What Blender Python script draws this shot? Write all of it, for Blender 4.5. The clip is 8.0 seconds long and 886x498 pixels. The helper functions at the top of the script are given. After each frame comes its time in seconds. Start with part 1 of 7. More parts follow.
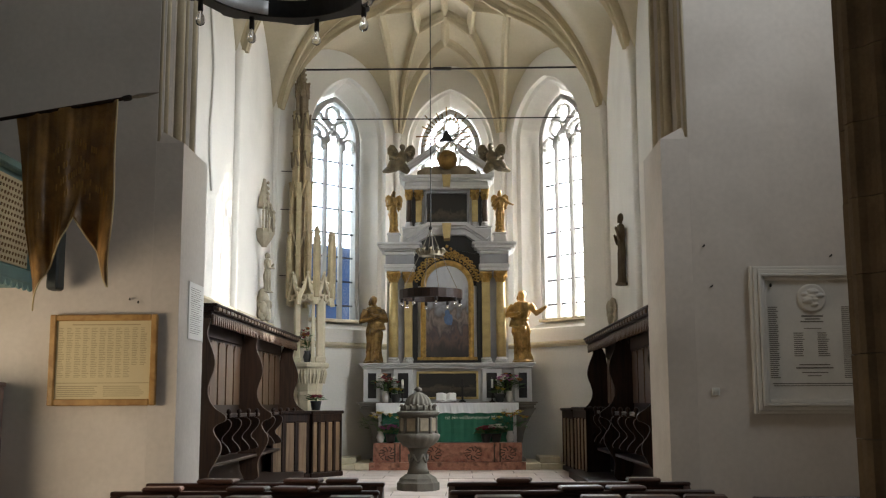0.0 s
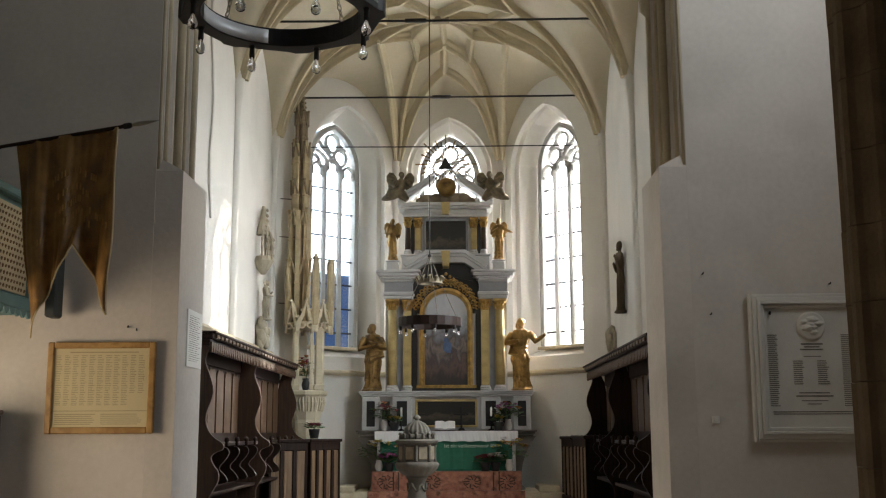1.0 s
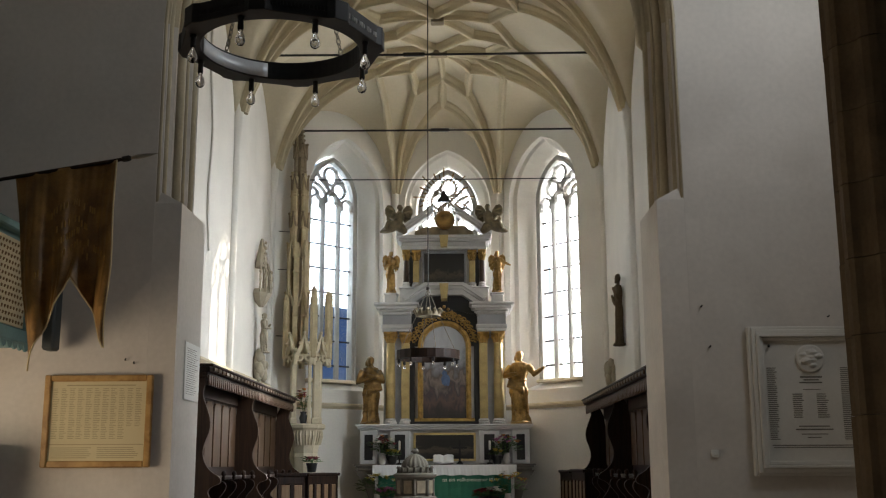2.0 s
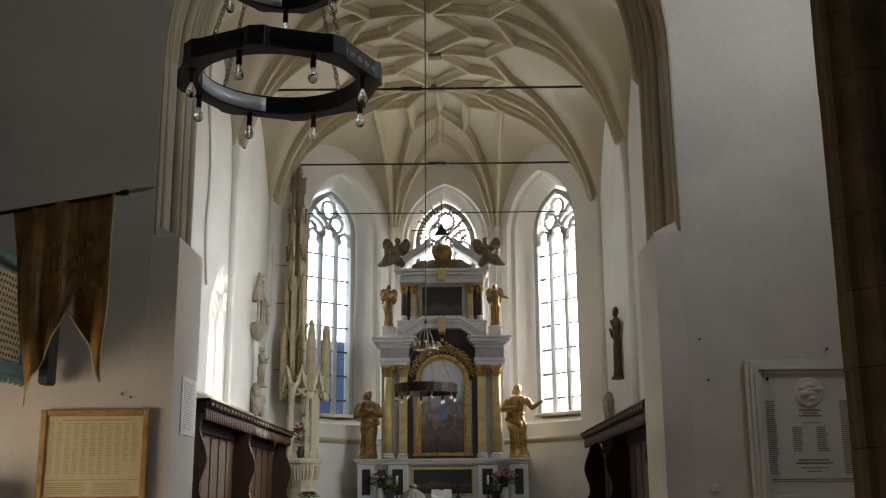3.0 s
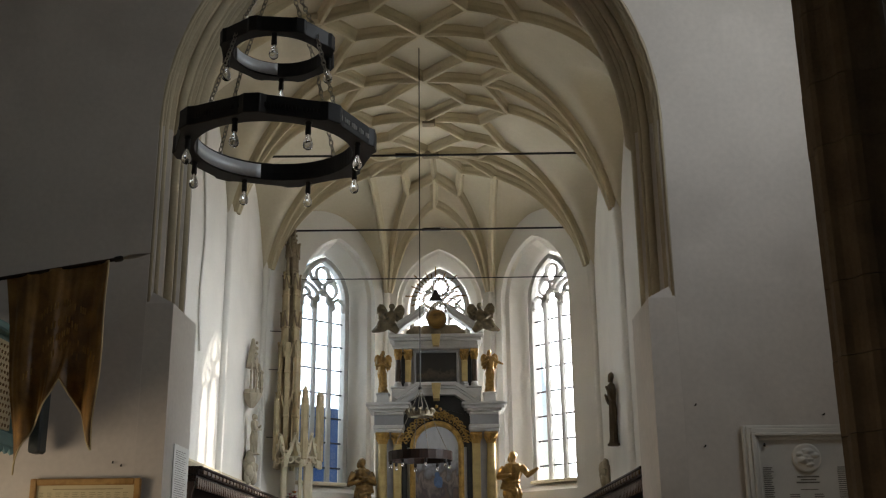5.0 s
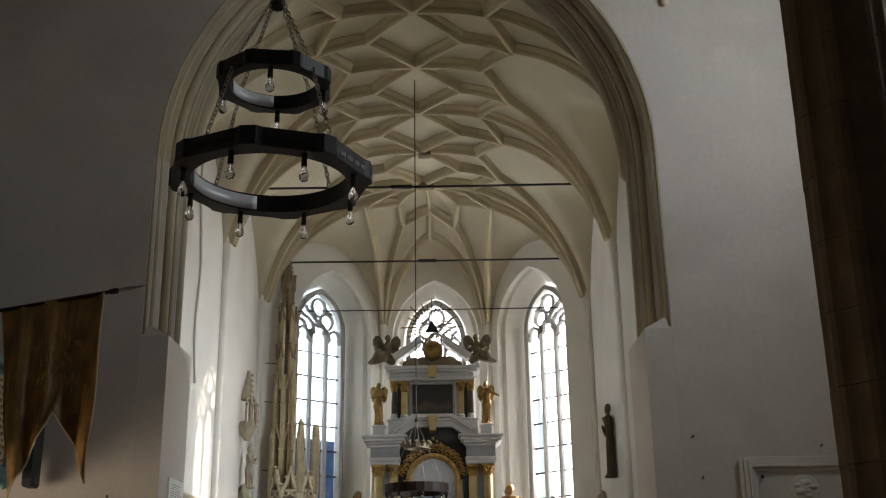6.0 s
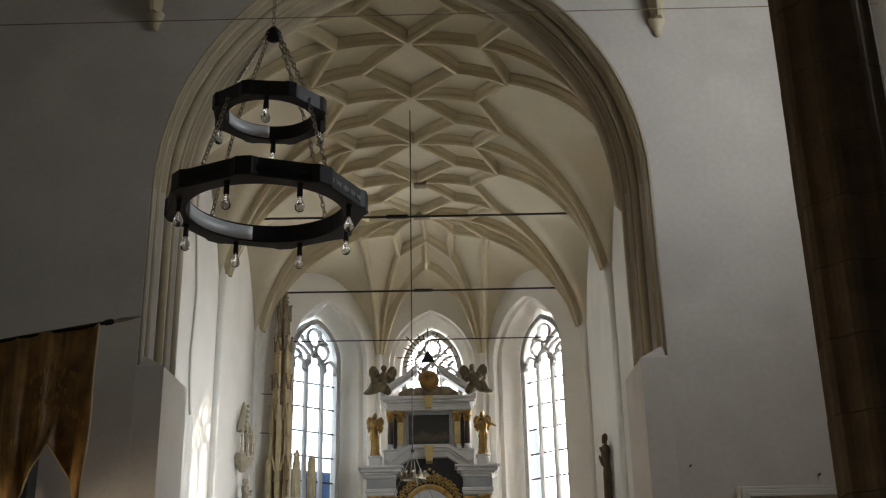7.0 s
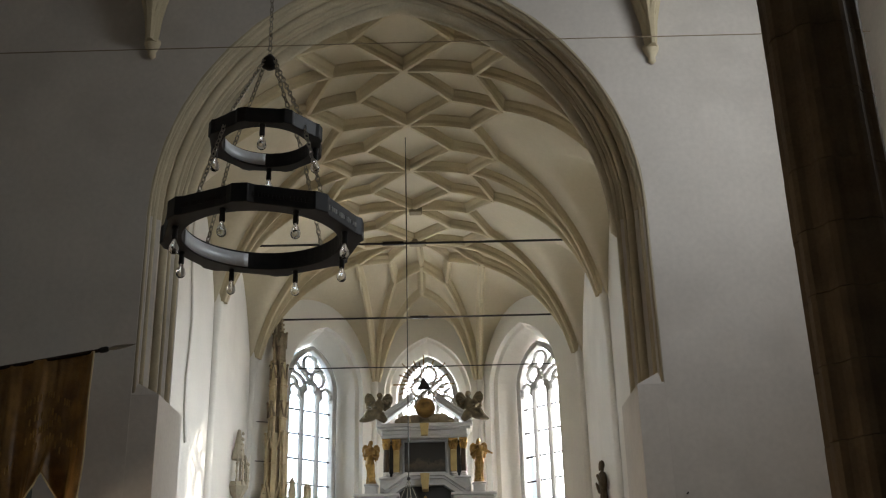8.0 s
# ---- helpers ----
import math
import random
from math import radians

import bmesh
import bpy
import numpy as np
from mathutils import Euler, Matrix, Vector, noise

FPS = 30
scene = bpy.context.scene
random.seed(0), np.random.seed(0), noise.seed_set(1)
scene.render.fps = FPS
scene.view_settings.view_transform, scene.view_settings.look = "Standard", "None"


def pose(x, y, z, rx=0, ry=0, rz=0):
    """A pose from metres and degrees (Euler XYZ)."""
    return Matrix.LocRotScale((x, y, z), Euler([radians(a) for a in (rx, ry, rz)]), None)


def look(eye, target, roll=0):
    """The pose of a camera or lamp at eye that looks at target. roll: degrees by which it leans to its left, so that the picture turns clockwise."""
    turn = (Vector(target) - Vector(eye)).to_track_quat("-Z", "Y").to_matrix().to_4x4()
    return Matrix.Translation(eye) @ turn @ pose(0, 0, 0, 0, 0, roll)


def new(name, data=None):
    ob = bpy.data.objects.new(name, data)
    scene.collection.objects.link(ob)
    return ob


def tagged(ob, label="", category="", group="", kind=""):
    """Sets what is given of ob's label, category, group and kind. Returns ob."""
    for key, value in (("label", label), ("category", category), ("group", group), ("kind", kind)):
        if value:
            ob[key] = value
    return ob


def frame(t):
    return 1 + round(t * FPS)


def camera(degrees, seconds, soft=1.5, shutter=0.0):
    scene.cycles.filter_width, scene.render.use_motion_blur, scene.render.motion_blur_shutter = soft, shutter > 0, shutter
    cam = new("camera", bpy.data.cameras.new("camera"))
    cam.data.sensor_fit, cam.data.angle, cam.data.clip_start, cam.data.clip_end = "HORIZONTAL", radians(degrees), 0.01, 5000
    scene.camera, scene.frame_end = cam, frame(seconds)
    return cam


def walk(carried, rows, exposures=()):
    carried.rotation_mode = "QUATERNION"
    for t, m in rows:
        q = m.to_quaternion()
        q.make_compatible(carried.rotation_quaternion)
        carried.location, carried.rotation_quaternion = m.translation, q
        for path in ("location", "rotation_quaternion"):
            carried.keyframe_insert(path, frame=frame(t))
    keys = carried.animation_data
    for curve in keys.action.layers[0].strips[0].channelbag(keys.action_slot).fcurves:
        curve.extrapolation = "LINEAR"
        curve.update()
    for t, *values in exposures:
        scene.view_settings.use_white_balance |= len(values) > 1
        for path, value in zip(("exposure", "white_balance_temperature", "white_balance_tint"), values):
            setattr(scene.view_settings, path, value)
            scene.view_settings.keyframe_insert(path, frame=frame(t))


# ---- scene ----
# ---------------------------------------------------------------- camera
cam = camera(45.0, 8.0, soft=1.2)
PATH = [
    (0.0, 98.200, 0.247, 1.036),
    (0.5, 98.888, 0.242, 1.010),
    (1.0, 99.676, 0.222, 0.976),
    (1.5, 100.539, 0.191, 0.925),
    (3.0, 103.209, 0.349, 0.785),
    (3.5, 104.105, 0.364, 0.714),
    (4.0, 104.990, 0.448, 0.661),
    (4.5, 105.859, 0.481, 0.593),
    (6.0, 108.391, 0.776, 0.362),
    (6.5, 109.201, 0.881, 0.292),
    (7.0, 109.976, 1.041, 0.216),
    (7.5, 110.731, 1.145, 0.142),
    (8.0, 111.402, 1.225, 0.044),
]
EYE = (0.0, 0.0, 1.15)
walk(cam, [(t, pose(*EYE, a, b, c)) for t, a, b, c in PATH],
     exposures=[(0.0, 0.65), (1.5, 0.42), (3.5, 0.1), (4.5, 0.02), (6.0, 0.0), (8.0, 0.28)])

# ---------------------------------------------------------------- light
world = bpy.data.worlds.new("sky")
scene.world = world
world.use_nodes = True
wn = world.node_tree
sky = wn.nodes.new("ShaderNodeTexSky")
sky.sky_type = "NISHITA"
sky.sun_disc = False
SUN_EL, SUN_X, SUN_Y = 18.7, 0.72, 0.69
sky.sun_elevation = radians(SUN_EL)
sky.sun_rotation = math.atan2(SUN_X, SUN_Y)
bg = wn.nodes["Background"]
bg.inputs["Strength"].default_value = 0.15
wn.links.new(sky.outputs["Color"], bg.inputs["Color"])

sun = new("sun", bpy.data.lights.new("sun", "SUN"))
sun.data.energy, sun.data.angle, sun.data.color = 5.0, radians(0.5), (1.0, 0.93, 0.82)
_d = Vector((SUN_X, SUN_Y, math.tan(radians(SUN_EL)) * math.hypot(SUN_X, SUN_Y))).normalized()
sun.matrix_world = look(_d * 60, (0, 0, 0))


def area_lamp(name, at, towards, w, h, watts, color, spread=180):
    """An area lamp at an opening: sky light of a window, or added fill."""
    la = bpy.data.lights.new(name, "AREA")
    la.shape, la.size, la.size_y, la.energy, la.color = "RECTANGLE", w, h, watts, color
    la.spread = radians(spread)
    ob = new(name, la)
    ob.matrix_world = look(at, towards)
    return ob


# ---------------------------------------------------------------- materials
def mat(name, base, rough=0.7, metal=0.0, var=0.12, scale=3.0, fine=60.0, bump=0.15, dist=0.01, warm=None, rand=0.0, spec=0.4, stain=None, stain_scale=0.7, stain_amt=0.5):
    """A procedural surface: two scales of tone, fine relief, optional stains and piece-to-piece change."""
    m = bpy.data.materials.new(name)
    m.use_nodes = True
    n, l = m.node_tree.nodes, m.node_tree.links
    b = n["Principled BSDF"]
    b.inputs["Roughness"].default_value = rough
    b.inputs["Metallic"].default_value = metal
    b.inputs["Specular IOR Level"].default_value = spec
    tc = n.new("ShaderNodeTexCoord")
    n1, n2 = n.new("ShaderNodeTexNoise"), n.new("ShaderNodeTexNoise")
    n1.inputs["Scale"].default_value, n1.inputs["Detail"].default_value = scale, 5
    n2.inputs["Scale"].default_value, n2.inputs["Detail"].default_value = fine, 3
    l.new(tc.outputs["Object"], n1.inputs["Vector"]), l.new(tc.outputs["Object"], n2.inputs["Vector"])
    mix = n.new("ShaderNodeMix")
    mix.data_type = "RGBA"
    dark = [c * (1 - var) for c in base]
    lite = [min(1, c * (1 + var)) for c in (warm or base)]
    mix.inputs["A"].default_value, mix.inputs["B"].default_value = (*dark, 1), (*lite, 1)
    add = n.new("ShaderNodeMath")
    add.operation = "MULTIPLY_ADD"
    add.inputs[1].default_value, add.inputs[2].default_value = 0.35, 0.0
    l.new(n2.outputs["Fac"], add.inputs[0])
    add2 = n.new("ShaderNodeMath")
    add2.operation = "MULTIPLY_ADD"
    add2.inputs[1].default_value = 0.65
    l.new(n1.outputs["Fac"], add2.inputs[0]), l.new(add.outputs[0], add2.inputs[2])
    ramp = n.new("ShaderNodeMapRange")
    ramp.inputs[1].default_value, ramp.inputs[2].default_value = 0.33, 0.67
    l.new(add2.outputs[0], ramp.inputs[0]), l.new(ramp.outputs[0], mix.inputs["Factor"])
    out = mix.outputs["Result"]
    if stain:
        n3 = n.new("ShaderNodeTexNoise")
        n3.inputs["Scale"].default_value, n3.inputs["Detail"].default_value = stain_scale, 7
        l.new(tc.outputs["Object"], n3.inputs["Vector"])
        r3 = n.new("ShaderNodeMapRange")
        r3.inputs[1].default_value, r3.inputs[2].default_value, r3.inputs[4].default_value = 0.52, 0.72, stain_amt
        l.new(n3.outputs["Fac"], r3.inputs[0])
        m3 = n.new("ShaderNodeMix")
        m3.data_type = "RGBA"
        m3.inputs["B"].default_value = (*stain, 1)
        l.new(r3.outputs[0], m3.inputs["Factor"]), l.new(out, m3.inputs["A"])
        out = m3.outputs["Result"]
    if rand:
        oi = n.new("ShaderNodeObjectInfo")
        mr = n.new("ShaderNodeMapRange")
        mr.inputs[3].default_value, mr.inputs[4].default_value = 1 - rand, 1 + rand
        l.new(oi.outputs["Random"], mr.inputs[0])
        hs = n.new("ShaderNodeHueSaturation")
        l.new(mr.outputs[0], hs.inputs["Value"]), l.new(out, hs.inputs["Color"])
        out = hs.outputs["Color"]
    l.new(out, b.inputs["Base Color"])
    if bump:
        bn = n.new("ShaderNodeBump")
        bn.inputs["Strength"].default_value, bn.inputs["Distance"].default_value = bump, dist
        l.new(add2.outputs[0], bn.inputs["Height"]), l.new(bn.outputs["Normal"], b.inputs["Normal"])
    return m


def grain(name, base, dark, rough=0.45, scale=(30, 30, 2.0), bump=0.2, rand=0.0):
    """Wood with its grain along z of the object unless the scale says otherwise."""
    m = mat(name, base, rough, var=0.1, rand=rand, bump=0)
    n, l = m.node_tree.nodes, m.node_tree.links
    b = n["Principled BSDF"]
    tc = n.new("ShaderNodeTexCoord")
    mp = n.new("ShaderNodeMapping")
    mp.inputs["Scale"].default_value = scale
    nz = n.new("ShaderNodeTexNoise")
    nz.inputs["Scale"].default_value, nz.inputs["Detail"].default_value, nz.inputs["Distortion"].default_value = 1.0, 6, 0.6
    l.new(tc.outputs["Object"], mp.inputs[0]), l.new(mp.outputs[0], nz.inputs["Vector"])
    r = n.new("ShaderNodeMapRange")
    r.inputs[1].default_value, r.inputs[2].default_value = 0.38, 0.66
    l.new(nz.outputs["Fac"], r.inputs[0])
    mx = n.new("ShaderNodeMix")
    mx.data_type = "RGBA"
    old = b.inputs["Base Color"].links[0].from_socket
    l.new(r.outputs[0], mx.inputs["Factor"]), l.new(old, mx.inputs["A"])
    mx.inputs["B"].default_value = (*dark, 1)
    l.new(mx.outputs["Result"], b.inputs["Base Color"])
    bn = n.new("ShaderNodeBump")
    bn.inputs["Strength"].default_value, bn.inputs["Distance"].default_value = bump, 0.004
    l.new(nz.outputs["Fac"], bn.inputs["Height"]), l.new(bn.outputs["Normal"], b.inputs["Normal"])
    return m


def clear(name, tint=(1, 1, 1), rough=0.0):
    m = bpy.data.materials.new(name)
    m.use_nodes = True
    b = m.node_tree.nodes["Principled BSDF"]
    b.inputs["Base Color"].default_value = (*tint, 1)
    b.inputs["Transmission Weight"].default_value = 1.0
    b.inputs["Roughness"].default_value = rough
    b.inputs["IOR"].default_value = 1.45
    return m


M_PLASTER = mat("lime_plaster", (0.70, 0.665, 0.60), 0.9, var=0.06, scale=1.2, fine=25, bump=0.25, dist=0.012, stain=(0.50, 0.46, 0.40), stain_scale=0.9, stain_amt=0.35)
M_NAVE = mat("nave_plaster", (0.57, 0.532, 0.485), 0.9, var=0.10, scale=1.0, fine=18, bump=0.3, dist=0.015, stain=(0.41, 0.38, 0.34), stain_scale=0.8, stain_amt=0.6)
M_VAULT = mat("vault_plaster", (0.53, 0.465, 0.335), 0.9, var=0.06, scale=1.6, fine=20, bump=0.2, dist=0.012, stain=(0.42, 0.36, 0.25), stain_scale=1.1, stain_amt=0.4)
M_RIB = mat("rib_stone", (0.51, 0.435, 0.29), 0.85, var=0.1, scale=3, fine=40, bump=0.2, stain=(0.48, 0.41, 0.3), stain_scale=1.5, stain_amt=0.4)
M_TRACERY = mat("grey_tracery_stone", (0.42, 0.41, 0.38), 0.85, var=0.12, scale=4, fine=50, bump=0.2)
M_ARCH = mat("arch_stone", (0.47, 0.41, 0.29), 0.85, var=0.15, scale=3, fine=40, bump=0.3, stain=(0.38, 0.33, 0.25), stain_scale=1.8, stain_amt=0.6)
M_CARVING = mat("grey_cream_carved_stone", (0.40, 0.345, 0.25), 0.85, var=0.16, scale=8, fine=60, bump=0.4, stain=(0.25, 0.21, 0.15), stain_scale=5, stain_amt=0.6)
M_STONE = mat("cream_stone", (0.62, 0.54, 0.38), 0.85, var=0.14, scale=4, fine=50, bump=0.35, stain=(0.42, 0.35, 0.24), stain_scale=2.2, stain_amt=0.5)
M_TOWER = mat("golden_brown_stone", (0.46, 0.375, 0.225), 0.85, var=0.2, scale=5, fine=50, bump=0.35, stain=(0.24, 0.185, 0.11), stain_scale=3.0, stain_amt=0.7)
M_OLDSTONE = mat("weathered_stone", (0.27, 0.215, 0.14), 0.9, var=0.22, scale=6, fine=40, bump=0.5, stain=(0.12, 0.10, 0.08), stain_scale=2.5, stain_amt=0.6, rand=0.1)
M_PIER = mat("brown_sandstone", (0.125, 0.086, 0.047), 0.9, var=0.25, scale=5, fine=45, bump=0.5, stain=(0.065, 0.046, 0.028), stain_scale=1.6, stain_amt=0.7, rand=0.06)
M_FLOOR = mat("worn_paving", (0.56, 0.47, 0.41), 0.6, var=0.16, scale=2, fine=20, bump=0.2, stain=(0.33, 0.26, 0.21), stain_scale=1.2, stain_amt=0.5, rand=0.08)
M_JOINT = mat("floor_joint", (0.22, 0.18, 0.15), 0.9)
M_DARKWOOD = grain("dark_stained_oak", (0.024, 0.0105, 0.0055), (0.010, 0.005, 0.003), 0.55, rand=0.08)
M_DARKWOOD.node_tree.nodes["Principled BSDF"].inputs["Specular IOR Level"].default_value = 0.2
M_PANELWOOD = grain("brown_oak_panel", (0.20, 0.125, 0.065), (0.12, 0.07, 0.035), 0.5, rand=0.1)
M_STALLPANEL = grain("dark_oak_panel", (0.085, 0.042, 0.018), (0.045, 0.022, 0.010), 0.5, rand=0.1)
# lit copy of the dark oak: nave light on the wings put into colour
M_WING_LIT = grain("lit_stall_oak", (0.055, 0.026, 0.012), (0.028, 0.013, 0.006), 0.55, rand=0.1)
M_PEW = grain("red_brown_pew_wood", (0.060, 0.024, 0.015), (0.03, 0.013, 0.009), 0.35, scale=(2, 30, 30), rand=0.12)
M_BLACKWOOD = grain("black_painted_oak", (0.012, 0.011, 0.0105), (0.006, 0.0055, 0.0055), 0.5, scale=(14, 14, 14))
M_IRON = mat("black_iron", (0.03, 0.027, 0.025), 0.5, 0.7, var=0.2, fine=80)
M_LEAD = mat("lead_bar", (0.05, 0.05, 0.055), 0.6, 0.4)
M_GILT = mat("gilding", (0.50, 0.32, 0.10), 0.42, 0.7, var=0.3, scale=14, fine=70, bump=0.4, stain=(0.16, 0.09, 0.03), stain_scale=9, stain_amt=0.8)
M_GILTDULL = mat("dull_gilt_paint", (0.50, 0.38, 0.16), 0.5, 0.25, var=0.2, scale=6, fine=60, bump=0.2, stain=(0.30, 0.2, 0.08), stain_scale=5, stain_amt=0.5)
M_STATUE = mat("worn_gilded_wood", (0.33, 0.20, 0.062), 0.36, 0.7, var=0.35, scale=16, fine=70, bump=0.5, stain=(0.09, 0.055, 0.025), stain_scale=8, stain_amt=0.9)
M_STATUEDARK = mat("dark_gilded_wood", (0.22, 0.13, 0.042), 0.38, 0.65, var=0.35, scale=16, fine=70, bump=0.5, stain=(0.04, 0.028, 0.016), stain_scale=6, stain_amt=0.95)
M_RESTING = mat("dull_brown_gilding", (0.17, 0.135, 0.08), 0.5, 0.2, var=0.3, scale=14, fine=60, bump=0.4, stain=(0.06, 0.05, 0.035), stain_scale=8, stain_amt=0.7)
M_ALTAR = mat("white_grey_altar_paint", (0.54, 0.53, 0.515), 0.5, var=0.1, scale=5, fine=50, bump=0.12, stain=(0.45, 0.44, 0.43), stain_scale=4, stain_amt=0.4)
M_ALTARGREY = mat("blue_grey_altar_paint", (0.30, 0.30, 0.31), 0.5, var=0.12, scale=6, fine=50, bump=0.12)
M_CONSOLE = mat("brown_grey_console_paint", (0.16, 0.14, 0.115), 0.5, var=0.2, scale=6, fine=50, bump=0.15)
M_BLACKPAINT = mat("black_altar_paint", (0.02, 0.018, 0.016), 0.4, var=0.2)
M_DARKCOL = mat("dark_marbled_paint", (0.07, 0.045, 0.03), 0.35, var=0.35, scale=14, fine=60)
M_CLOTH = mat("white_linen", (0.74, 0.74, 0.72), 0.9, var=0.04, scale=8, fine=200, bump=0.1)
M_GREEN = mat("green_altar_cloth", (0.028, 0.145, 0.085), 0.85, var=0.12, scale=10, fine=250, bump=0.15)
M_FLAG = mat("brown_velvet", (0.155, 0.080, 0.022), 0.42, var=0.35, scale=5, fine=120, bump=0.25, warm=(0.24, 0.128, 0.034), stain=(0.09, 0.045, 0.014), stain_scale=6, stain_amt=0.6)
_fl = M_FLAG.node_tree.nodes["Principled BSDF"]
_fl.inputs["Sheen Weight"].default_value, _fl.inputs["Sheen Roughness"].default_value, _fl.inputs["Sheen Tint"].default_value = 0.5, 0.35, (0.75, 0.5, 0.18, 1)
M_GOLDTHREAD = mat("gold_embroidery", (0.34, 0.19, 0.05), 0.6, 0.1, var=0.2)
M_PAPER = mat("old_paper", (0.58, 0.50, 0.31), 0.7, var=0.05, scale=3, fine=90, bump=0.05)
M_INK = mat("faded_ink", (0.36, 0.30, 0.18), 0.8)
M_BRASSWOOD = grain("honey_wood_frame", (0.42, 0.25, 0.085), (0.28, 0.15, 0.045), 0.4, scale=(9, 9, 9))
M_MARBLE = mat("white_plaque_stone", (0.62, 0.60, 0.55), 0.6, var=0.06, scale=3, fine=40, bump=0.15, stain=(0.48, 0.45, 0.4), stain_scale=2, stain_amt=0.4)
M_INKGREY = mat("grey_cut_letters", (0.17, 0.155, 0.13), 0.8)
M_TEAL = mat("teal_paint", (0.14, 0.25, 0.25), 0.55, var=0.15, scale=4, fine=60)
M_CREAM = mat("cream_painted_panel", (0.55, 0.46, 0.29), 0.6, var=0.1, scale=3, fine=40)
M_SPRIG = mat("brown_painted_sprig", (0.2, 0.12, 0.05), 0.7)
M_PORCELAIN = mat("white_plastic", (0.7, 0.7, 0.66), 0.4, var=0.03)
M_BULB = clear("bulb_glass")
M_FILAMENT = mat("bulb_filament", (0.6, 0.55, 0.45), 0.3, 0.6)
M_GLASS = clear("window_glass", (0.97, 0.98, 1.0))
M_CHAIN = mat("grey_steel_chain", (0.30, 0.27, 0.22), 0.35, 0.85, var=0.25, fine=50)
M_ROPE = mat("grey_cord", (0.25, 0.22, 0.17), 0.8)
M_FONT = mat("grey_carved_stone", (0.125, 0.108, 0.082), 0.85, var=0.2, scale=8, fine=60, bump=0.5, stain=(0.075, 0.068, 0.055), stain_scale=6, stain_amt=0.5)
M_LEAF = mat("green_leaf", (0.07, 0.13, 0.035), 0.6, var=0.3, scale=20, rand=0.2)
M_VASE = mat("pale_vase_glaze", (0.55, 0.52, 0.47), 0.25, var=0.1)
M_POT = mat("dark_pot", (0.03, 0.03, 0.028), 0.4)
M_FLOWER = {
    "pink": mat("pink_petals", (0.45, 0.13, 0.30), 0.7, var=0.3, scale=30),
    "white": mat("white_petals", (0.72, 0.70, 0.62), 0.7, var=0.1, scale=30),
    "yellow": mat("yellow_petals", (0.55, 0.42, 0.08), 0.7, var=0.2, scale=30),
    "red": mat("dark_red_petals", (0.25, 0.035, 0.05), 0.7, var=0.3, scale=30),
    "orange": mat("orange_petals", (0.5, 0.2, 0.06), 0.7, var=0.3, scale=30),
}


# ---------------------------------------------------------------- mesh helpers
from mathutils.geometry import tessellate_polygon


def mesh_of(name, bm, material, smooth=False):
    me = bpy.data.meshes.new(name)
    bmesh.ops.recalc_face_normals(bm, faces=bm.faces)
    if smooth:
        for fc in bm.faces:
            fc.smooth = True
    bm.to_mesh(me)
    bm.free()
    me.materials.append(material)
    return me


def part(name, bm, material, parent=None, label="", smooth=False, m=None):
    ob = new(name, mesh_of(name, bm, material, smooth))
    if parent is not None:
        ob.parent = parent
    if m is not None:
        ob.matrix_basis = m
    if label:
        ob["label"] = label
    return ob


def thing(name, at, label, category, group="", rz=0.0, kind=""):
    e = new(name)
    e.empty_display_size = 0.1
    e.matrix_basis = pose(*at, 0, 0, rz)
    return tagged(e, label, category, group, kind)


def box(bm, x0, x1, y0, y1, z0, z1, bev=0.0, m=None):
    r = bmesh.ops.create_cube(bm, size=1.0)
    vs = r["verts"]
    bmesh.ops.scale(bm, vec=(x1 - x0, y1 - y0, z1 - z0), verts=vs)
    bmesh.ops.translate(bm, vec=((x0 + x1) / 2, (y0 + y1) / 2, (z0 + z1) / 2), verts=vs)
    if bev:
        es = list({e for v in vs for e in v.link_edges})
        o = bmesh.ops.bevel(bm, geom=es, offset=bev, segments=1, affect="EDGES")
        vs = list({v for fc in o["faces"] for v in fc.verts} | {v for v in vs if v.is_valid})
    if m is not None:
        bmesh.ops.transform(bm, matrix=m, verts=[v for v in vs if v.is_valid])
    return bm


def boxes(*bs, bev=0.0):
    bm = bmesh.new()
    for b in bs:
        box(bm, *b, bev=bev)
    return bm


def prism(bm, pts, lo, hi, axis="y"):
    """Extrude a closed outline of (a, b) between lo and hi along the axis; a, b are the other two axes in order."""
    def at(a, b, c):
        return {"y": (a, c, b), "x": (c, a, b), "z": (a, b, c)}[axis]
    va = [bm.verts.new(at(a, b, lo)) for a, b in pts]
    vb = [bm.verts.new(at(a, b, hi)) for a, b in pts]
    n = len(pts)
    for i in range(n):
        bm.faces.new((va[i], va[(i + 1) % n], vb[(i + 1) % n], vb[i]))
    for i, j, k in tessellate_polygon([[Vector((a, b, 0)) for a, b in pts]]):
        bm.faces.new((va[i], va[j], va[k]))
        bm.faces.new((vb[k], vb[j], vb[i]))
    return bm


def rounded(pts, keep=()):
    """Cut the corners of an outline twice, to turn straight runs into curves."""
    for _ in range(2):
        out = []
        for (a, b), (c, d) in zip(pts, pts[1:] + pts[:1]):
            out += [(a * 0.75 + c * 0.25, b * 0.75 + d * 0.25), (a * 0.25 + c * 0.75, b * 0.25 + d * 0.75)]
        pts = out
    return pts


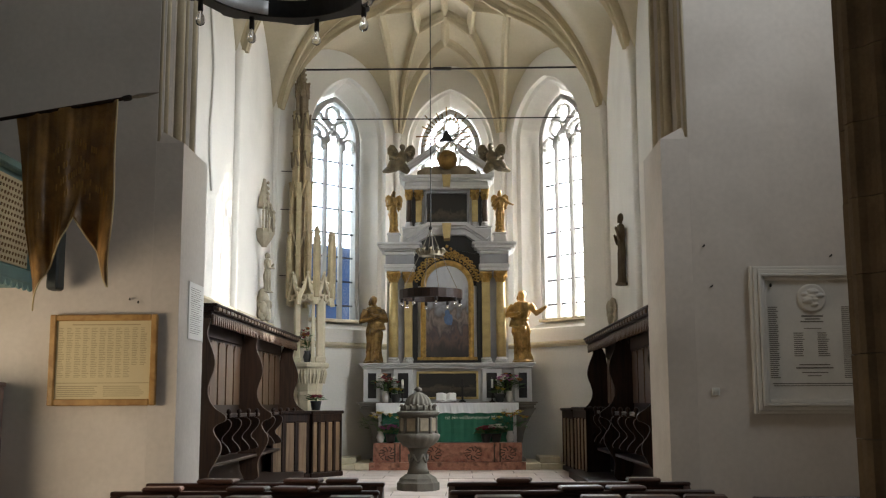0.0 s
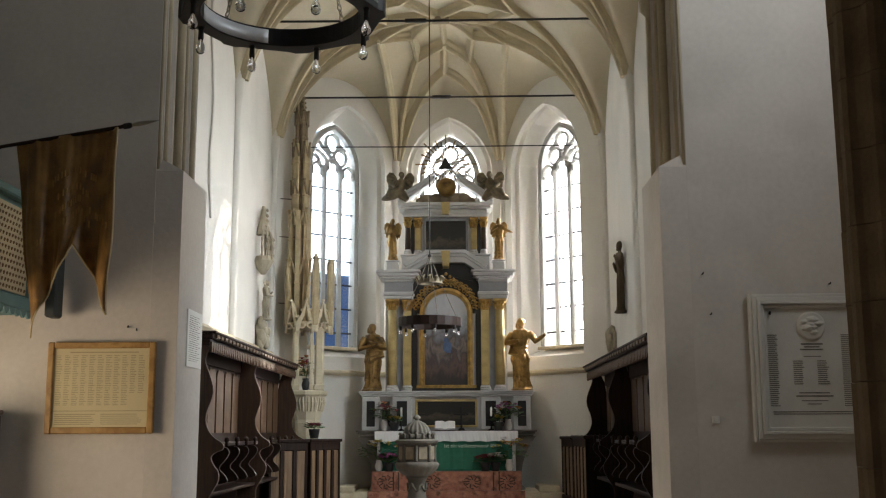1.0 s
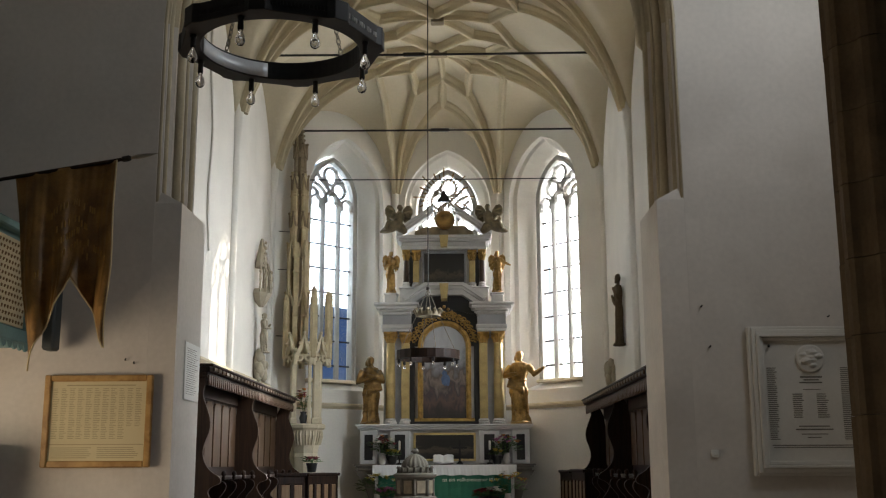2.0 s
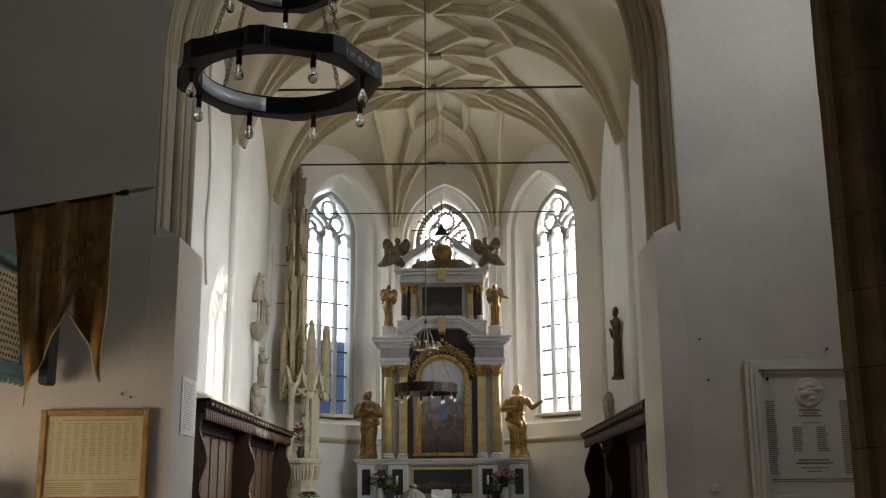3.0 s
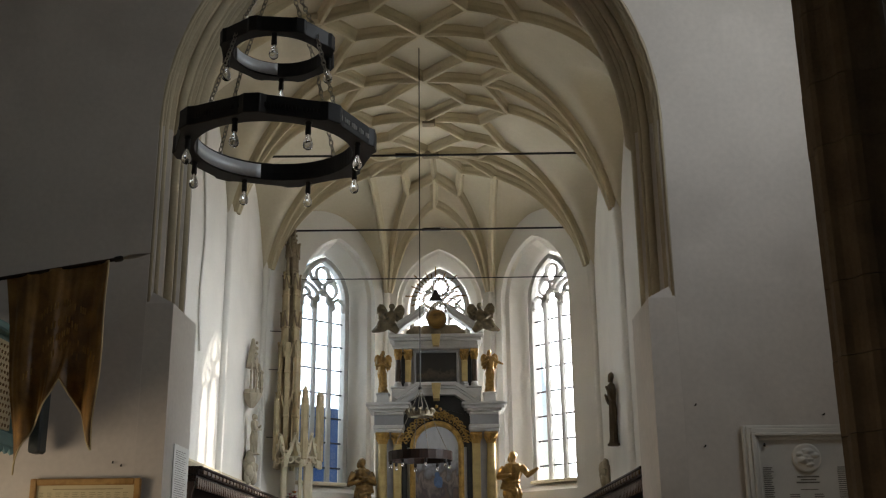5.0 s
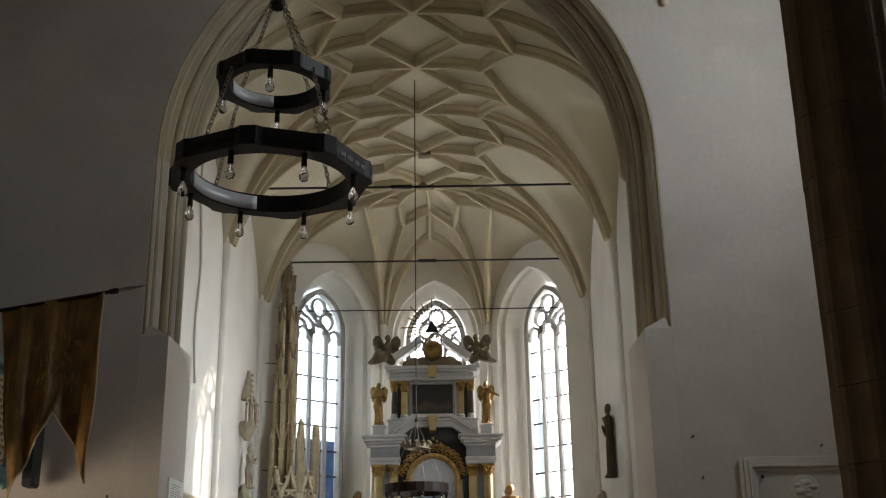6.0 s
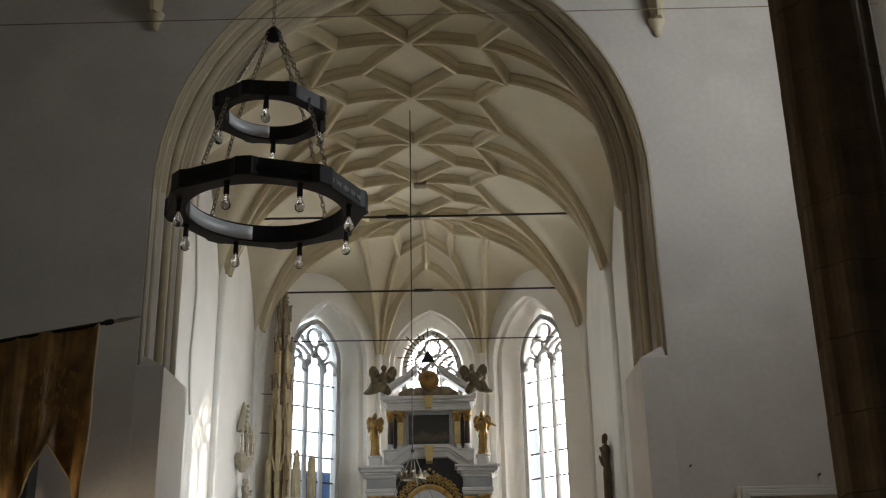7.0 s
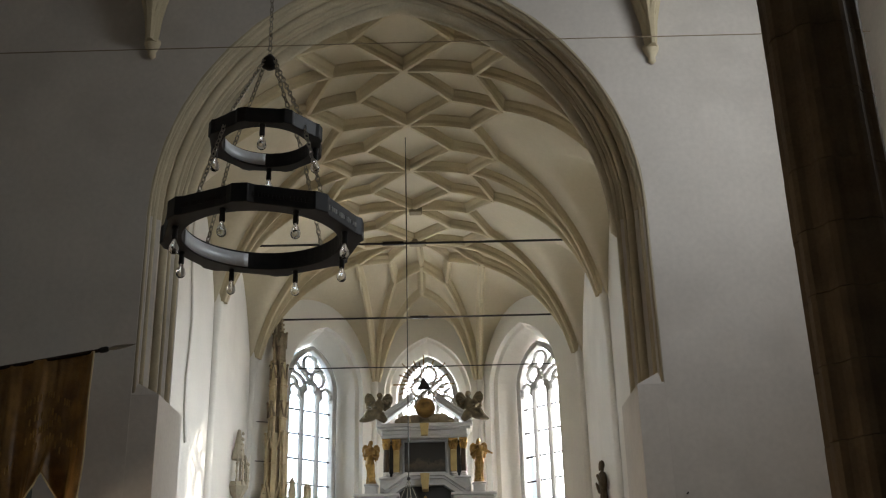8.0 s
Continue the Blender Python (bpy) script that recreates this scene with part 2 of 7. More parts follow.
def lathe(bm, prof, n=16, cx=0.0, cy=0.0, flute=0.0, k=8, squash=1.0):
    """Turn a profile of (radius, z) round the vertical; flute: relative depth of k lobes."""
    rings = []
    for r, z in prof:
        ring = []
        for i in range(n):
            a = 2 * math.pi * i / n
            rr = r * (1 + flute * math.cos(k * a))
            ring.append(bm.verts.new((cx + rr * math.cos(a), cy + rr * squash * math.sin(a), z)))
        rings.append(ring)
    for a, b in zip(rings, rings[1:]):
        for i in range(n):
            bm.faces.new((a[i], a[(i + 1) % n], b[(i + 1) % n], b[i]))
    bm.faces.new(rings[0]), bm.faces.new(rings[-1])
    return bm


def tube(bm, pts, r, n=6, closed=False):
    """A round bar along points; r: one radius or one a point."""
    pts = [Vector(p) for p in pts]
    rs = r if isinstance(r, (list, tuple)) else [r] * len(pts)
    rings, up = [], None
    m = len(pts)
    for i, p in enumerate(pts):
        if closed:
            d = (pts[(i + 1) % m] - pts[i - 1]).normalized()
        else:
            d = (pts[min(i + 1, m - 1)] - pts[max(i - 1, 0)]).normalized()
        if up is None:
            up = d.orthogonal().normalized()
        s = d.cross(up).normalized()
        up = s.cross(d).normalized()
        rings.append([bm.verts.new(p + rs[i] * (math.cos(2 * math.pi * k / n) * up + math.sin(2 * math.pi * k / n) * s)) for k in range(n)])
    pairs = list(zip(rings, rings[1:])) + ([(rings[-1], rings[0])] if closed else [])
    for a, b in pairs:
        for k in range(n):
            bm.faces.new((a[k], a[(k + 1) % n], b[(k + 1) % n], b[k]))
    if not closed:
        bm.faces.new(rings[0]), bm.faces.new(rings[-1])
    return bm


def sweep(bm, pts, prof, up=(0, 0, 1), closed=False):
    """Sweep a closed profile of (side, out) along points; out points along up, made square to the path."""
    pts = [Vector(p) for p in pts]
    ups = up if isinstance(up, list) else [Vector(up)] * len(pts)
    rings, m = [], len(pts)
    for i, p in enumerate(pts):
        if closed:
            d = (pts[(i + 1) % m] - pts[i - 1]).normalized()
        else:
            d = (pts[min(i + 1, m - 1)] - pts[max(i - 1, 0)]).normalized()
        u = Vector(ups[i])
        u = (u - u.dot(d) * d)
        u = u.normalized() if u.length > 1e-5 else d.orthogonal().normalized()
        s = d.cross(u).normalized()
        rings.append([bm.verts.new(p + a * s + b * u) for a, b in prof])
    n = len(prof)
    pairs = list(zip(rings, rings[1:])) + ([(rings[-1], rings[0])] if closed else [])
    for a, b in pairs:
        for k in range(n):
            bm.faces.new((a[k], a[(k + 1) % n], b[(k + 1) % n], b[k]))
    if not closed:
        bm.faces.new(rings[0]), bm.faces.new(rings[-1])
    return bm


def ball(bm, at, r, n=8, squash=(1, 1, 1)):
    o = bmesh.ops.create_icosphere(bm, subdivisions=2 if n >= 8 else 1, radius=r)
    bmesh.ops.scale(bm, vec=squash, verts=o["verts"])
    bmesh.ops.translate(bm, vec=at, verts=o["verts"])
    return bm


def pointed(w, spring, rise, n=10):
    """Half-outline of a pointed arch, from (-w, spring) over the apex to (w, spring)."""
    R = (w * w + rise * rise) / (2 * w)
    c = R - w
    a1 = math.atan2(rise, c)
    left = [(c - R * math.cos(a1 * i / n), spring + R * math.sin(a1 * i / n)) for i in range(n + 1)]
    return left + [(-x, z) for x, z in reversed(left[:-1])]


def wall_mesh(length, thick, z0, z1, op=None, op_back=None, inner=None):
    """A wall along +x from 0, its seen face at y = 0, its body towards +y, with one pointed opening.
    op: (centre, half width, sill, spring, rise) on the face, op_back the same on the back; inner: steps (y, inset) between."""
    bm = bmesh.new()
    if op is None:
        return box(bm, 0, length, 0, thick, z0, z1)
    stations = [(0.0, op)] + [(y, (op[0], op[1] - k, op[2], op[3], op[4] - 0.65 * k)) for y, k in (inner or [])] + [(thick, op_back or op)]
    loops = []
    for y, (c, w, sill, sp, rise) in stations:
        pts = [(-w, sill)] + pointed(w, sp, rise) + [(w, sill)]
        loops.append([bm.verts.new((c + x, y, z)) for x, z in pts])
    n = len(loops[0])
    for a, b in zip(loops, loops[1:]):
        for i in range(n - 1):
            bm.faces.new((a[i], a[i + 1], b[i + 1], b[i]))
        if op[2] > z0 + 0.01:
            bm.faces.new((a[n - 1], a[0], b[0], b[n - 1]))
    for lp, y in ((loops[0], 0.0), (loops[-1], thick)):
        # side panels, top strips, breast below the sill
        tl, tr = bm.verts.new((0, y, z1)), bm.verts.new((length, y, z1))
        bl, br = bm.verts.new((0, y, z0)), bm.verts.new((length, y, z0))
        lx, rx = lp[0].co.x, lp[-1].co.x
        lt, rt = bm.verts.new((lx, y, z1)), bm.verts.new((rx, y, z1))
        lb, rb = (bm.verts.new((lx, y, z0)), bm.verts.new((rx, y, z0))) if op[2] > z0 + 0.01 else (lp[0], lp[-1])
        bm.faces.new([bl, lb] + ([lp[0]] if lb is not lp[0] else []) + [lp[1], lt, tl])
        bm.faces.new([rb, br, tr, rt, lp[-2]] + ([lp[-1]] if rb is not lp[-1] else []))
        if lb is not lp[0]:
            bm.faces.new((lb, rb, lp[-1], lp[0]))
        tops = [lt] + [bm.verts.new((v.co.x, y, z1)) for v in lp[2:-2]] + [rt]
        for i in range(1, n - 2):
            bm.faces.new((lp[i], lp[i + 1], tops[i], tops[i - 1]))
    box(bm, 0, length, 0.001, thick - 0.001, z1, z1 + 0.02)
    box(bm, 0, length, 0.001, thick - 0.001, z0 - 0.02, z0) if op[2] > z0 + 0.01 else None
    return bm


# ---------------------------------------------------------------- the plan
XA = -0.38            # the chancel's axis
HW = 3.0              # half its width
NAVE_Z = -0.40        # nave floor; the chancel floor is at 0
ARCH_Y, ARCH_T = 10.0, 0.95
APSE_Y = 18.75        # where the apse's slanting walls begin
EAST_Y = 20.75
HB = 1.06             # half the east wall
XE = -0.21            # its centre: the apse leans a little to the south
CROWN, SPRING_Z = 8.66, 6.1
TOP = 9.6

# chancel walls and the three walls of the apse, each seen from inside
WIN = dict(sill=2.74, spring=6.25, rise=0.80, w=0.56)


def wall_at(name, p0, p1, bm, material):
    """Place a wall mesh so that its face runs from p0 to p1 with the room on its right-hand side."""
    a = math.degrees(math.atan2(p1[1] - p0[1], p1[0] - p0[0]))
    return tagged(part(name, bm, material, m=pose(p0[0], p0[1], 0, 0, 0, a)), kind="structure")


A_L, B_L, B_R, A_R = (XA - HW, APSE_Y), (XE - HB, EAST_Y), (XE + HB, EAST_Y), (XA + HW, APSE_Y)
WALL_T = 0.75


APSE = (("northeast", A_L, B_L, 0.27), ("east", B_L, B_R, 0.0), ("southeast", B_R, A_R, -0.20))
for nm, p, q, off in APSE:
    ln = math.hypot(q[0] - p[0], q[1] - p[1])
    hw0 = WIN["w"] + (0.34 if off else 0.30)
    o = (ln / 2 + off, hw0, WIN["sill"] - 0.22, WIN["spring"] - 0.05, WIN["rise"] + 0.38)
    ob_ = (ln / 2 + off, WIN["w"] + 0.04, WIN["sill"] + 0.02, WIN["spring"], WIN["rise"] + 0.05)
    wall_at("wall_" + nm, p, q, wall_mesh(ln, WALL_T, 0, TOP, o, ob_, [(0.10, 0.02), (0.14, 0.09)]), M_PLASTER)["label"] = "cream plastered apse wall with a pointed window"
wall_at("wall_north", (XA - HW, ARCH_Y + ARCH_T), A_L, wall_mesh(APSE_Y - ARCH_Y - ARCH_T, WALL_T, 0, TOP), M_PLASTER)["label"] = "bright white plastered chancel wall"
# the south opening is added, hidden by the arch pier, to let light in
wall_at("wall_south", A_R, (XA + HW, ARCH_Y + ARCH_T), wall_mesh(APSE_Y - ARCH_Y - ARCH_T, WALL_T, 0, TOP, (APSE_Y - 13.15, 0.95, 2.6, 6.0, 1.0), (APSE_Y - 13.15, 0.85, 2.8, 6.0, 0.9)), M_PLASTER)["label"] = "white plastered chancel wall in shade"

# corners behind the apse walls, closing the masonry
bm = bmesh.new()
for (cx, cy) in (A_L, B_L, B_R, A_R):
    out = Vector((cx - XA, cy - 17.9, 0)).normalized()
    lathe(bm, [(0.30, 0), (0.30, TOP)], 10, cx + out.x * 0.46, cy + out.y * 0.46)
tagged(part("masonry_corner", bm, M_PLASTER), "plastered masonry at the apse corners", kind="structure")

# the chancel arch: moulded above the imposts, plain piers below
NX0, NX1 = -6.2, 4.6
bm = wall_mesh(NX1 - NX0, ARCH_T, NAVE_Z, TOP + 1.0, (XA - NX0, 2.55, NAVE_Z, 5.5, 2.98), (XA - NX0, 2.44, NAVE_Z, 5.5, 3.10),
               [(0.03, 0.05), (0.10, 0.07), (0.13, 0.11), (0.20, 0.10), (0.25, 0.15), (0.33, 0.17), (0.36, 0.22), (0.46, 0.21), (0.50, 0.25)])
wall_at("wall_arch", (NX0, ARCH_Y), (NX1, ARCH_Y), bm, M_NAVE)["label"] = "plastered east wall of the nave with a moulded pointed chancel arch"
_w = bpy.data.objects["wall_arch"].data
_w.materials.append(M_ARCH)
for pg in _w.polygons:
    ys_ = [_w.vertices[v].co.y for v in pg.vertices]
    if max(ys_) - min(ys_) > 0.01 and 4.0 < pg.center.z < TOP - 0.5:
        pg.material_index = 1          # the moulded reveal is bare stone


ORDERS = thing("arch_mouldings", (0, 0, 0), "weathered roll mouldings round the chancel arch", "arch mouldings", kind="structure")
for inset, dy, r in ((0.015, 0.02, 0.020), (0.045, 0.075, 0.040), (0.085, 0.155, 0.024), (0.130, 0.24, 0.048), (0.170, 0.33, 0.024), (0.215, 0.42, 0.045)):
    w_, ri_ = 2.55 - inset, 2.98 - 0.65 * inset
    path_ = [(-w_, 3.66)] + pointed(w_, 5.5, ri_, 16) + [(w_, 3.66)]
    part("roll", tube(bmesh.new(), [(XA + x, ARCH_Y + dy, z) for x, z in path_], r, 8), M_ARCH, ORDERS, smooth=True)
inner_ = [(XA + x, ARCH_Y + 0.50, z) for x, z in pointed(2.34, 5.42, 2.88, 18)]
part("soffit_roll", tube(bmesh.new(), [(inner_[0][0], inner_[0][1], 5.36)] + inner_ + [(inner_[-1][0], inner_[-1][1], 5.36)], [0.045] + [0.095] * len(inner_) + [0.045], 10), M_ARCH, ORDERS, "thick rounded inner roll", smooth=True)


def pier(sx):
    """The lower pier of the arch, its top cut back to the mouldings."""
    bm = bmesh.new()
    xo, xi = 2.56, 2.285
    pts = [(xo * sx, ARCH_Y + 0.004), (xi * sx, ARCH_Y + 0.004), (xi * sx, ARCH_Y + ARCH_T + 0.004), (xo * sx, ARCH_Y + ARCH_T + 0.004)]
    lo = [bm.verts.new((XA + x, y - 0.003 if y < 10.2 else y, NAVE_Z)) for x, y in pts]
    mid = [bm.verts.new((XA + x, y - 0.003 if y < 10.2 else y, 3.64)) for x, y in pts]
    top = [bm.verts.new((XA + (x if abs(x) > 2.5 else 2.50 * sx), y if y > 10.2 else y + 0.03, 3.76)) for x, y in pts]
    for a, b in ((lo, mid), (mid, top)):
        for i in range(4):
            bm.faces.new((a[i], a[(i + 1) % 4], b[(i + 1) % 4], b[i]))
    bm.faces.new(lo), bm.faces.new(top)
    return bm


for nm, sx in (("pier_north", -1), ("pier_south", 1)):
    tagged(part(nm, pier(sx), M_NAVE), "whitewashed lower pier of the chancel arch", kind="structure")

# floors and steps
bm = boxes((XA - 3.8, XA + 3.8, ARCH_Y - 0.05, 22.2, -0.30, -0.004))
tagged(part("floor", bm, M_JOINT), "worn pale paving of the chancel", kind="structure")
bm = boxes((NX0, NX1, -9.0, ARCH_Y + 0.2, NAVE_Z - 0.3, NAVE_Z))
tagged(part("nave_floor", bm, M_FLOOR), "worn paving of the nave", kind="structure")
bm = boxes((XA - 2.3, XA + 2.3, ARCH_Y - 0.65, ARCH_Y - 0.05, NAVE_Z, -0.20), (XA - 2.3, XA + 2.3, ARCH_Y - 0.35, ARCH_Y - 0.05, -0.20, -0.01))
tagged(part("chancel_step", bm, M_FLOOR), "stone steps up into the chancel", kind="structure")

# ---------------------------------------------------------------- the net vault of the chancel
Y_STARS = [10.80, 12.33, 13.85, 15.38, 16.92, 18.46]   # stars on the ridge; every second one stands over springers
SPRINGERS = [9.15, 12.35, 15.55, 18.75]


def barrel(ax):
    ax = min(abs(ax) / HW, 1.0)
    return SPRING_Z + (CROWN - SPRING_Z) * (1 - ax ** 2.6) ** 0.6


def lunette(x, y, spr=SPRINGERS):
    """Height of the small cross vault that opens towards the wall in each bay."""
    y0 = max([s for s in spr if s <= y + 1e-6] or [spr[0]])
    v = abs((y - y0) / 3.2 * 2 - 1)
    h = SPRING_Z + 1.65 * max(0.0, 1 - v ** 1.7) ** 0.75
    return h + (HW - abs(x)) * 0.30


def vault_z(x, y):
    if y <= APSE_Y:
        return max(barrel(x), lunette(x, y))
    # the apse: a cap that falls from the last boss to the walls
    d = Vector((x + XA, y))
    rho, lun = 0.0, -1e9
    for _, p, q, off in APSE:
        t = (Vector(q) - Vector(p))
        ln = t.length
        t = t / ln
        nrm = Vector((-t.y, t.x))
        dist = (Vector(p) - Vector((XA, APSE_Y))).dot(nrm)
        h = (d - Vector((XA, APSE_Y))).dot(nrm)
        rho = max(rho, h / dist)
        v = abs((d - Vector(p)).dot(t) / (ln / 2) - 1)
        if v < 1:
            lun = max(lun, SPRING_Z + 1.75 * (1 - v ** 2.2) ** 0.6 + 0.40 * (dist - h))
    cap = SPRING_Z + (CROWN - SPRING_Z) * max(0.0, 1 - min(rho, 1.0) ** 2.1) ** 0.55
    return max(cap, lun)


def vault_shell():
    bm = bmesh.new()
    xs = [HW * math.sin(math.pi / 2 * i / 22) for i in range(-22, 23)]
    ys = [ARCH_Y + ARCH_T - 0.05 + i * (APSE_Y - ARCH_Y - ARCH_T + 0.05) / 60 for i in range(61)]
    grid = {}
    for j, y in enumerate(ys):
        for i, x in enumerate(xs):
            grid[i, j] = bm.verts.new((XA + x, y, vault_z(x, y)))
    for j in range(len(ys) - 1):
        for i in range(len(xs) - 1):
            bm.faces.new((grid[i, j], grid[i + 1, j], grid[i + 1, j + 1], grid[i, j + 1]))
    # the cap over the apse, in rings that follow its walls
    ring_pts = []
    for _, p, q, off in APSE:
        for k in range(40):
            ring_pts.append(Vector(p).lerp(Vector(q), k / 40))
    ring_pts.append(Vector(A_R))
    c0 = Vector((XA, APSE_Y))
    rows_ = []
    for k in range(31):
        t = (k / 30) ** 0.7
        rows_.append([bm.verts.new((pt.x, pt.y, vault_z(pt.x - XA, pt.y + 1e-6))) for pt in [c0.lerp(w, t * 1.004) for w in ring_pts]])
    for ra, rb in zip(rows_, rows_[1:]):
        for i in range(len(ring_pts) - 1):
            bm.faces.new((ra[i], ra[i + 1], rb[i + 1], rb[i]))
    for v in [v for v in bm.verts if not v.link_faces]:
        bm.verts.remove(v)
    return bm


tagged(part("ceiling", vault_shell(), M_VAULT, smooth=True), "cream plastered net vault", kind="structure")
tagged(part("roof_slab", boxes((XA - 4.2, XA + 4.2, ARCH_Y + 0.3, 22.5, TOP, TOP + 0.2)), M_PLASTER), "masonry above the vault", kind="structure")

RIB = [(-0.08, 0.05), (-0.08, -0.02), (-0.045, -0.075), (-0.04, -0.12), (-0.022, -0.155), (0.022, -0.155), (0.04, -0.12), (0.045, -0.075), (0.08, -0.02), (0.08, 0.05)]


def rib(p, q, n=10, scale=1.0, drop=0.0):
    """A chamfered rib over the plan line p to q, hung under the vault."""
    bm = bmesh.new()
    pts = []
    for i in range(n + 1):
        t = i / n
        x, y = p[0] + (q[0] - p[0]) * t, p[1] + (q[1] - p[1]) * t
        pts.append((XA + x, y, vault_z(x, y) - drop))
    return sweep(bm, pts, [(a * scale, b * scale) for a, b in RIB])


vault_ribs = thing("vault_ribs", (0, 0, 0), "moulded stone ribs of a net vault in rhombic cells", "vault ribs", kind="structure")


def put_rib(p, q, **k):
    part("rib", rib(p, q, **k), M_RIB, vault_ribs, smooth=False)


def stars(s):
    """One side of the net: rhombi along the ridge, then slanted cells, then long ribs down to the springers."""
    for k, yk in enumerate(Y_STARS):
        f = (s * 0.95, yk)
        if k:
            put_rib((0, yk), f, n=5)
        for j in (k - 1, k):
            if 0 <= j < len(Y_STARS) - 1:
                ym = (Y_STARS[j] + Y_STARS[j + 1]) / 2
                c, e = (s * 0.65, ym), (s * 1.35, ym + 0.02)
                put_rib((0, yk) if yk > 11 else (s * 0.08, 10.95), c, n=5)
                put_rib(f if yk > 11 else (s * 1.0, 10.95), e, n=5)
                if j == k:
                    put_rib(c, e, n=5)
                    for sp in SPRINGERS[1:]:
                        if abs(sp - ym) < 1.6:
                            put_rib(e, (s * HW * 0.985, sp), n=18, scale=0.9)
        if k % 2 and k < 5:
            put_rib(f, (s * HW * 0.985, SPRINGERS[(k + 1) // 2]), n=18, scale=0.9)


for side in (-1, 1):
    stars(side)
# ribs of the apse: a star of kites between the boss and the corners
CORNERS = [(c[0] - XA, c[1]) for c in (A_L, B_L, B_R, A_R)]


def toward(c, k):
    return (c[0] * k, APSE_Y + (c[1] - APSE_Y) * k)


C_AL, C_BL, C_BR, C_AR = [toward(c, 0.985) for c in CORNERS]
BOSS = (0.04, 18.46)
PEAK, TIP = (0.10, 19.45), (0.09, 20.01)
put_rib(PEAK, TIP, n=5)
put_rib(BOSS, PEAK, n=6, scale=0.8)
for kite, fold, outer, near, far in (((-0.43, 19.75), (-0.50, 19.15), (-1.12, 18.93), C_BL, C_AL), ((0.58, 19.79), (0.63, 19.12), (1.26, 18.92), C_BR, C_AR)):
    put_rib(PEAK, kite, n=5), put_rib(kite, fold, n=5), put_rib(BOSS, fold, n=5)
    put_rib(kite, near, n=12, scale=0.9), put_rib(TIP, near, n=12, scale=0.9)
    put_rib(fold, outer, n=5), put_rib(BOSS, outer, n=8)
    put_rib(outer, near, n=14, scale=0.9), put_rib(outer, far, n=14, scale=0.9), put_rib(BOSS, far, n=18)

# shafts on the walls under the springers
shafts = thing("wall_shafts", (0, 0, 0), "slim plastered wall shafts under the vault springers", "wall shaft", kind="structure")
for sx, sy, r in [(XA + s * (HW - 0.01), y, 0.075) for s in (-1, 1) for y in SPRINGERS[1:]] + [(B_L[0], B_L[1] - 0.02, 0.055), (B_R[0], B_R[1] - 0.02, 0.055)]:
    bm = bmesh.new()
    lathe(bm, [(0.02, 2.3), (r, 2.5), (r, 5.9), (r * 1.5, 6.3), (r * 1.4, 6.7)], 10, sx, sy)
    part("shaft", bm, M_PLASTER, shafts, smooth=True)

# two small square ventilation bosses and the ridge bosses
for y, w in ((16.96, 0.11), (18.44, 0.15)):
    bm = boxes((-w, w, -0.09, 0.09, -0.10, 0.0), bev=0.015)
    tagged(part("vault_grate", bm, M_OLDSTONE, m=pose(XA + 0.05, y, vault_z(0, y) - 0.10)), "small square brown grate in the vault ridge", "grate")

# string course round the apse and the chancel
course = [(0, -0.05), (0.05, -0.05), (0.09, 0.0), (0.09, 0.03), (0, 0.06)]


def string(name, p, q, z, mt=M_RIB):
    d = Vector((q[0] - p[0], q[1] - p[1], 0)).normalized()
    nrm = Vector((d.y, -d.x, 0))
    bm = bmesh.new()
    va = [bm.verts.new(Vector((p[0], p[1], z)) + nrm * (u - 0.01) + Vector((0, 0, v))) for u, v in course]
    vb = [bm.verts.new(Vector((q[0], q[1], z)) + nrm * (u - 0.01) + Vector((0, 0, v))) for u, v in course]
    n = len(course)
    for i in range(n):
        bm.faces.new((va[i], va[(i + 1) % n], vb[(i + 1) % n], vb[i]))
    bm.faces.new(va), bm.faces.new(vb)
    return tagged(part(name, bm, mt), "moulded stone string course", kind="structure")


for nm, p, q in (("trim_northeast", A_L, B_L), ("trim_east", B_L, B_R), ("trim_southeast", B_R, A_R)):
    string(nm, p, q, 2.22)
string("trim_north", (XA - HW, 11.0), A_L, 2.5)
string("trim_south", A_R, (XA + HW, 11.0), 2.42)


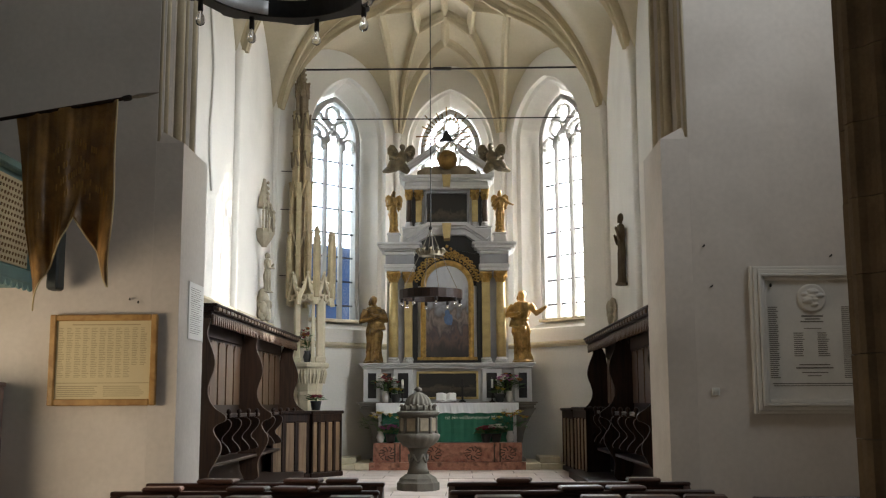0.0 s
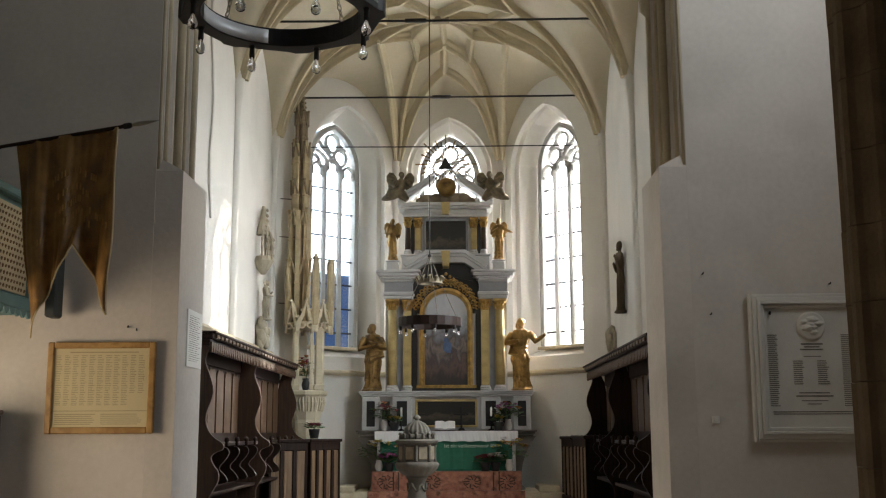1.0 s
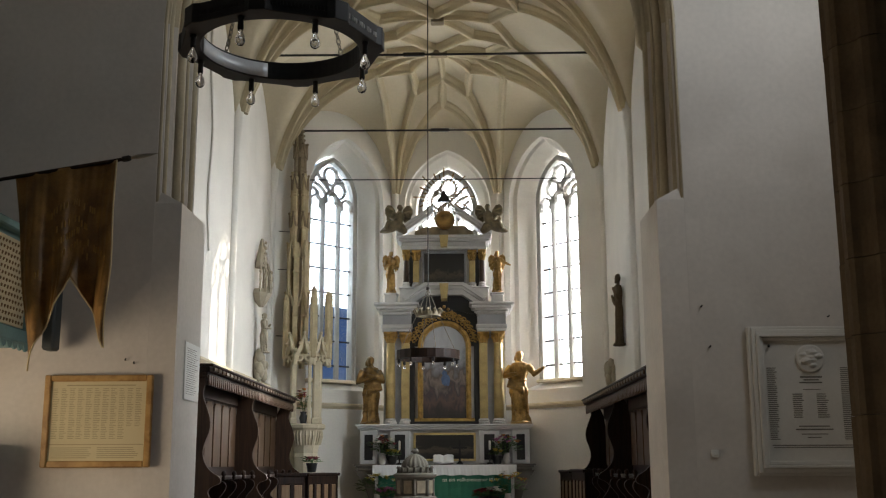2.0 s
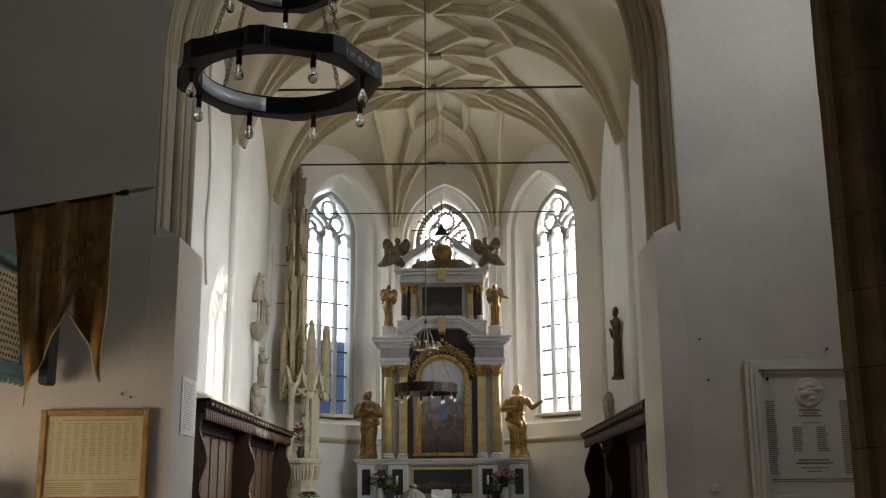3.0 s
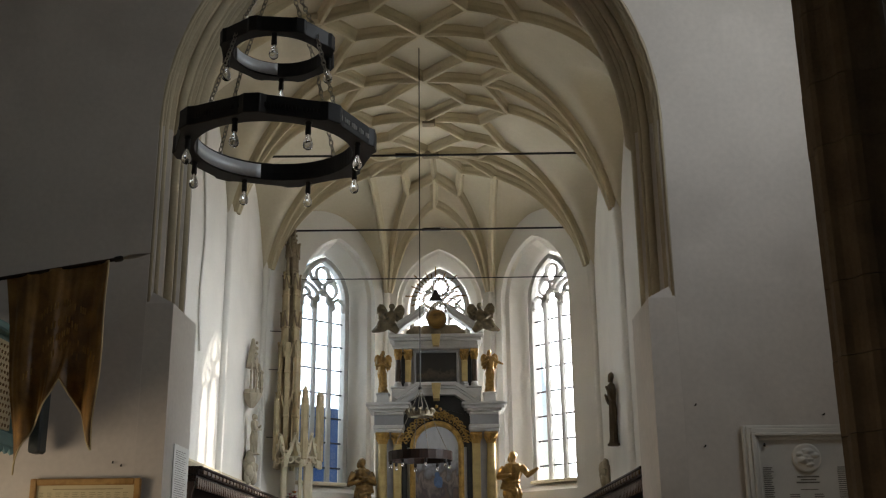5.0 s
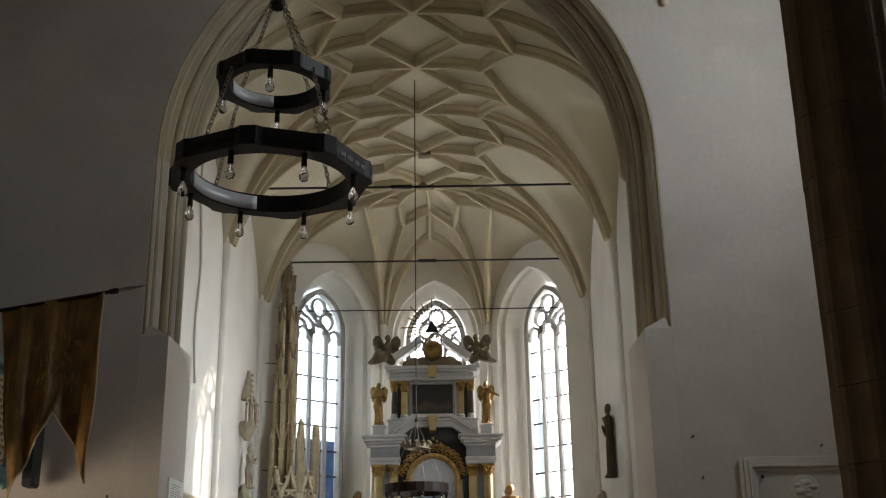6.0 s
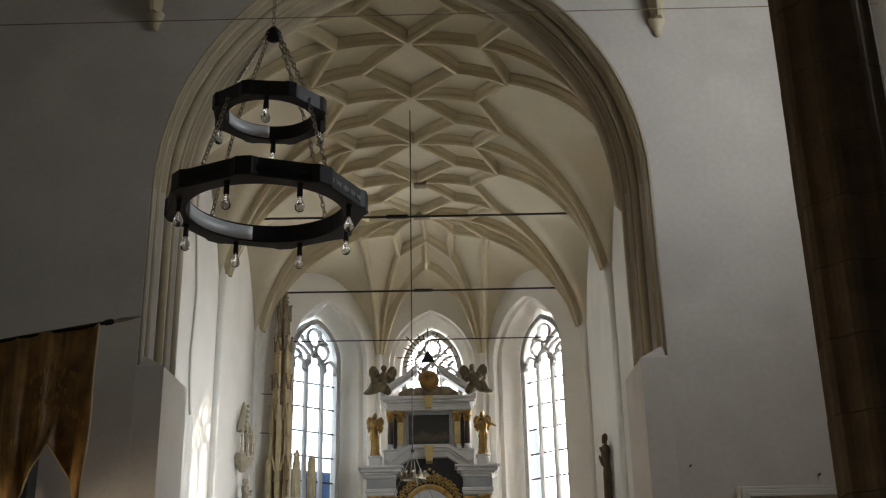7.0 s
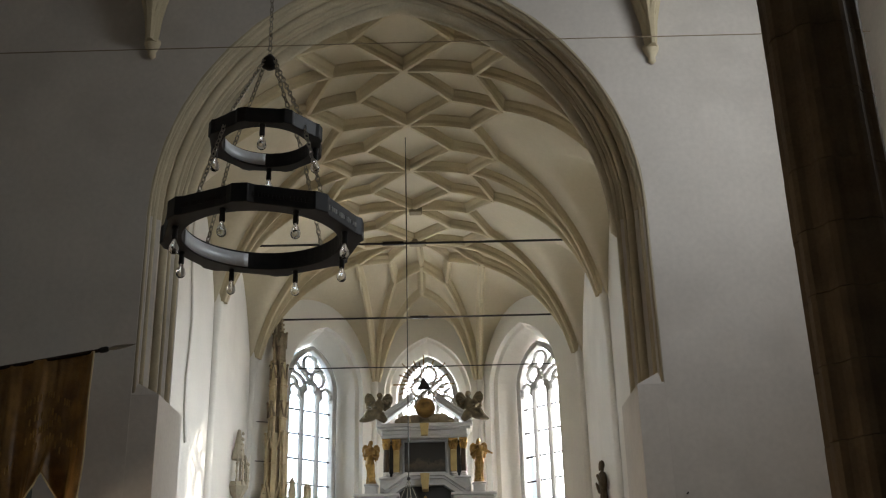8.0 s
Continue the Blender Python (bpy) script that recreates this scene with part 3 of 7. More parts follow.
# ---------------------------------------------------------------- windows of the apse
def tracery_window(name, p, q, off, label, flip=1):
    """Three lights with cusped heads, a net of circles above, iron bars and glass."""
    mid = ((p[0] + q[0]) / 2, (p[1] + q[1]) / 2)
    a = math.degrees(math.atan2(q[1] - p[1], q[0] - p[0]))
    root = thing(name, (0, 0, 0), label, "window", kind="structure")
    root.matrix_basis = pose(mid[0], mid[1], 0, 0, 0, a) @ pose(off, 0.52, 0)
    w, sill, sp, rise = WIN["w"], WIN["sill"], WIN["spring"], WIN["rise"]
    outline = [(-w, sill)] + pointed(w, sp, rise) + [(w, sill)]
    frame_prof = [(-0.05, -0.06), (0.0, -0.09), (0.05, -0.06), (0.05, 0.08), (-0.05, 0.08)]
    bm = bmesh.new()
    sweep(bm, [(x, 0, z) for x, z in outline], frame_prof, up=(0, 1, 0))
    part("window_frame", bm, M_TRACERY, root)
    part("window_sill", boxes((-w - 0.03, w + 0.03, -0.18, 0.1, sill - 0.06, sill), bev=0.01), M_STONE, root)
    bar = [(-0.036, -0.02), (0.0, -0.08), (0.036, -0.02), (0.036, 0.05), (-0.036, 0.05)]
    lw = 2 * w / 3
    for x in (-lw / 2, lw / 2):
        bm = bmesh.new()
        sweep(bm, [(x, 0, sill), (x, 0, sp + 0.02)], bar, up=(0, 1, 0))
        part("mullion", bm, M_TRACERY, root)
    thin = [(c * 0.75, d * 0.8) for c, d in bar]
    for k, cx in enumerate((-lw, 0.0, lw)):
        zz = sp - 0.22 + (0.12 if k == 1 else 0.0)
        bm = bmesh.new()
        sweep(bm, [(cx + x, 0, z) for x, z in pointed(lw / 2, zz, 0.27, 6)], thin, up=(0, 1, 0))
        for s in (-1, 1):
            sweep(bm, [(cx + s * lw / 2, 0, zz - 0.02), (cx + s * lw * 0.26, 0, zz + 0.05), (cx + s * lw * 0.30, 0, zz + 0.16)], [(c * 0.6, d * 0.6) for c, d in bar], up=(0, 1, 0))
        part("light_head", bm, M_TRACERY, root)
    # flowing tracery: two rings and a pair of fish-shaped lights
    slim = [(c * 0.75, d * 0.8) for c, d in bar]
    for cx, cz, r, tall in ((0.02, sp + 0.47, 0.155, 1.15), (-0.18, sp + 0.20, 0.15, 1.05)):
        bm = bmesh.new()
        sweep(bm, [(flip * (cx + r * math.cos(u)), 0, cz + tall * r * math.sin(u)) for u in [2 * math.pi * i / 18 for i in range(18)]], slim, up=(0, 1, 0), closed=True)
        part("tracery_ring", bm, M_TRACERY, root)
    for pts in ([(0.0, 0.06), (0.06, 0.20), (0.16, 0.30), (0.28, 0.40), (0.33, 0.48)], [(0.12, 0.02), (0.16, 0.14), (0.27, 0.24), (0.41, 0.30)], [(-0.30, 0.36), (-0.20, 0.42), (-0.12, 0.52), (-0.10, 0.62)], [(0.30, -0.02), (0.34, 0.12), (0.44, 0.20)]):
        bm = bmesh.new()
        sweep(bm, [(flip * x, 0, sp + z) for x, z in pts], slim, up=(0, 1, 0))
        part("tracery_bar", bm, M_TRACERY, root)
    for i in range(7):
        z = sill + 0.02 + (sp - 0.25 - sill) * (i + 0.55) / 7
        bm = bmesh.new()
        tube(bm, [(-w, 0.03, z), (w, 0.03, z)], 0.017, 5)
        part("iron_bar", bm, M_LEAD, root)
    # clear panes between the bars, and the glass of the head
    zs = [sill] + [sill + 0.02 + (sp - 0.25 - sill) * (i + 0.55) / 7 for i in range(7)]
    head = bmesh.new()
    prism(head, [(-w, zs[-1] + 0.004)] + pointed(w, sp, rise) + [(w, zs[-1] + 0.004)], 0.055, 0.061, "y")
    g = part("head_pane", head, M_GLASS, root)
    g.visible_shadow = False
    for cx in (-lw, 0.0, lw):
        for z0, z1 in zip(zs, zs[1:]):
            g = part("pane", boxes((cx - lw / 2 + 0.002, cx + lw / 2 - 0.002, 0.055, 0.061, z0 + 0.002, z1 - 0.002)), M_GLASS, root)
            g.visible_shadow = False
    return root


tracery_window("window_1", A_L, B_L, 0.27, "tall three-light window of clear glass with bluish lower panes", -1)
tracery_window("window_2", B_L, B_R, 0.0, "three-light tracery window behind the altar")
tracery_window("window_3", B_R, A_R, -0.20, "tall three-light tracery window blazing with daylight")

# iron tie rods across the chancel
rods = []
for y, zl, hw, r, blk in ((15.95, 7.52, HW, 0.018, -0.3), (19.1, 7.28, HW, 0.018, 0.05), (19.58, 6.46, 2.5, 0.011, None)):
    root = thing("tie_rod", (XA, y, zl), "dark iron tie rod spanning the chancel", "tie rod", "chancel tie rods")
    bm = bmesh.new()
    tube(bm, [(-hw - 0.05, 0, 0), (0, 0, -0.012), (hw + 0.05, 0, 0)], r, 6)
    part("rod", bm, M_IRON, root)
    if blk is not None:
        bm = boxes((blk - 0.17, blk + 0.17, -0.03, 0.03, -0.035, 0.02), bev=0.008)
        part("turnbuckle", bm, M_IRON, root)

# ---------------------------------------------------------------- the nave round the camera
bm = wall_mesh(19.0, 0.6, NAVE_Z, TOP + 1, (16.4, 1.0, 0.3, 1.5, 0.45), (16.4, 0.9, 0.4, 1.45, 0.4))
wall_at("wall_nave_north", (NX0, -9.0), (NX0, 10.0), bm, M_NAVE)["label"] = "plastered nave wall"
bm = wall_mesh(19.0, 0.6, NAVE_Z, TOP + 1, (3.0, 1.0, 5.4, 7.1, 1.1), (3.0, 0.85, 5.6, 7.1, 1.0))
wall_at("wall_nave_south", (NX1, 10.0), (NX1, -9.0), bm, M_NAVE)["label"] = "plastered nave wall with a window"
# west wall out of view; its opening is added for the fill lamp
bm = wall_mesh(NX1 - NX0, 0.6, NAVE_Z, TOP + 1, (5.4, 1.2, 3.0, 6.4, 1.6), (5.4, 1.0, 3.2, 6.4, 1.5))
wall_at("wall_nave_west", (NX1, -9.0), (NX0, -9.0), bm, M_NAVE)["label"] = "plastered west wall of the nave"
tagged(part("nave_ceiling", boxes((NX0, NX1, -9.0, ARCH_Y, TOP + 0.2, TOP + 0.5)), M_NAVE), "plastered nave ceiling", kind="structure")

area_lamp("north_nave_daylight", (NX0 + 0.03, 7.4, 1.1), (-3.2, 9.6, 0.5), 1.9, 1.4, 56, (1.0, 0.80, 0.58), 160)
area_lamp("south_nave_daylight", (NX1 - 0.02, 7.0, 6.85), (-0.6, 9.5, 6.8), 1.7, 2.4, 84, (0.92, 0.965, 1.0))
# weak general fill added behind the camera, no known window
area_lamp("west_nave_fill", (0, -8.9, 5.2), (0, 0, 2.0), 2.2, 4.4, 3, (0.9, 0.95, 1.0))
# daylight at the three windows of the apse, set just outside their glass
for nm, p, q, off in APSE:
    t = (Vector(q) - Vector(p)).normalized()
    nrm = Vector((-t.y, t.x))
    c = (Vector(p) + Vector(q)) / 2 + t * off
    o = c + nrm * 0.95
    i = c - nrm * 3.0
    w, h, zc, watts, col = {"northeast": (2.2, 3.4, 5.95, 150, (0.76, 0.88, 1.0)), "east": (1.4, 5.2, 5.3, 150, (0.93, 0.97, 1.0)), "southeast": (1.5, 5.4, 5.25, 215, (0.97, 0.98, 1.0))}[nm]
    area_lamp(nm + "_daylight", (o.x, o.y, zc), (i.x, i.y, zc - 0.6), w, h, watts, col)

# fill lamp in the added, unseen south opening; brightens the chancel
area_lamp("south_chancel_fill", (XA + HW + 0.85, 13.15, 4.6), (-2.2, 16.6, 0.2), 1.6, 4.2, 190, (0.84, 0.92, 1.0), 110)

# outside: ground and a wooded hill beyond the windows
bm = bmesh.new()
bmesh.ops.create_grid(bm, x_segments=1, y_segments=1, size=400)
tagged(part("ground", bm, mat("dry_grass", (0.10, 0.11, 0.06), 0.95), m=pose(0, 0, -0.9)), "grass outside the church", kind="structure")
bm = bmesh.new()
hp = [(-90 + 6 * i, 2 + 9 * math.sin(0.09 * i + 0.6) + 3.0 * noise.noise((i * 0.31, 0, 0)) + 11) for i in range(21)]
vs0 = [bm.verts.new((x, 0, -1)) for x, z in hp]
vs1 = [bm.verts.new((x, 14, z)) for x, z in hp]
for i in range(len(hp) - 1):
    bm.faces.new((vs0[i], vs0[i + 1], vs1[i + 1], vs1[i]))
# distance haze is put into the hill's blue base colour
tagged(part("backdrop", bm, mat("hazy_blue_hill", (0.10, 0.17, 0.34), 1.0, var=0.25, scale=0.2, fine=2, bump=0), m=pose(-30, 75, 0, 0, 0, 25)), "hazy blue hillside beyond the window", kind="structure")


# ---------------------------------------------------------------- carved figures
def figure(h, lean=0.0, arms=(), wings=0.0, knee=False, seed=1, cape=0.0):
    """One carved draped figure standing at the origin, facing -y. arms: (side, elbow, hand) in parts of the height."""
    rnd = random.Random(seed)
    bm = bmesh.new()
    prof = [(0.105, 0.0), (0.118, 0.03), (0.100, 0.12), (0.096, 0.28), (0.112, 0.42), (0.108, 0.50), (0.088, 0.57), (0.118, 0.68), (0.128, 0.76), (0.105, 0.815), (0.05, 0.835), (0.036, 0.855)]
    rings, n = [], 40
    ph = rnd.random() * 6
    for r, z in prof:
        ring = []
        fold = 0.22 if z < 0.5 else 0.10
        for i in range(n):
            a = 2 * math.pi * i / n
            rr = r * h * (1 + fold * (math.sin(7 * a + ph + 5 * z) + 0.5 * math.sin(13 * a - 7 * z + ph)) * (1 if z > 0 else 0.6) + 0.05 * math.sin(3 * a + 9 * z))
            ring.append(bm.verts.new((rr * math.cos(a) + lean * h * math.sin(3.1 * z), rr * 0.72 * math.sin(a) - (0.05 * h if knee and 0.25 < z < 0.5 else 0), z * h)))
        rings.append(ring)
    for a, b in zip(rings, rings[1:]):
        for i in range(n):
            bm.faces.new((a[i], a[(i + 1) % n], b[(i + 1) % n], b[i]))
    bm.faces.new(rings[0]), bm.faces.new(rings[-1])
    top = lean * h * math.sin(3.1 * 0.9)
    ball(bm, (top, -0.015 * h, 0.915 * h), 0.062 * h, 8, (0.85, 0.95, 1.15))
    ball(bm, (top, 0.012 * h, 0.93 * h), 0.064 * h, 8, (0.95, 0.95, 1.0))
    ball(bm, (top, -0.055 * h, 0.88 * h), 0.028 * h, 6, (1, 0.8, 1.3))
    for i in range(7):
        a = 0.5 + i * 0.36
        ball(bm, (top + 0.058 * h * math.cos(a + 1.2), 0.03 * h, (0.90 + 0.035 * math.sin(a * 2)) * h), 0.026 * h, 6)
    for i in range(9):
        a = math.pi * (1.0 + i / 8)
        x0, y0 = 0.10 * h * math.cos(a), 0.075 * h * math.sin(a)
        tube(bm, [(x0 * 0.85 + lean * h * 0.98, y0 * 0.95, 0.55 * h), (x0 * 1.02 + lean * h * 0.9, y0 * 1.08, 0.40 * h), (x0 * (0.9 + 0.25 * ((i * 5) % 3) / 2), y0 * 1.12, (0.10 + 0.04 * (i % 3)) * h)], [0.010 * h, 0.016 * h, 0.012 * h], 5)
    tube(bm, [(0.098 * h * math.cos(a) + lean * h * 0.96, 0.072 * h * math.sin(a), (0.572 + 0.012 * math.cos(a)) * h) for a in [k * math.pi / 8 for k in range(16)]], 0.013 * h, 5, closed=True)
    for sx in (-1, 1):
        ball(bm, (sx * 0.05 * h, -0.085 * h, 0.022 * h), 0.026 * h, 6, (0.8, 1.6, 0.7))
    for s, el, hd in arms:
        sh = Vector((s * 0.115 * h + lean * h * 0.4, 0, 0.775 * h))
        e, k = Vector(el) * h, Vector(hd) * h
        tube(bm, [sh, (sh + e) / 2 + Vector((0, 0, 0.01 * h)), e, (e + k) / 2, k], [0.052 * h, 0.05 * h, 0.044 * h, 0.034 * h, 0.022 * h], 8)
        ball(bm, k, 0.027 * h, 6)
    if wings:
        for s in (-1, 1):
            k = wings / 0.34
            out = [(0.03, 0.80), (0.10, 0.91), (0.20, 0.95), (0.29, 0.88), (0.31, 0.76), (0.28, 0.70), (0.29, 0.62), (0.24, 0.58), (0.25, 0.49), (0.19, 0.50), (0.17, 0.43), (0.12, 0.50), (0.06, 0.60)]
            pts = [(s * x * k * h, (0.75 + (z - 0.75) * k) * h) for x, z in out]
            prism(bm, pts, 0.07 * h, 0.12 * h, "y")
            for f in range(5):
                a = 0.75 + 0.33 * f
                tube(bm, [(s * 0.07 * h, 0.08 * h, 0.76 * h), (s * (0.07 + 0.11 * math.sin(a)) * k * h, 0.065 * h, (0.75 + 0.11 * k * math.cos(a)) * h), (s * (0.07 + 0.2 * math.sin(a)) * k * h, 0.075 * h, (0.73 + 0.19 * k * math.cos(a)) * h)], [0.02 * h, 0.024 * h, 0.012 * h], 5)
    if cape:
        for i in range(5):
            t = i / 4
            tube(bm, [(cape * (0.10 + 0.03 * t) * h, 0.03 * h, (0.72 - 0.1 * t) * h), (cape * (0.16 - 0.06 * t) * h, -0.05 * h, 0.5 * h), (-cape * 0.05 * h, -0.10 * h, (0.46 - 0.04 * t) * h)], 0.03 * h, 6)
    lathe(bm, [(0.15 * h, -0.012 * h), (0.155 * h, 0.008 * h), (0.14 * h, 0.02 * h)], 10)
    return bm


def statue(at, h, material, label, rz=0, slim=1.0, **k):
    ob = part("statue", figure(h, **k), material, smooth=True, m=pose(*at, 0, 0, rz) @ Matrix.Diagonal((slim, slim, 1, 1)))
    one_skin(ob, h)
    return tagged(ob, label, "statue", "carved altar figures")


def one_skin(ob, h):
    """Melt a carving's pieces into one closed surface."""
    re = ob.modifiers.new("skin", "REMESH")
    re.mode, re.voxel_size, re.use_smooth_shade = "VOXEL", 0.011 * h, True


def resting_angel(s):
    """A small angel that reclines on the slope of the pediment, its robe trailing outward; s: the side."""
    bm = bmesh.new()
    tube(bm, [(s * 0.34, 0.0, 0.02), (s * 0.26, -0.02, 0.05), (s * 0.16, -0.05, 0.10), (s * 0.05, -0.04, 0.17), (0.0, 0.0, 0.26), (-s * 0.01, 0.01, 0.35), (-s * 0.01, 0.01, 0.42)], [0.02, 0.06, 0.095, 0.11, 0.085, 0.088, 0.035], 12)
    tube(bm, [(s * 0.10, -0.10, 0.16), (s * 0.20, -0.13, 0.17), (s * 0.26, -0.11, 0.06)], [0.055, 0.05, 0.03], 8)
    tube(bm, [(-s * 0.12, -0.02, 0.02), (-s * 0.03, -0.06, 0.10), (s * 0.05, -0.03, 0.16)], [0.05, 0.09, 0.09], 10)
    ball(bm, (-s * 0.02, -0.01, 0.475), 0.055, 8, (0.9, 0.95, 1.15))
    ball(bm, (-s * 0.015, 0.01, 0.49), 0.056, 8)
    tube(bm, [(-s * 0.08, 0.0, 0.37), (-s * 0.17, -0.05, 0.30), (-s * 0.19, -0.12, 0.36)], [0.04, 0.034, 0.02], 8)
    tube(bm, [(s * 0.08, 0.0, 0.37), (s * 0.16, -0.07, 0.28), (s * 0.10, -0.13, 0.24)], [0.04, 0.034, 0.02], 8)
    for k in (-1, 1):
        out = [(0.03, 0.33), (0.07, 0.45), (0.13, 0.53), (0.20, 0.54), (0.25, 0.47), (0.25, 0.38), (0.22, 0.33), (0.22, 0.26), (0.17, 0.25), (0.13, 0.20), (0.07, 0.26)]
        prism(bm, [(k * x, z) for x, z in out], 0.05, 0.09, "y")
        for f in range(4):
            tube(bm, [(k * 0.06, 0.05, 0.34), (k * (0.12 + 0.02 * f), 0.04, 0.44 - 0.04 * f), (k * 0.22, 0.05, 0.48 - 0.07 * f)], [0.012, 0.02, 0.01], 5)
    return bm


# ---------------------------------------------------------------- the high altar
AX, AY = -0.27, 19.75


def mould(bm, x0, x1, y0, y1, z0, z1, steps):
    """A cornice: stacked slabs that grow outward; steps: (share of height, overhang)."""
    z = z0
    H = z1 - z0
    for share, o in steps:
        box(bm, x0 - o, x1 + o, y0 - o, y1, z, z + H * share, bev=min(0.012, H * share * 0.3))
        z += H * share
    return bm


def column(root, name, x, y, z0, z1, r, shaft_mat, cap_mat, square=False):
    c = new(name)
    c.parent = root
    c.matrix_basis = pose(x, y, z0)
    H = z1 - z0
    bm = bmesh.new()
    lathe(bm, [(r * 1.45, 0), (r * 1.45, 0.03), (r * 1.25, 0.045), (r * 1.35, 0.065), (r * 1.1, 0.085), (r * 1.02, 0.1)], 16)
    part("base", bm, M_ALTAR, c, smooth=False)
    bm = bmesh.new()
    if square:
        box(bm, -r, r, -r * 0.6, r * 0.6, 0.1, H - 0.2, bev=0.008)
        for k in (-0.45, 0.45):
            box(bm, r * k - 0.012, r * k + 0.012, -r * 0.6 - 0.008, -r * 0.5, 0.16, H - 0.26)
    else:
        lathe(bm, [(r * 1.02, 0.1), (r * 1.03, H * 0.4), (r * 0.88, H - 0.2)], 32, flute=0.045, k=14)
    part("shaft", bm, shaft_mat, c, smooth=not square)
    cap = bmesh.new()
    lathe(cap, [(r * 0.9, H - 0.2), (r * 1.05, H - 0.19), (r * 0.95, H - 0.18), (r * 1.15, H - 0.12), (r * 1.05, H - 0.1), (r * 1.5, H - 0.045)], 16, flute=0.1, k=8)
    box(cap, -r * 1.5, r * 1.5, -r * 1.5, r * 1.5, H - 0.045, H, bev=0.01)
    for i in range(8):
        a = math.pi / 4 * i + 0.39
        tube(cap, [(r * 0.95 * math.cos(a), r * 0.95 * math.sin(a), H - 0.17), (r * 1.35 * math.cos(a), r * 1.35 * math.sin(a), H - 0.09), (r * 1.6 * math.cos(a), r * 1.6 * math.sin(a), H - 0.1)], 0.016, 5)
    part("capital", cap, cap_mat, c, "gilded leafy capital", smooth=False)
    return c


def painting_mat(name, stops, scale, seed):
    """Old oil paint: dark figures and cloud forms as plain blotches, lighter towards the sky."""
    m = bpy.data.materials.new(name)
    m.use_nodes = True
    n, l = m.node_tree.nodes, m.node_tree.links
    b = n["Principled BSDF"]
    b.inputs["Roughness"].default_value = 0.35
    tc, sep = n.new("ShaderNodeTexCoord"), n.new("ShaderNodeSeparateXYZ")
    l.new(tc.outputs["Generated"], sep.inputs[0])
    nz = n.new("ShaderNodeTexNoise")
    nz.noise_dimensions = "4D"
    nz.inputs["W"].default_value, nz.inputs["Scale"].default_value, nz.inputs["Detail"].default_value, nz.inputs["Distortion"].default_value = seed, scale, 5, 1.2
    l.new(tc.outputs["Generated"], nz.inputs["Vector"])
    ma = n.new("ShaderNodeMath")
    ma.operation = "MULTIPLY_ADD"
    ma.inputs[1].default_value = 0.55
    l.new(nz.outputs["Fac"], ma.inputs[0]), l.new(sep.outputs["Z"], ma.inputs[2])
    r = n.new("ShaderNodeValToRGB")
    els = r.color_ramp.elements
    els[0].position, els[0].color = stops[0][0], (*stops[0][1], 1)
    els[1].position, els[1].color = stops[-1][0], (*stops[-1][1], 1)
    for p_, c_ in stops[1:-1]:
        e = els.new(p_)
        e.color = (*c_, 1)
    mr = n.new("ShaderNodeMapRange")
    mr.inputs[1].default_value, mr.inputs[2].default_value = 0.0, 1.55
    l.new(ma.outputs[0], mr.inputs[0]), l.new(mr.outputs[0], r.inputs[0])
    l.new(r.outputs[0], b.inputs["Base Color"])
    return m


M_OIL = painting_mat("altar_oil_paint", [(0.0, (0.03, 0.026, 0.026)), (0.24, (0.06, 0.05, 0.045)), (0.32, (0.15, 0.095, 0.075)), (0.37, (0.08, 0.065, 0.065)), (0.43, (0.25, 0.195, 0.165)), (0.47, (0.12, 0.09, 0.08)), (0.52, (0.20, 0.20, 0.21)), (0.62, (0.42, 0.43, 0.46)), (1.0, (0.62, 0.63, 0.66))], 5.5, 3.0)
M_OILDARK = painting_mat("dark_oil_paint", [(0.0, (0.012, 0.010, 0.008)), (0.3, (0.03, 0.024, 0.018)), (0.42, (0.09, 0.07, 0.045)), (0.5, (0.025, 0.02, 0.015)), (1.0, (0.02, 0.017, 0.013))], 6.0, 9.0)


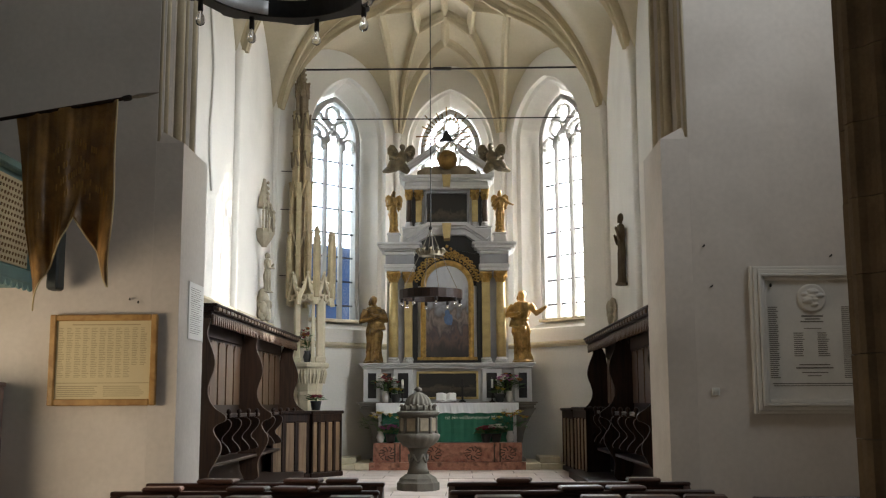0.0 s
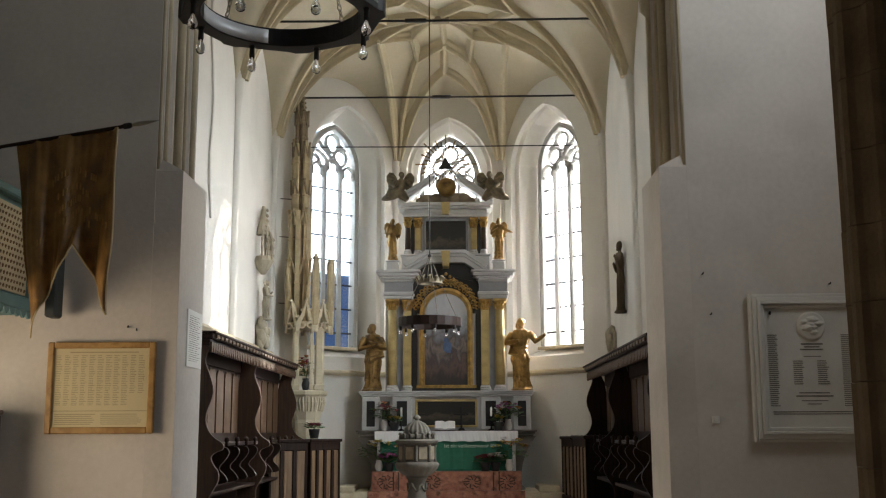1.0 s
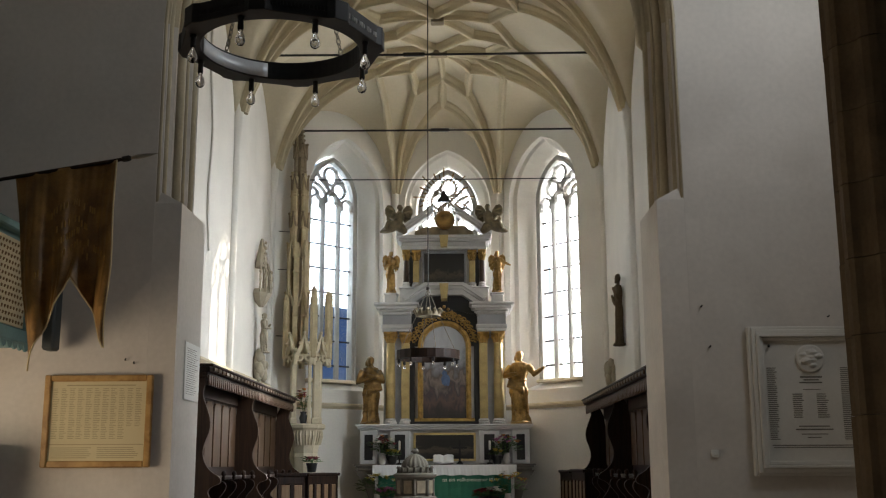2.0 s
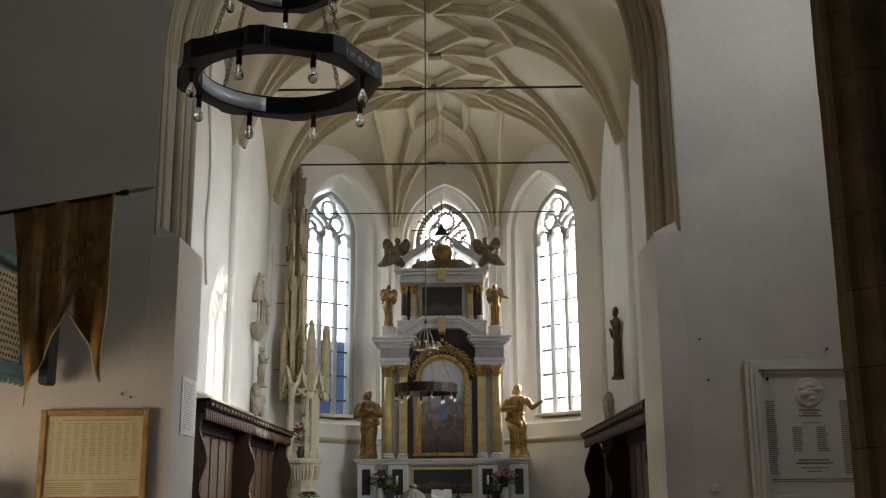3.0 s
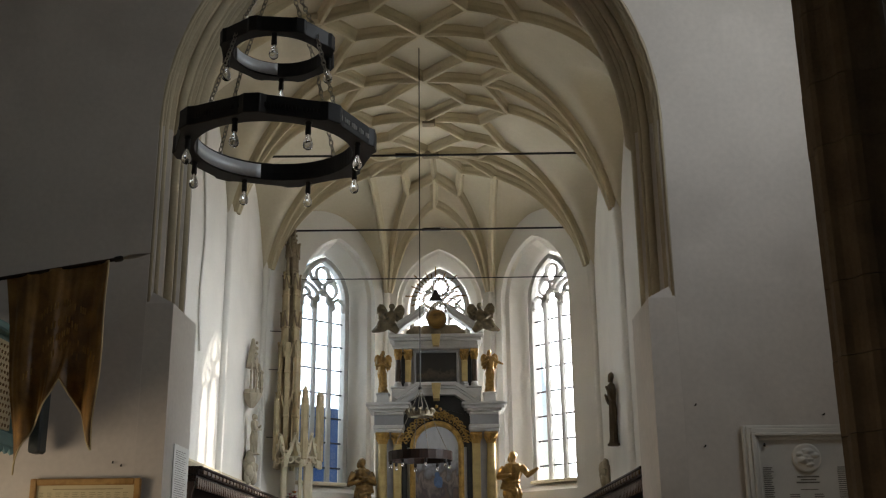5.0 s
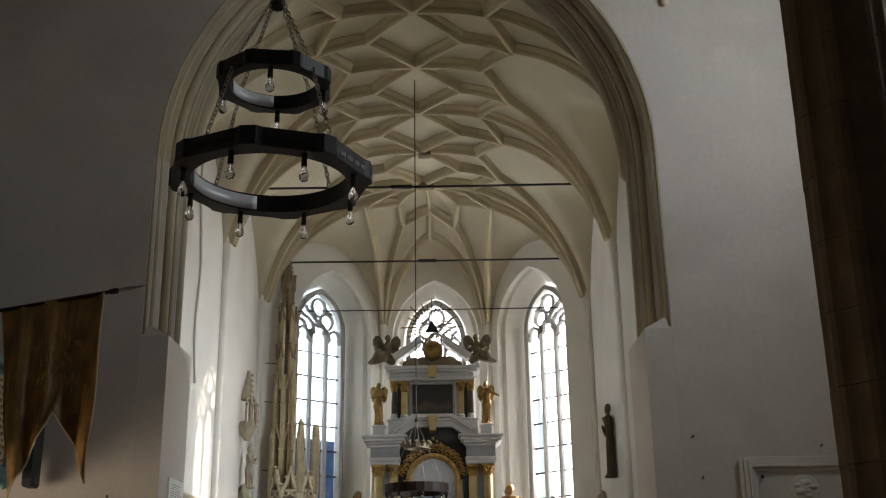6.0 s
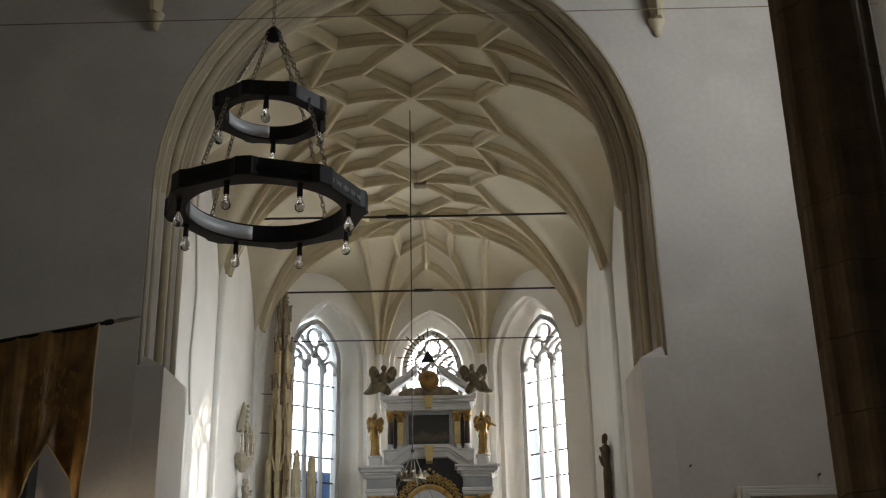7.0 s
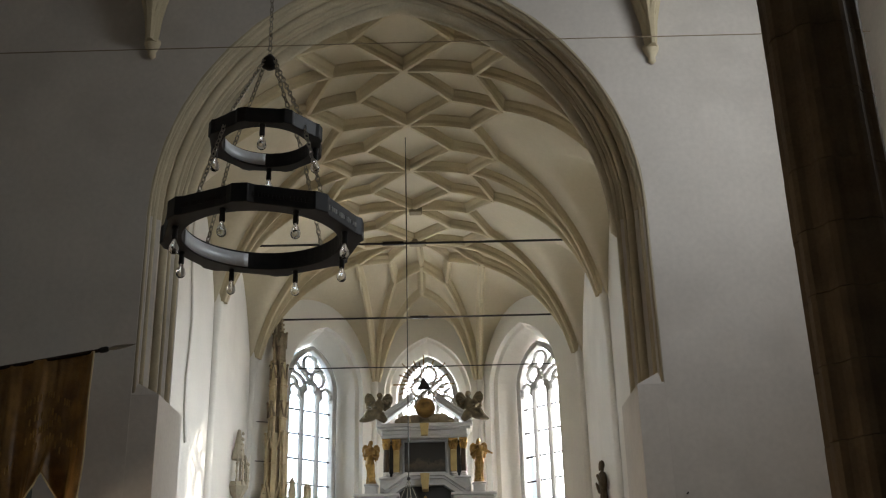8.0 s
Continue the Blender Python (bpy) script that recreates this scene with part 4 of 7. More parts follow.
def high_altar():
    A = thing("high_altar", (AX, AY, 0), "tall white, grey and gilded baroque altar with columns and two paintings", "altar")
    # stone substructure with flaring consoles
    bm = boxes((-1.2, 1.2, -0.30, 0.60, 0.0, 1.05), bev=0.01)
    part("core", bm, M_ALTARGREY, A)
    for s in (-1, 1):
        bm = bmesh.new()
        prism(bm, [(s * 1.18, 0.0), (s * 1.40, 0.0), (s * 1.40, 0.16), (s * 1.34, 0.2), (s * 1.335, 0.40), (s * 1.36, 0.58), (s * 1.41, 0.74), (s * 1.48, 0.88), (s * 1.56, 1.0), (s * 1.60, 1.06), (s * 1.18, 1.06)], -0.28, 0.5, "y")
        part("console", bm, M_CONSOLE, A, "dark grey flaring console")
    bm = mould(bmesh.new(), -1.56, 1.56, -0.34, 0.6, 1.06, 1.17, [(0.4, 0.0), (0.3, 0.03), (0.3, 0.06)])
    part("lower_cornice", bm, M_CONSOLE, A)
    # predella with dark panels
    bm = boxes((-1.48, 1.48, -0.22, 0.55, 1.17, 1.77))
    part("predella", bm, M_ALTAR, A)
    for x0, x1, dy in ((-1.52, -1.20, -0.32), (-0.98, -0.62, -0.30), (0.62, 0.98, -0.30), (1.20, 1.52, -0.32)):
        bm = boxes((x0, x1, dy, 0.0, 1.17, 1.77), bev=0.012)
        part("pedestal", bm, M_ALTAR, A)
        bm = boxes((x0 + 0.085, x1 - 0.085, dy - 0.012, dy + 0.01, 1.24, 1.69), bev=0.006)
        part("pedestal_panel", bm, M_BLACKPAINT, A, "black inset panel")
    for x in (-1.09, 1.09):
        part("pedestal_panel", boxes((x - 0.07, x + 0.07, -0.236, -0.2, 1.24, 1.69), bev=0.006), M_BLACKPAINT, A, "black inset panel")
    part("predella_picture", boxes((-0.52, 0.52, -0.25, -0.2, 1.26, 1.68)), M_OILDARK, A, "dark low painted panel")
    bm = boxes((-0.56, 0.56, -0.27, -0.21, 1.68, 1.72), (-0.56, 0.56, -0.27, -0.21, 1.22, 1.26), (-0.56, -0.52, -0.27, -0.21, 1.26, 1.68), (0.52, 0.56, -0.27, -0.21, 1.26, 1.68), bev=0.005)
    part("predella_frame", bm, M_GILTDULL, A)
    bm = mould(bmesh.new(), -1.54, 1.54, -0.34, 0.58, 1.77, 1.87, [(0.35, 0.0), (0.3, 0.025), (0.35, 0.05)])
    part("middle_cornice", bm, M_ALTAR, A)
    part("picture_step", boxes((-0.62, 0.62, -0.30, 0.1, 1.87, 1.92), bev=0.008), M_BLACKPAINT, A)
    # main storey
    part("main_wall", boxes((-1.12, 1.12, 0.0, 0.5, 1.87, 3.56)), M_ALTAR, A)
    for s in (-1, 1):
        part("dark_strip", boxes((s * 0.62 - 0.075, s * 0.62 + 0.075, -0.06, 0.02, 1.88, 3.5), bev=0.008), M_BLACKPAINT, A)
        part("grey_strip", boxes((s * 0.845 - 0.085, s * 0.845 + 0.085, -0.05, 0.02, 1.88, 3.5), bev=0.008), M_ALTARGREY, A)
        column(A, "pilaster", s * 0.715, -0.10, 1.88, 3.55, 0.075, M_GILTDULL, M_GILT, square=True)
        column(A, "column", s * 0.985, -0.16, 1.88, 3.55, 0.082, M_GILTDULL, M_GILT)
    # the large arched picture
    w, sp, rise = 0.46, 3.28, 0.46
    outline = [(-w, 1.96)] + pointed(w, sp, rise, 10) + [(w, 1.96)]
    part("altar_picture", prism(bmesh.new(), outline, -0.06, -0.03, "y"), M_OIL, A, "arched oil painting, pale sky over dark forms")
    bm = bmesh.new()
    for x, z, r_, q_ in ((0.02, 2.68, 0.10, 1.3), (0.0, 2.80, 0.07, 1.2), (0.06, 2.60, 0.06, 1.0)):
        ball(bm, (x, -0.058, z), r_, 8, (1, 0.04, q_))
    part("painted_blue_form", bm, mat("painted_blue", (0.10, 0.16, 0.30), 0.4, var=0.3, scale=12), A)
    bm = bmesh.new()
    for x, z, r_, q_ in ((0.03, 3.02, 0.06, 1.6), (-0.04, 3.10, 0.05, 1.2), (0.04, 3.16, 0.035, 1.1), (-0.10, 3.04, 0.03, 1.5)):
        ball(bm, (x, -0.058, z), r_, 8, (1, 0.04, q_))
    part("painted_dark_form", bm, mat("painted_umber", (0.12, 0.115, 0.12), 0.4, var=0.4, scale=14), A)
    fr = [(-0.02, -0.05), (0.03, -0.075), (0.07, -0.05), (0.085, 0.02), (-0.02, 0.02)]
    path = [(-w - 0.01, 1.94)] + pointed(w + 0.01, sp, rise + 0.01, 12) + [(w + 0.01, 1.94)]
    bm = bmesh.new()
    sweep(bm, [(x, -0.06, z) for x, z in path], [(-a, b) for a, b in fr], up=(0, 1, 0))
    box(bm, -w - 0.09, w + 0.09, -0.13, -0.03, 1.92, 1.985, bev=0.012)
    part("gilt_frame", bm, M_GILT, A, "gilded arched picture frame")
    # spandrel and scrolled crest over the picture
    outer = [(-0.72, 3.3)] + pointed(0.72, 3.45, 0.86, 10) + [(0.72, 3.3)]
    part("spandrel", prism(bmesh.new(), outer, -0.02, 0.05, "y"), M_BLACKPAINT, A)
    bm = bmesh.new()
    rnd = random.Random(5)
    for i in range(52):
        a = math.pi * (0.06 + 0.88 * i / 51)
        R = 0.60 + 0.045 * math.sin(i * 2.1)
        cx, cz = -R * math.cos(a) * 0.95, 3.28 + R * math.sin(a) * 0.98
        k = 0.034 + 0.018 * rnd.random()
        tube(bm, [(cx + k * math.cos(t) * (1 - t / 9), -0.09 - 0.02 * math.sin(t), cz + k * math.sin(t) * (1 - t / 9)) for t in [j * 0.8 for j in range(8)]], 0.014, 5)
    for i in range(5):
        ball(bm, ((i - 2) * 0.07, -0.10, 3.93 + 0.05 * (2 - abs(i - 2))), 0.035, 6)
    part("crest", bm, M_GILT, A, "gilded scrollwork crest")
    # entablature in two broken halves, and the raised angular gable
    for s in (-1, 1):
        x0, x1 = sorted((s * 0.60, s * 1.14))
        bm = bmesh.new()
        mould(bm, x0, x1, -0.28, 0.5, 3.55, 3.68, [(0.45, 0.0), (0.55, 0.015)])
        part("architrave", bm, M_ALTAR, A)
        part("frieze", boxes((x0 + 0.01, x1 - 0.01, -0.26, 0.5, 3.68, 3.86)), M_ALTARGREY, A)
        bm = mould(bmesh.new(), x0, x1, -0.30, 0.5, 3.86, 4.07, [(0.25, 0.0), (0.2, 0.045), (0.3, 0.10), (0.25, 0.14)])
        part("cornice", bm, M_ALTAR, A, "stepped cornice")
        gable = bmesh.new()
        for dz, t, y0 in ((0.0, 0.10, -0.20), (0.10, 0.05, -0.26), (0.15, 0.06, -0.33)):
            pts = [(s * 0.72, 3.98 + dz), (s * 0.34, 4.24 + dz), (0.0, 4.24 + dz), (0.0, 4.24 + dz + t), (s * 0.36, 4.24 + dz + t), (s * 0.78, 3.98 + dz + t)]
            prism(gable, pts, y0, 0.4, "y")
        part("gable", gable, M_ALTAR, A)
        part("gable_field", prism(bmesh.new(), [(s * 0.70, 3.98), (s * 0.33, 4.235), (0, 4.235), (0, 4.02), (s * 0.5, 3.9)], -0.04, 0.4, "y"), M_BLACKPAINT, A)
    part("keystone", prism(bmesh.new(), [(-0.085, 4.42), (0.085, 4.42), (0.055, 4.14), (-0.055, 4.14)], -0.40, 0.0, "y"), M_GILTDULL, A)
    # upper storey
    part("upper_wall", boxes((-0.72, 0.72, 0.05, 0.45, 4.2, 5.10)), M_ALTAR, A)
    for s in (-1, 1):
        bm = boxes((s * 0.67 - 0.15, s * 0.67 + 0.15, -0.16, 0.3, 4.07, 4.36), (s * 0.67 - 0.17, s * 0.67 + 0.17, -0.18, 0.3, 4.36, 4.40), bev=0.012)
        part("upper_pedestal", bm, M_ALTAR, A)
        column(A, "upper_column", s * 0.71, -0.05, 4.40, 5.11, 0.05, M_DARKCOL, M_GILT)
        column(A, "upper_pilaster", s * 0.525, 0.0, 4.40, 5.11, 0.058, M_GILTDULL, M_GILT, square=True)
        part("dark_strip", boxes((s * 0.62 - 0.035, s * 0.62 + 0.035, 0.0, 0.06, 4.40, 5.08)), M_BLACKPAINT, A)
    part("upper_picture", boxes((-0.375, 0.375, 0.0, 0.04, 4.40, 5.06)), M_OILDARK, A, "dark upper painting")
    bm = boxes((-0.42, 0.42, -0.03, 0.05, 5.05, 5.10), (-0.42, -0.375, -0.03, 0.05, 4.38, 5.05), (0.375, 0.42, -0.03, 0.05, 4.38, 5.05), bev=0.008)
    part("upper_frame", bm, M_ALTARGREY, A)
    bm = bmesh.new()
    mould(bm, -0.80, 0.80, -0.14, 0.45, 5.11, 5.37, [(0.25, 0.0), (0.3, -0.02), (0.2, 0.05), (0.25, 0.09)])
    part("upper_entablature", bm, M_ALTAR, A)
    part("upper_keystone", prism(bmesh.new(), [(-0.085, 5.36), (0.085, 5.36), (0.06, 5.14), (-0.06, 5.14)], -0.26, 0.0, "y"), M_GILTDULL, A)
    for s in (-1, 1):
        for dz, t, y0 in ((0.0, 0.06, -0.10), (0.06, 0.035, -0.16), (0.095, 0.035, -0.20)):
            pts = [(s * 0.86, 5.36 + dz), (s * 0.24, 5.80 + dz), (s * 0.20, 5.80 + dz + t), (s * 0.24, 5.80 + dz + t), (s * 0.90, 5.36 + dz + t)]
            part("raking_cornice", prism(bmesh.new(), pts, y0, 0.2, "y"), M_ALTAR, A)
    bm = bmesh.new()
    for x, z, r in ((-0.34, 5.46, 0.13), (-0.18, 5.48, 0.12), (0.18, 5.48, 0.13), (0.33, 5.48, 0.13), (0.46, 5.44, 0.09), (-0.46, 5.44, 0.09), (0.0, 5.46, 0.12)):
        ball(bm, (x, 0.0, z), r, 8, (1.15, 0.6, 0.9))
    part("cloud_bank", bm, M_OLDSTONE, A, "dull brown carved clouds", smooth=True)
    bm = bmesh.new()
    bmesh.ops.create_uvsphere(bm, u_segments=24, v_segments=16, radius=0.19)
    bmesh.ops.translate(bm, vec=(0.02, -0.12, 5.67), verts=bm.verts)
    part("orb", bm, M_STATUE, A, "gilded orb", smooth=True)
    for i in range(32):
        a = 2 * math.pi * i / 32
        r0, r1 = 0.12, (0.58, 0.44, 0.50, 0.40)[i % 4]
        c, s_ = math.cos(a), math.sin(a)
        part("ray", tube(bmesh.new(), [(r0 * c, 0.04, 6.16 + r0 * s_), (r1 * c, 0.04, 6.16 + r1 * s_)], [0.010, 0.017], 4), M_STATUEDARK, A)
    part("triangle", prism(bmesh.new(), [(-0.135, 6.06), (0.135, 6.06), (0, 6.30)], 0.0, 0.06, "y"), M_BLACKPAINT, A, "dark triangle in the rays")
    return A


high_altar()

# the altar table before it, its cloths and the carpeted steps
TY = 19.42
t_ = thing("altar_table", (AX, TY, 0.45), "stone altar table under its cloths", "altar table")
part("block", boxes((-1.22, 1.22, -0.28, 0.0, 0.0, 0.68), bev=0.01), M_ALTAR, t_)
bm = bmesh.new()
N_ = 60
for (z0, z1, amp, y) in ((0.52, 0.70, 0.006, -0.335),):
    top_, bot_ = [], []
    for i in range(N_ + 1):
        x = -1.26 + 2.52 * i / N_
        k = amp * math.sin(i * 1.9) + 0.004 * math.sin(i * 0.7)
        top_.append(bm.verts.new((x, y, z1)))
        bot_.append(bm.verts.new((x, y + k - 0.006, z0 + 0.008 * math.sin(i * 0.9))))
    back = [bm.verts.new((-1.26 + 2.52 * i / N_, 0.0, z1)) for i in range(N_ + 1)]
    for i in range(N_):
        bm.faces.new((top_[i], top_[i + 1], bot_[i + 1], bot_[i]))
        bm.faces.new((top_[i], back[i], back[i + 1], top_[i + 1]))
    for j in (0, N_):
        sgn = -1 if j == 0 else 1
        v1, v2 = bm.verts.new((sgn * 1.265, 0.0, z0)), bot_[j]
        bm.faces.new((top_[j], back[j], v1, v2))
cl = part("altar_cloth", bm, M_CLOTH, m=pose(AX, TY, 0.455))
sol = cl.modifiers.new("thick", "SOLIDIFY")
sol.thickness = 0.006
tagged(cl, "white linen cloth over the altar table", "altar cloth")
g_ = thing("antependium", (AX, TY - 0.30, 0.47), "green altar hanging with a line of white lettering", "altar hanging")
bm = bmesh.new()
va = []
for i in range(41):
    x = -1.16 + 2.32 * i / 40
    k = 0.006 * math.sin(i * 1.3) + 0.003 * math.sin(i * 3.1)
    va.append([bm.verts.new((x, k + dy, z)) for dy, z in ((-0.01, 0.0), (0.0, 0.3), (0.0, 0.66), (0.012, 0.66), (0.012, 0.0))])
for a, b in zip(va, va[1:]):
    for j in range(5):
        bm.faces.new((a[j], b[j], b[(j + 1) % 5], a[(j + 1) % 5]))
part("cloth", bm, M_GREEN, g_)
tx = bpy.data.curves.new("lettering", "FONT")
tx.body, tx.size, tx.align_x, tx.extrude = "ist ein vollkommener Mann", 0.092, "CENTER", 0.002
to = new("lettering", tx)
to.parent = g_
to.matrix_basis = pose(0.47, -0.03, 0.40, 90, 0, 0)
tx.materials.append(mat("cream_thread", (0.6, 0.62, 0.5), 0.8))
to["label"] = "cream stitched lettering"

M_CARPET = mat("red_patterned_carpet", (0.30, 0.105, 0.065), 0.95, var=0.25, scale=9, fine=90, bump=0.3, stain=(0.11, 0.055, 0.035), stain_scale=10, stain_amt=0.9, warm=(0.42, 0.20, 0.13))
M_CARPET2 = mat("carpet_ornament", (0.07, 0.045, 0.03), 0.95, var=0.2)
bm = boxes((-1.62, 1.62, -0.55, 1.2, 0.0, 0.12), bev=0.015)
tagged(part("altar_step", bm, M_STONE, m=pose(AX, TY, 0)), "pale stone step before the altar", kind="structure")
bm = boxes((-1.30, 1.30, -0.40, 1.0, 0.12, 0.45), bev=0.012)
tagged(part("altar_platform", bm, M_ALTARGREY, m=pose(AX, TY, 0)), "stone platform of the altar", kind="structure")
c_ = thing("carpet", (AX, TY - 0.40, 0.0), "red patterned carpet over the altar steps", "carpet")
part("upper_riser", boxes((-1.30, 1.30, -0.022, -0.004, 0.136, 0.452), bev=0.004), M_CARPET, c_)
part("upper_tread", boxes((-1.30, 1.30, -0.022, 0.10, 0.452, 0.462), bev=0.004), M_CARPET, c_)
part("lower_tread", boxes((-1.36, 1.36, -0.153, -0.004, 0.122, 0.134), bev=0.004), M_CARPET, c_)
part("lower_riser", boxes((-1.36, 1.36, -0.168, -0.153, 0.0, 0.134), bev=0.004), M_CARPET, c_)
rnd = random.Random(8)
for x in [-1.05, -0.25, 0.45, 1.05]:
    bm = bmesh.new()
    for k in range(9):
        a = math.pi * 2 * k / 9
        tube(bm, [(x + 0.05 * math.cos(a), -0.024, 0.28 + 0.04 * math.sin(a)), (x + 0.15 * math.cos(a + 0.3), -0.026, 0.28 + 0.1 * math.sin(a + 0.3)), (x + 0.14 * math.cos(a + 0.7), -0.024, 0.28 + 0.12 * math.sin(a + 0.7))], 0.012, 4)
    part("ornament", bm, M_CARPET2, c_, "dark woven rosette")
for x in (-0.92, -0.83, 0.82, 0.92):
    part("stripe", boxes((x - 0.012, x + 0.012, -0.026, -0.02, 0.13, 0.45)), M_CARPET2, c_)

# low platform steps along the apse wall
bm = boxes((XA - 2.35, AX - 1.62, 18.9, 20.2, 0.0, 0.10), (AX + 1.62, XA + 2.25, 18.9, 20.2, 0.0, 0.10), bev=0.01)
tagged(part("apse_step", bm, M_STONE), "low stone step round the apse", kind="structure")
bm = boxes((XA - 2.2, AX - 1.62, 19.2, 20.2, 0.10, 0.20), (AX + 1.62, XA + 2.1, 19.2, 20.2, 0.10, 0.20), bev=0.01)
tagged(part("apse_upper_step", bm, M_STONE), "second low stone step round the apse", kind="structure")

# figures on the altar
statue((AX - 1.36, AY - 0.15, 1.885), 1.24, M_STATUEDARK, "gilded saint with crossed arms and dark cloak on the altar ledge", rz=12, arms=[(-1, (-0.19, -0.03, 0.60), (0.06, -0.14, 0.68)), (1, (0.19, -0.03, 0.62), (-0.05, -0.14, 0.70))], lean=0.02, seed=4, cape=1.0)
statue((AX + 1.38, AY - 0.15, 1.885), 1.33, M_STATUE, "gilded bearded saint holding out one hand on the altar ledge", rz=-10, arms=[(-1, (-0.21, -0.02, 0.64), (-0.03, -0.15, 0.66)), (1, (0.20, -0.05, 0.66), (0.33, -0.10, 0.74))], lean=-0.02, seed=7, cape=-1.0)
for s, ar in ((-1, [(-1, (-0.17, -0.05, 0.62), (-0.02, -0.16, 0.66)), (1, (0.17, -0.05, 0.6), (0.02, -0.16, 0.62))]), (1, [(-1, (-0.18, -0.05, 0.62), (0.0, -0.16, 0.72)), (1, (0.19, -0.06, 0.70), (0.38, -0.1, 0.62))])):
    part_ = boxes((-0.13, 0.13, -0.13, 0.13, 0.0, 0.02), (-0.11, 0.11, -0.11, 0.11, 0.02, 0.17), (-0.13, 0.13, -0.13, 0.13, 0.17, 0.20), bev=0.008)
    tagged(part("statue_plinth", part_, M_ALTAR, m=pose(AX + s * 0.98, AY - 0.15, 4.07)), "small painted plinth on the cornice", "plinth", "cornice plinths")
    statue((AX + s * 0.98, AY - 0.15, 4.285), 0.80, M_STATUE, "small gilded winged angel on the altar cornice", rz=s * -8, arms=ar, wings=0.27, lean=0.03 * s, seed=11 + s, knee=True, slim=0.85)
for s in (-1, 1):
    ob = part("statue", resting_angel(s), M_RESTING, smooth=True, m=pose(AX + s * 0.84, AY - 0.17, 5.40, 0, 0, s * -8) @ Matrix.Diagonal((1.05, 1.0, 1.05, 1)))
    one_skin(ob, 0.8)
    tagged(ob, "dull brown reclining winged angel on the pediment", "statue", "carved altar figures")

# ---------------------------------------------------------------- flowers, candles, cross and book on the altar
def bouquet(name, at, r, h, colors, vase="vase", label="", n=26, pot=None):
    root = thing(name, at, label, "flowers", "altar flowers")
    bm = bmesh.new()
    if vase == "vase":
        lathe(bm, [(0.05, 0), (0.055, 0.02), (0.075, 0.09), (0.05, 0.16), (0.06, 0.2)], 14)
        vh = 0.2
    else:
        lathe(bm, [(0.065, 0), (0.09, 0.13), (0.095, 0.15)], 14)
        vh = 0.15
    part(vase, bm, pot or M_VASE, root, smooth=True)
    rnd = random.Random(int(abs(at[0]) * 1000) + n)
    fol, petals = bmesh.new(), {c: bmesh.new() for c in colors}
    for i in range(n * 3):
        u, v = rnd.random() * 2 * math.pi, rnd.random() ** 0.6
        p = Vector((r * v * math.cos(u), r * 0.8 * v * math.sin(u), vh + h * (0.1 + 0.75 * rnd.random() * (1.1 - 0.5 * v))))
        d = Vector((math.cos(u), math.sin(u), 0.5 * rnd.random())) * (0.07 + 0.05 * rnd.random())
        s = Vector((-math.sin(u), math.cos(u), 0.3)) * 0.022
        f_ = fol.faces.new([fol.verts.new(p - d * 0.3), fol.verts.new(p + s + d * 0.3), fol.verts.new(p + d + Vector((0, 0, -0.012))), fol.verts.new(p - s + d * 0.3)])
    for i in range(7):
        u = rnd.random() * 6.28
        tube(fol, [(0, 0, vh - 0.05), (0.3 * r * math.cos(u), 0.3 * r * math.sin(u), vh + h * 0.3), (0.7 * r * math.cos(u), 0.7 * r * math.sin(u), vh + h * 0.7)], 0.004, 4)
    for i in range(n):
        c = colors[rnd.randrange(len(colors))]
        u, v = rnd.random() * 2 * math.pi, rnd.random() ** 0.5
        p = Vector((r * v * math.cos(u), r * 0.8 * v * math.sin(u) - 0.02, vh + h * (0.35 + 0.65 * (1 - 0.6 * v * v) * (0.55 + 0.45 * rnd.random()))))
        k = 0.032 + 0.016 * rnd.random()
        for j in range(6):
            a = j * 1.047 + rnd.random()
            d = Vector((math.cos(a), math.sin(a) * 0.8 - 0.2, 0.25)) * k * 1.3
            e = Vector((-math.sin(a), math.cos(a), 0.1)) * k * 0.6
            b_ = petals[c]
            b_.faces.new([b_.verts.new(p), b_.verts.new(p + d * 0.6 + e), b_.verts.new(p + d + Vector((0, 0, 0.006))), b_.verts.new(p + d * 0.6 - e)])
        ball(petals[c], p, k * 0.5, 6)
    part("foliage", fol, M_LEAF, root)["kind"] = "stuff"
    for c in colors:
        part("blossom_cluster", petals[c], M_FLOWER[c], root, c + " blossoms")["kind"] = "stuff"
    return root


ZT = 1.162
bouquet("flower_vase", (AX - 1.10, TY - 0.12, ZT), 0.21, 0.32, ["orange", "white", "red"], "vase", "vase of white and orange flowers on the altar table")
bouquet("flower_pot", (AX - 0.92, TY - 0.20, ZT), 0.11, 0.13, ["yellow"], "pot", "small pot of yellow-green flowers on the altar table", 14, M_POT)
bouquet("flower_vase", (AX + 1.10, TY - 0.12, ZT), 0.23, 0.34, ["white", "pink", "orange"], "vase", "vase of white and pink flowers on the altar table")
bouquet("flower_pot", (AX + 0.93, TY - 0.20, ZT), 0.10, 0.12, ["yellow"], "pot", "small pot of yellow flowers on the altar table", 14, M_POT)
ZP = 0.465
bouquet("floor_bouquet", (AX - 1.18, TY - 0.33, ZP), 0.33, 0.38, ["yellow", "white"], "vase", "pale vase of yellow and white flowers on the altar step", 30)
bouquet("chrysanthemum_pot", (AX - 1.00, TY - 0.35, ZP - 0.0), 0.19, 0.17, ["pink"], "pot", "dark pot of purple-pink chrysanthemums on the altar step", 40, M_POT)
bouquet("floor_bouquet", (AX + 1.10, TY - 0.33, ZP), 0.32, 0.40, ["white", "yellow", "orange"], "vase", "pale vase of mixed flowers on the altar step", 32)
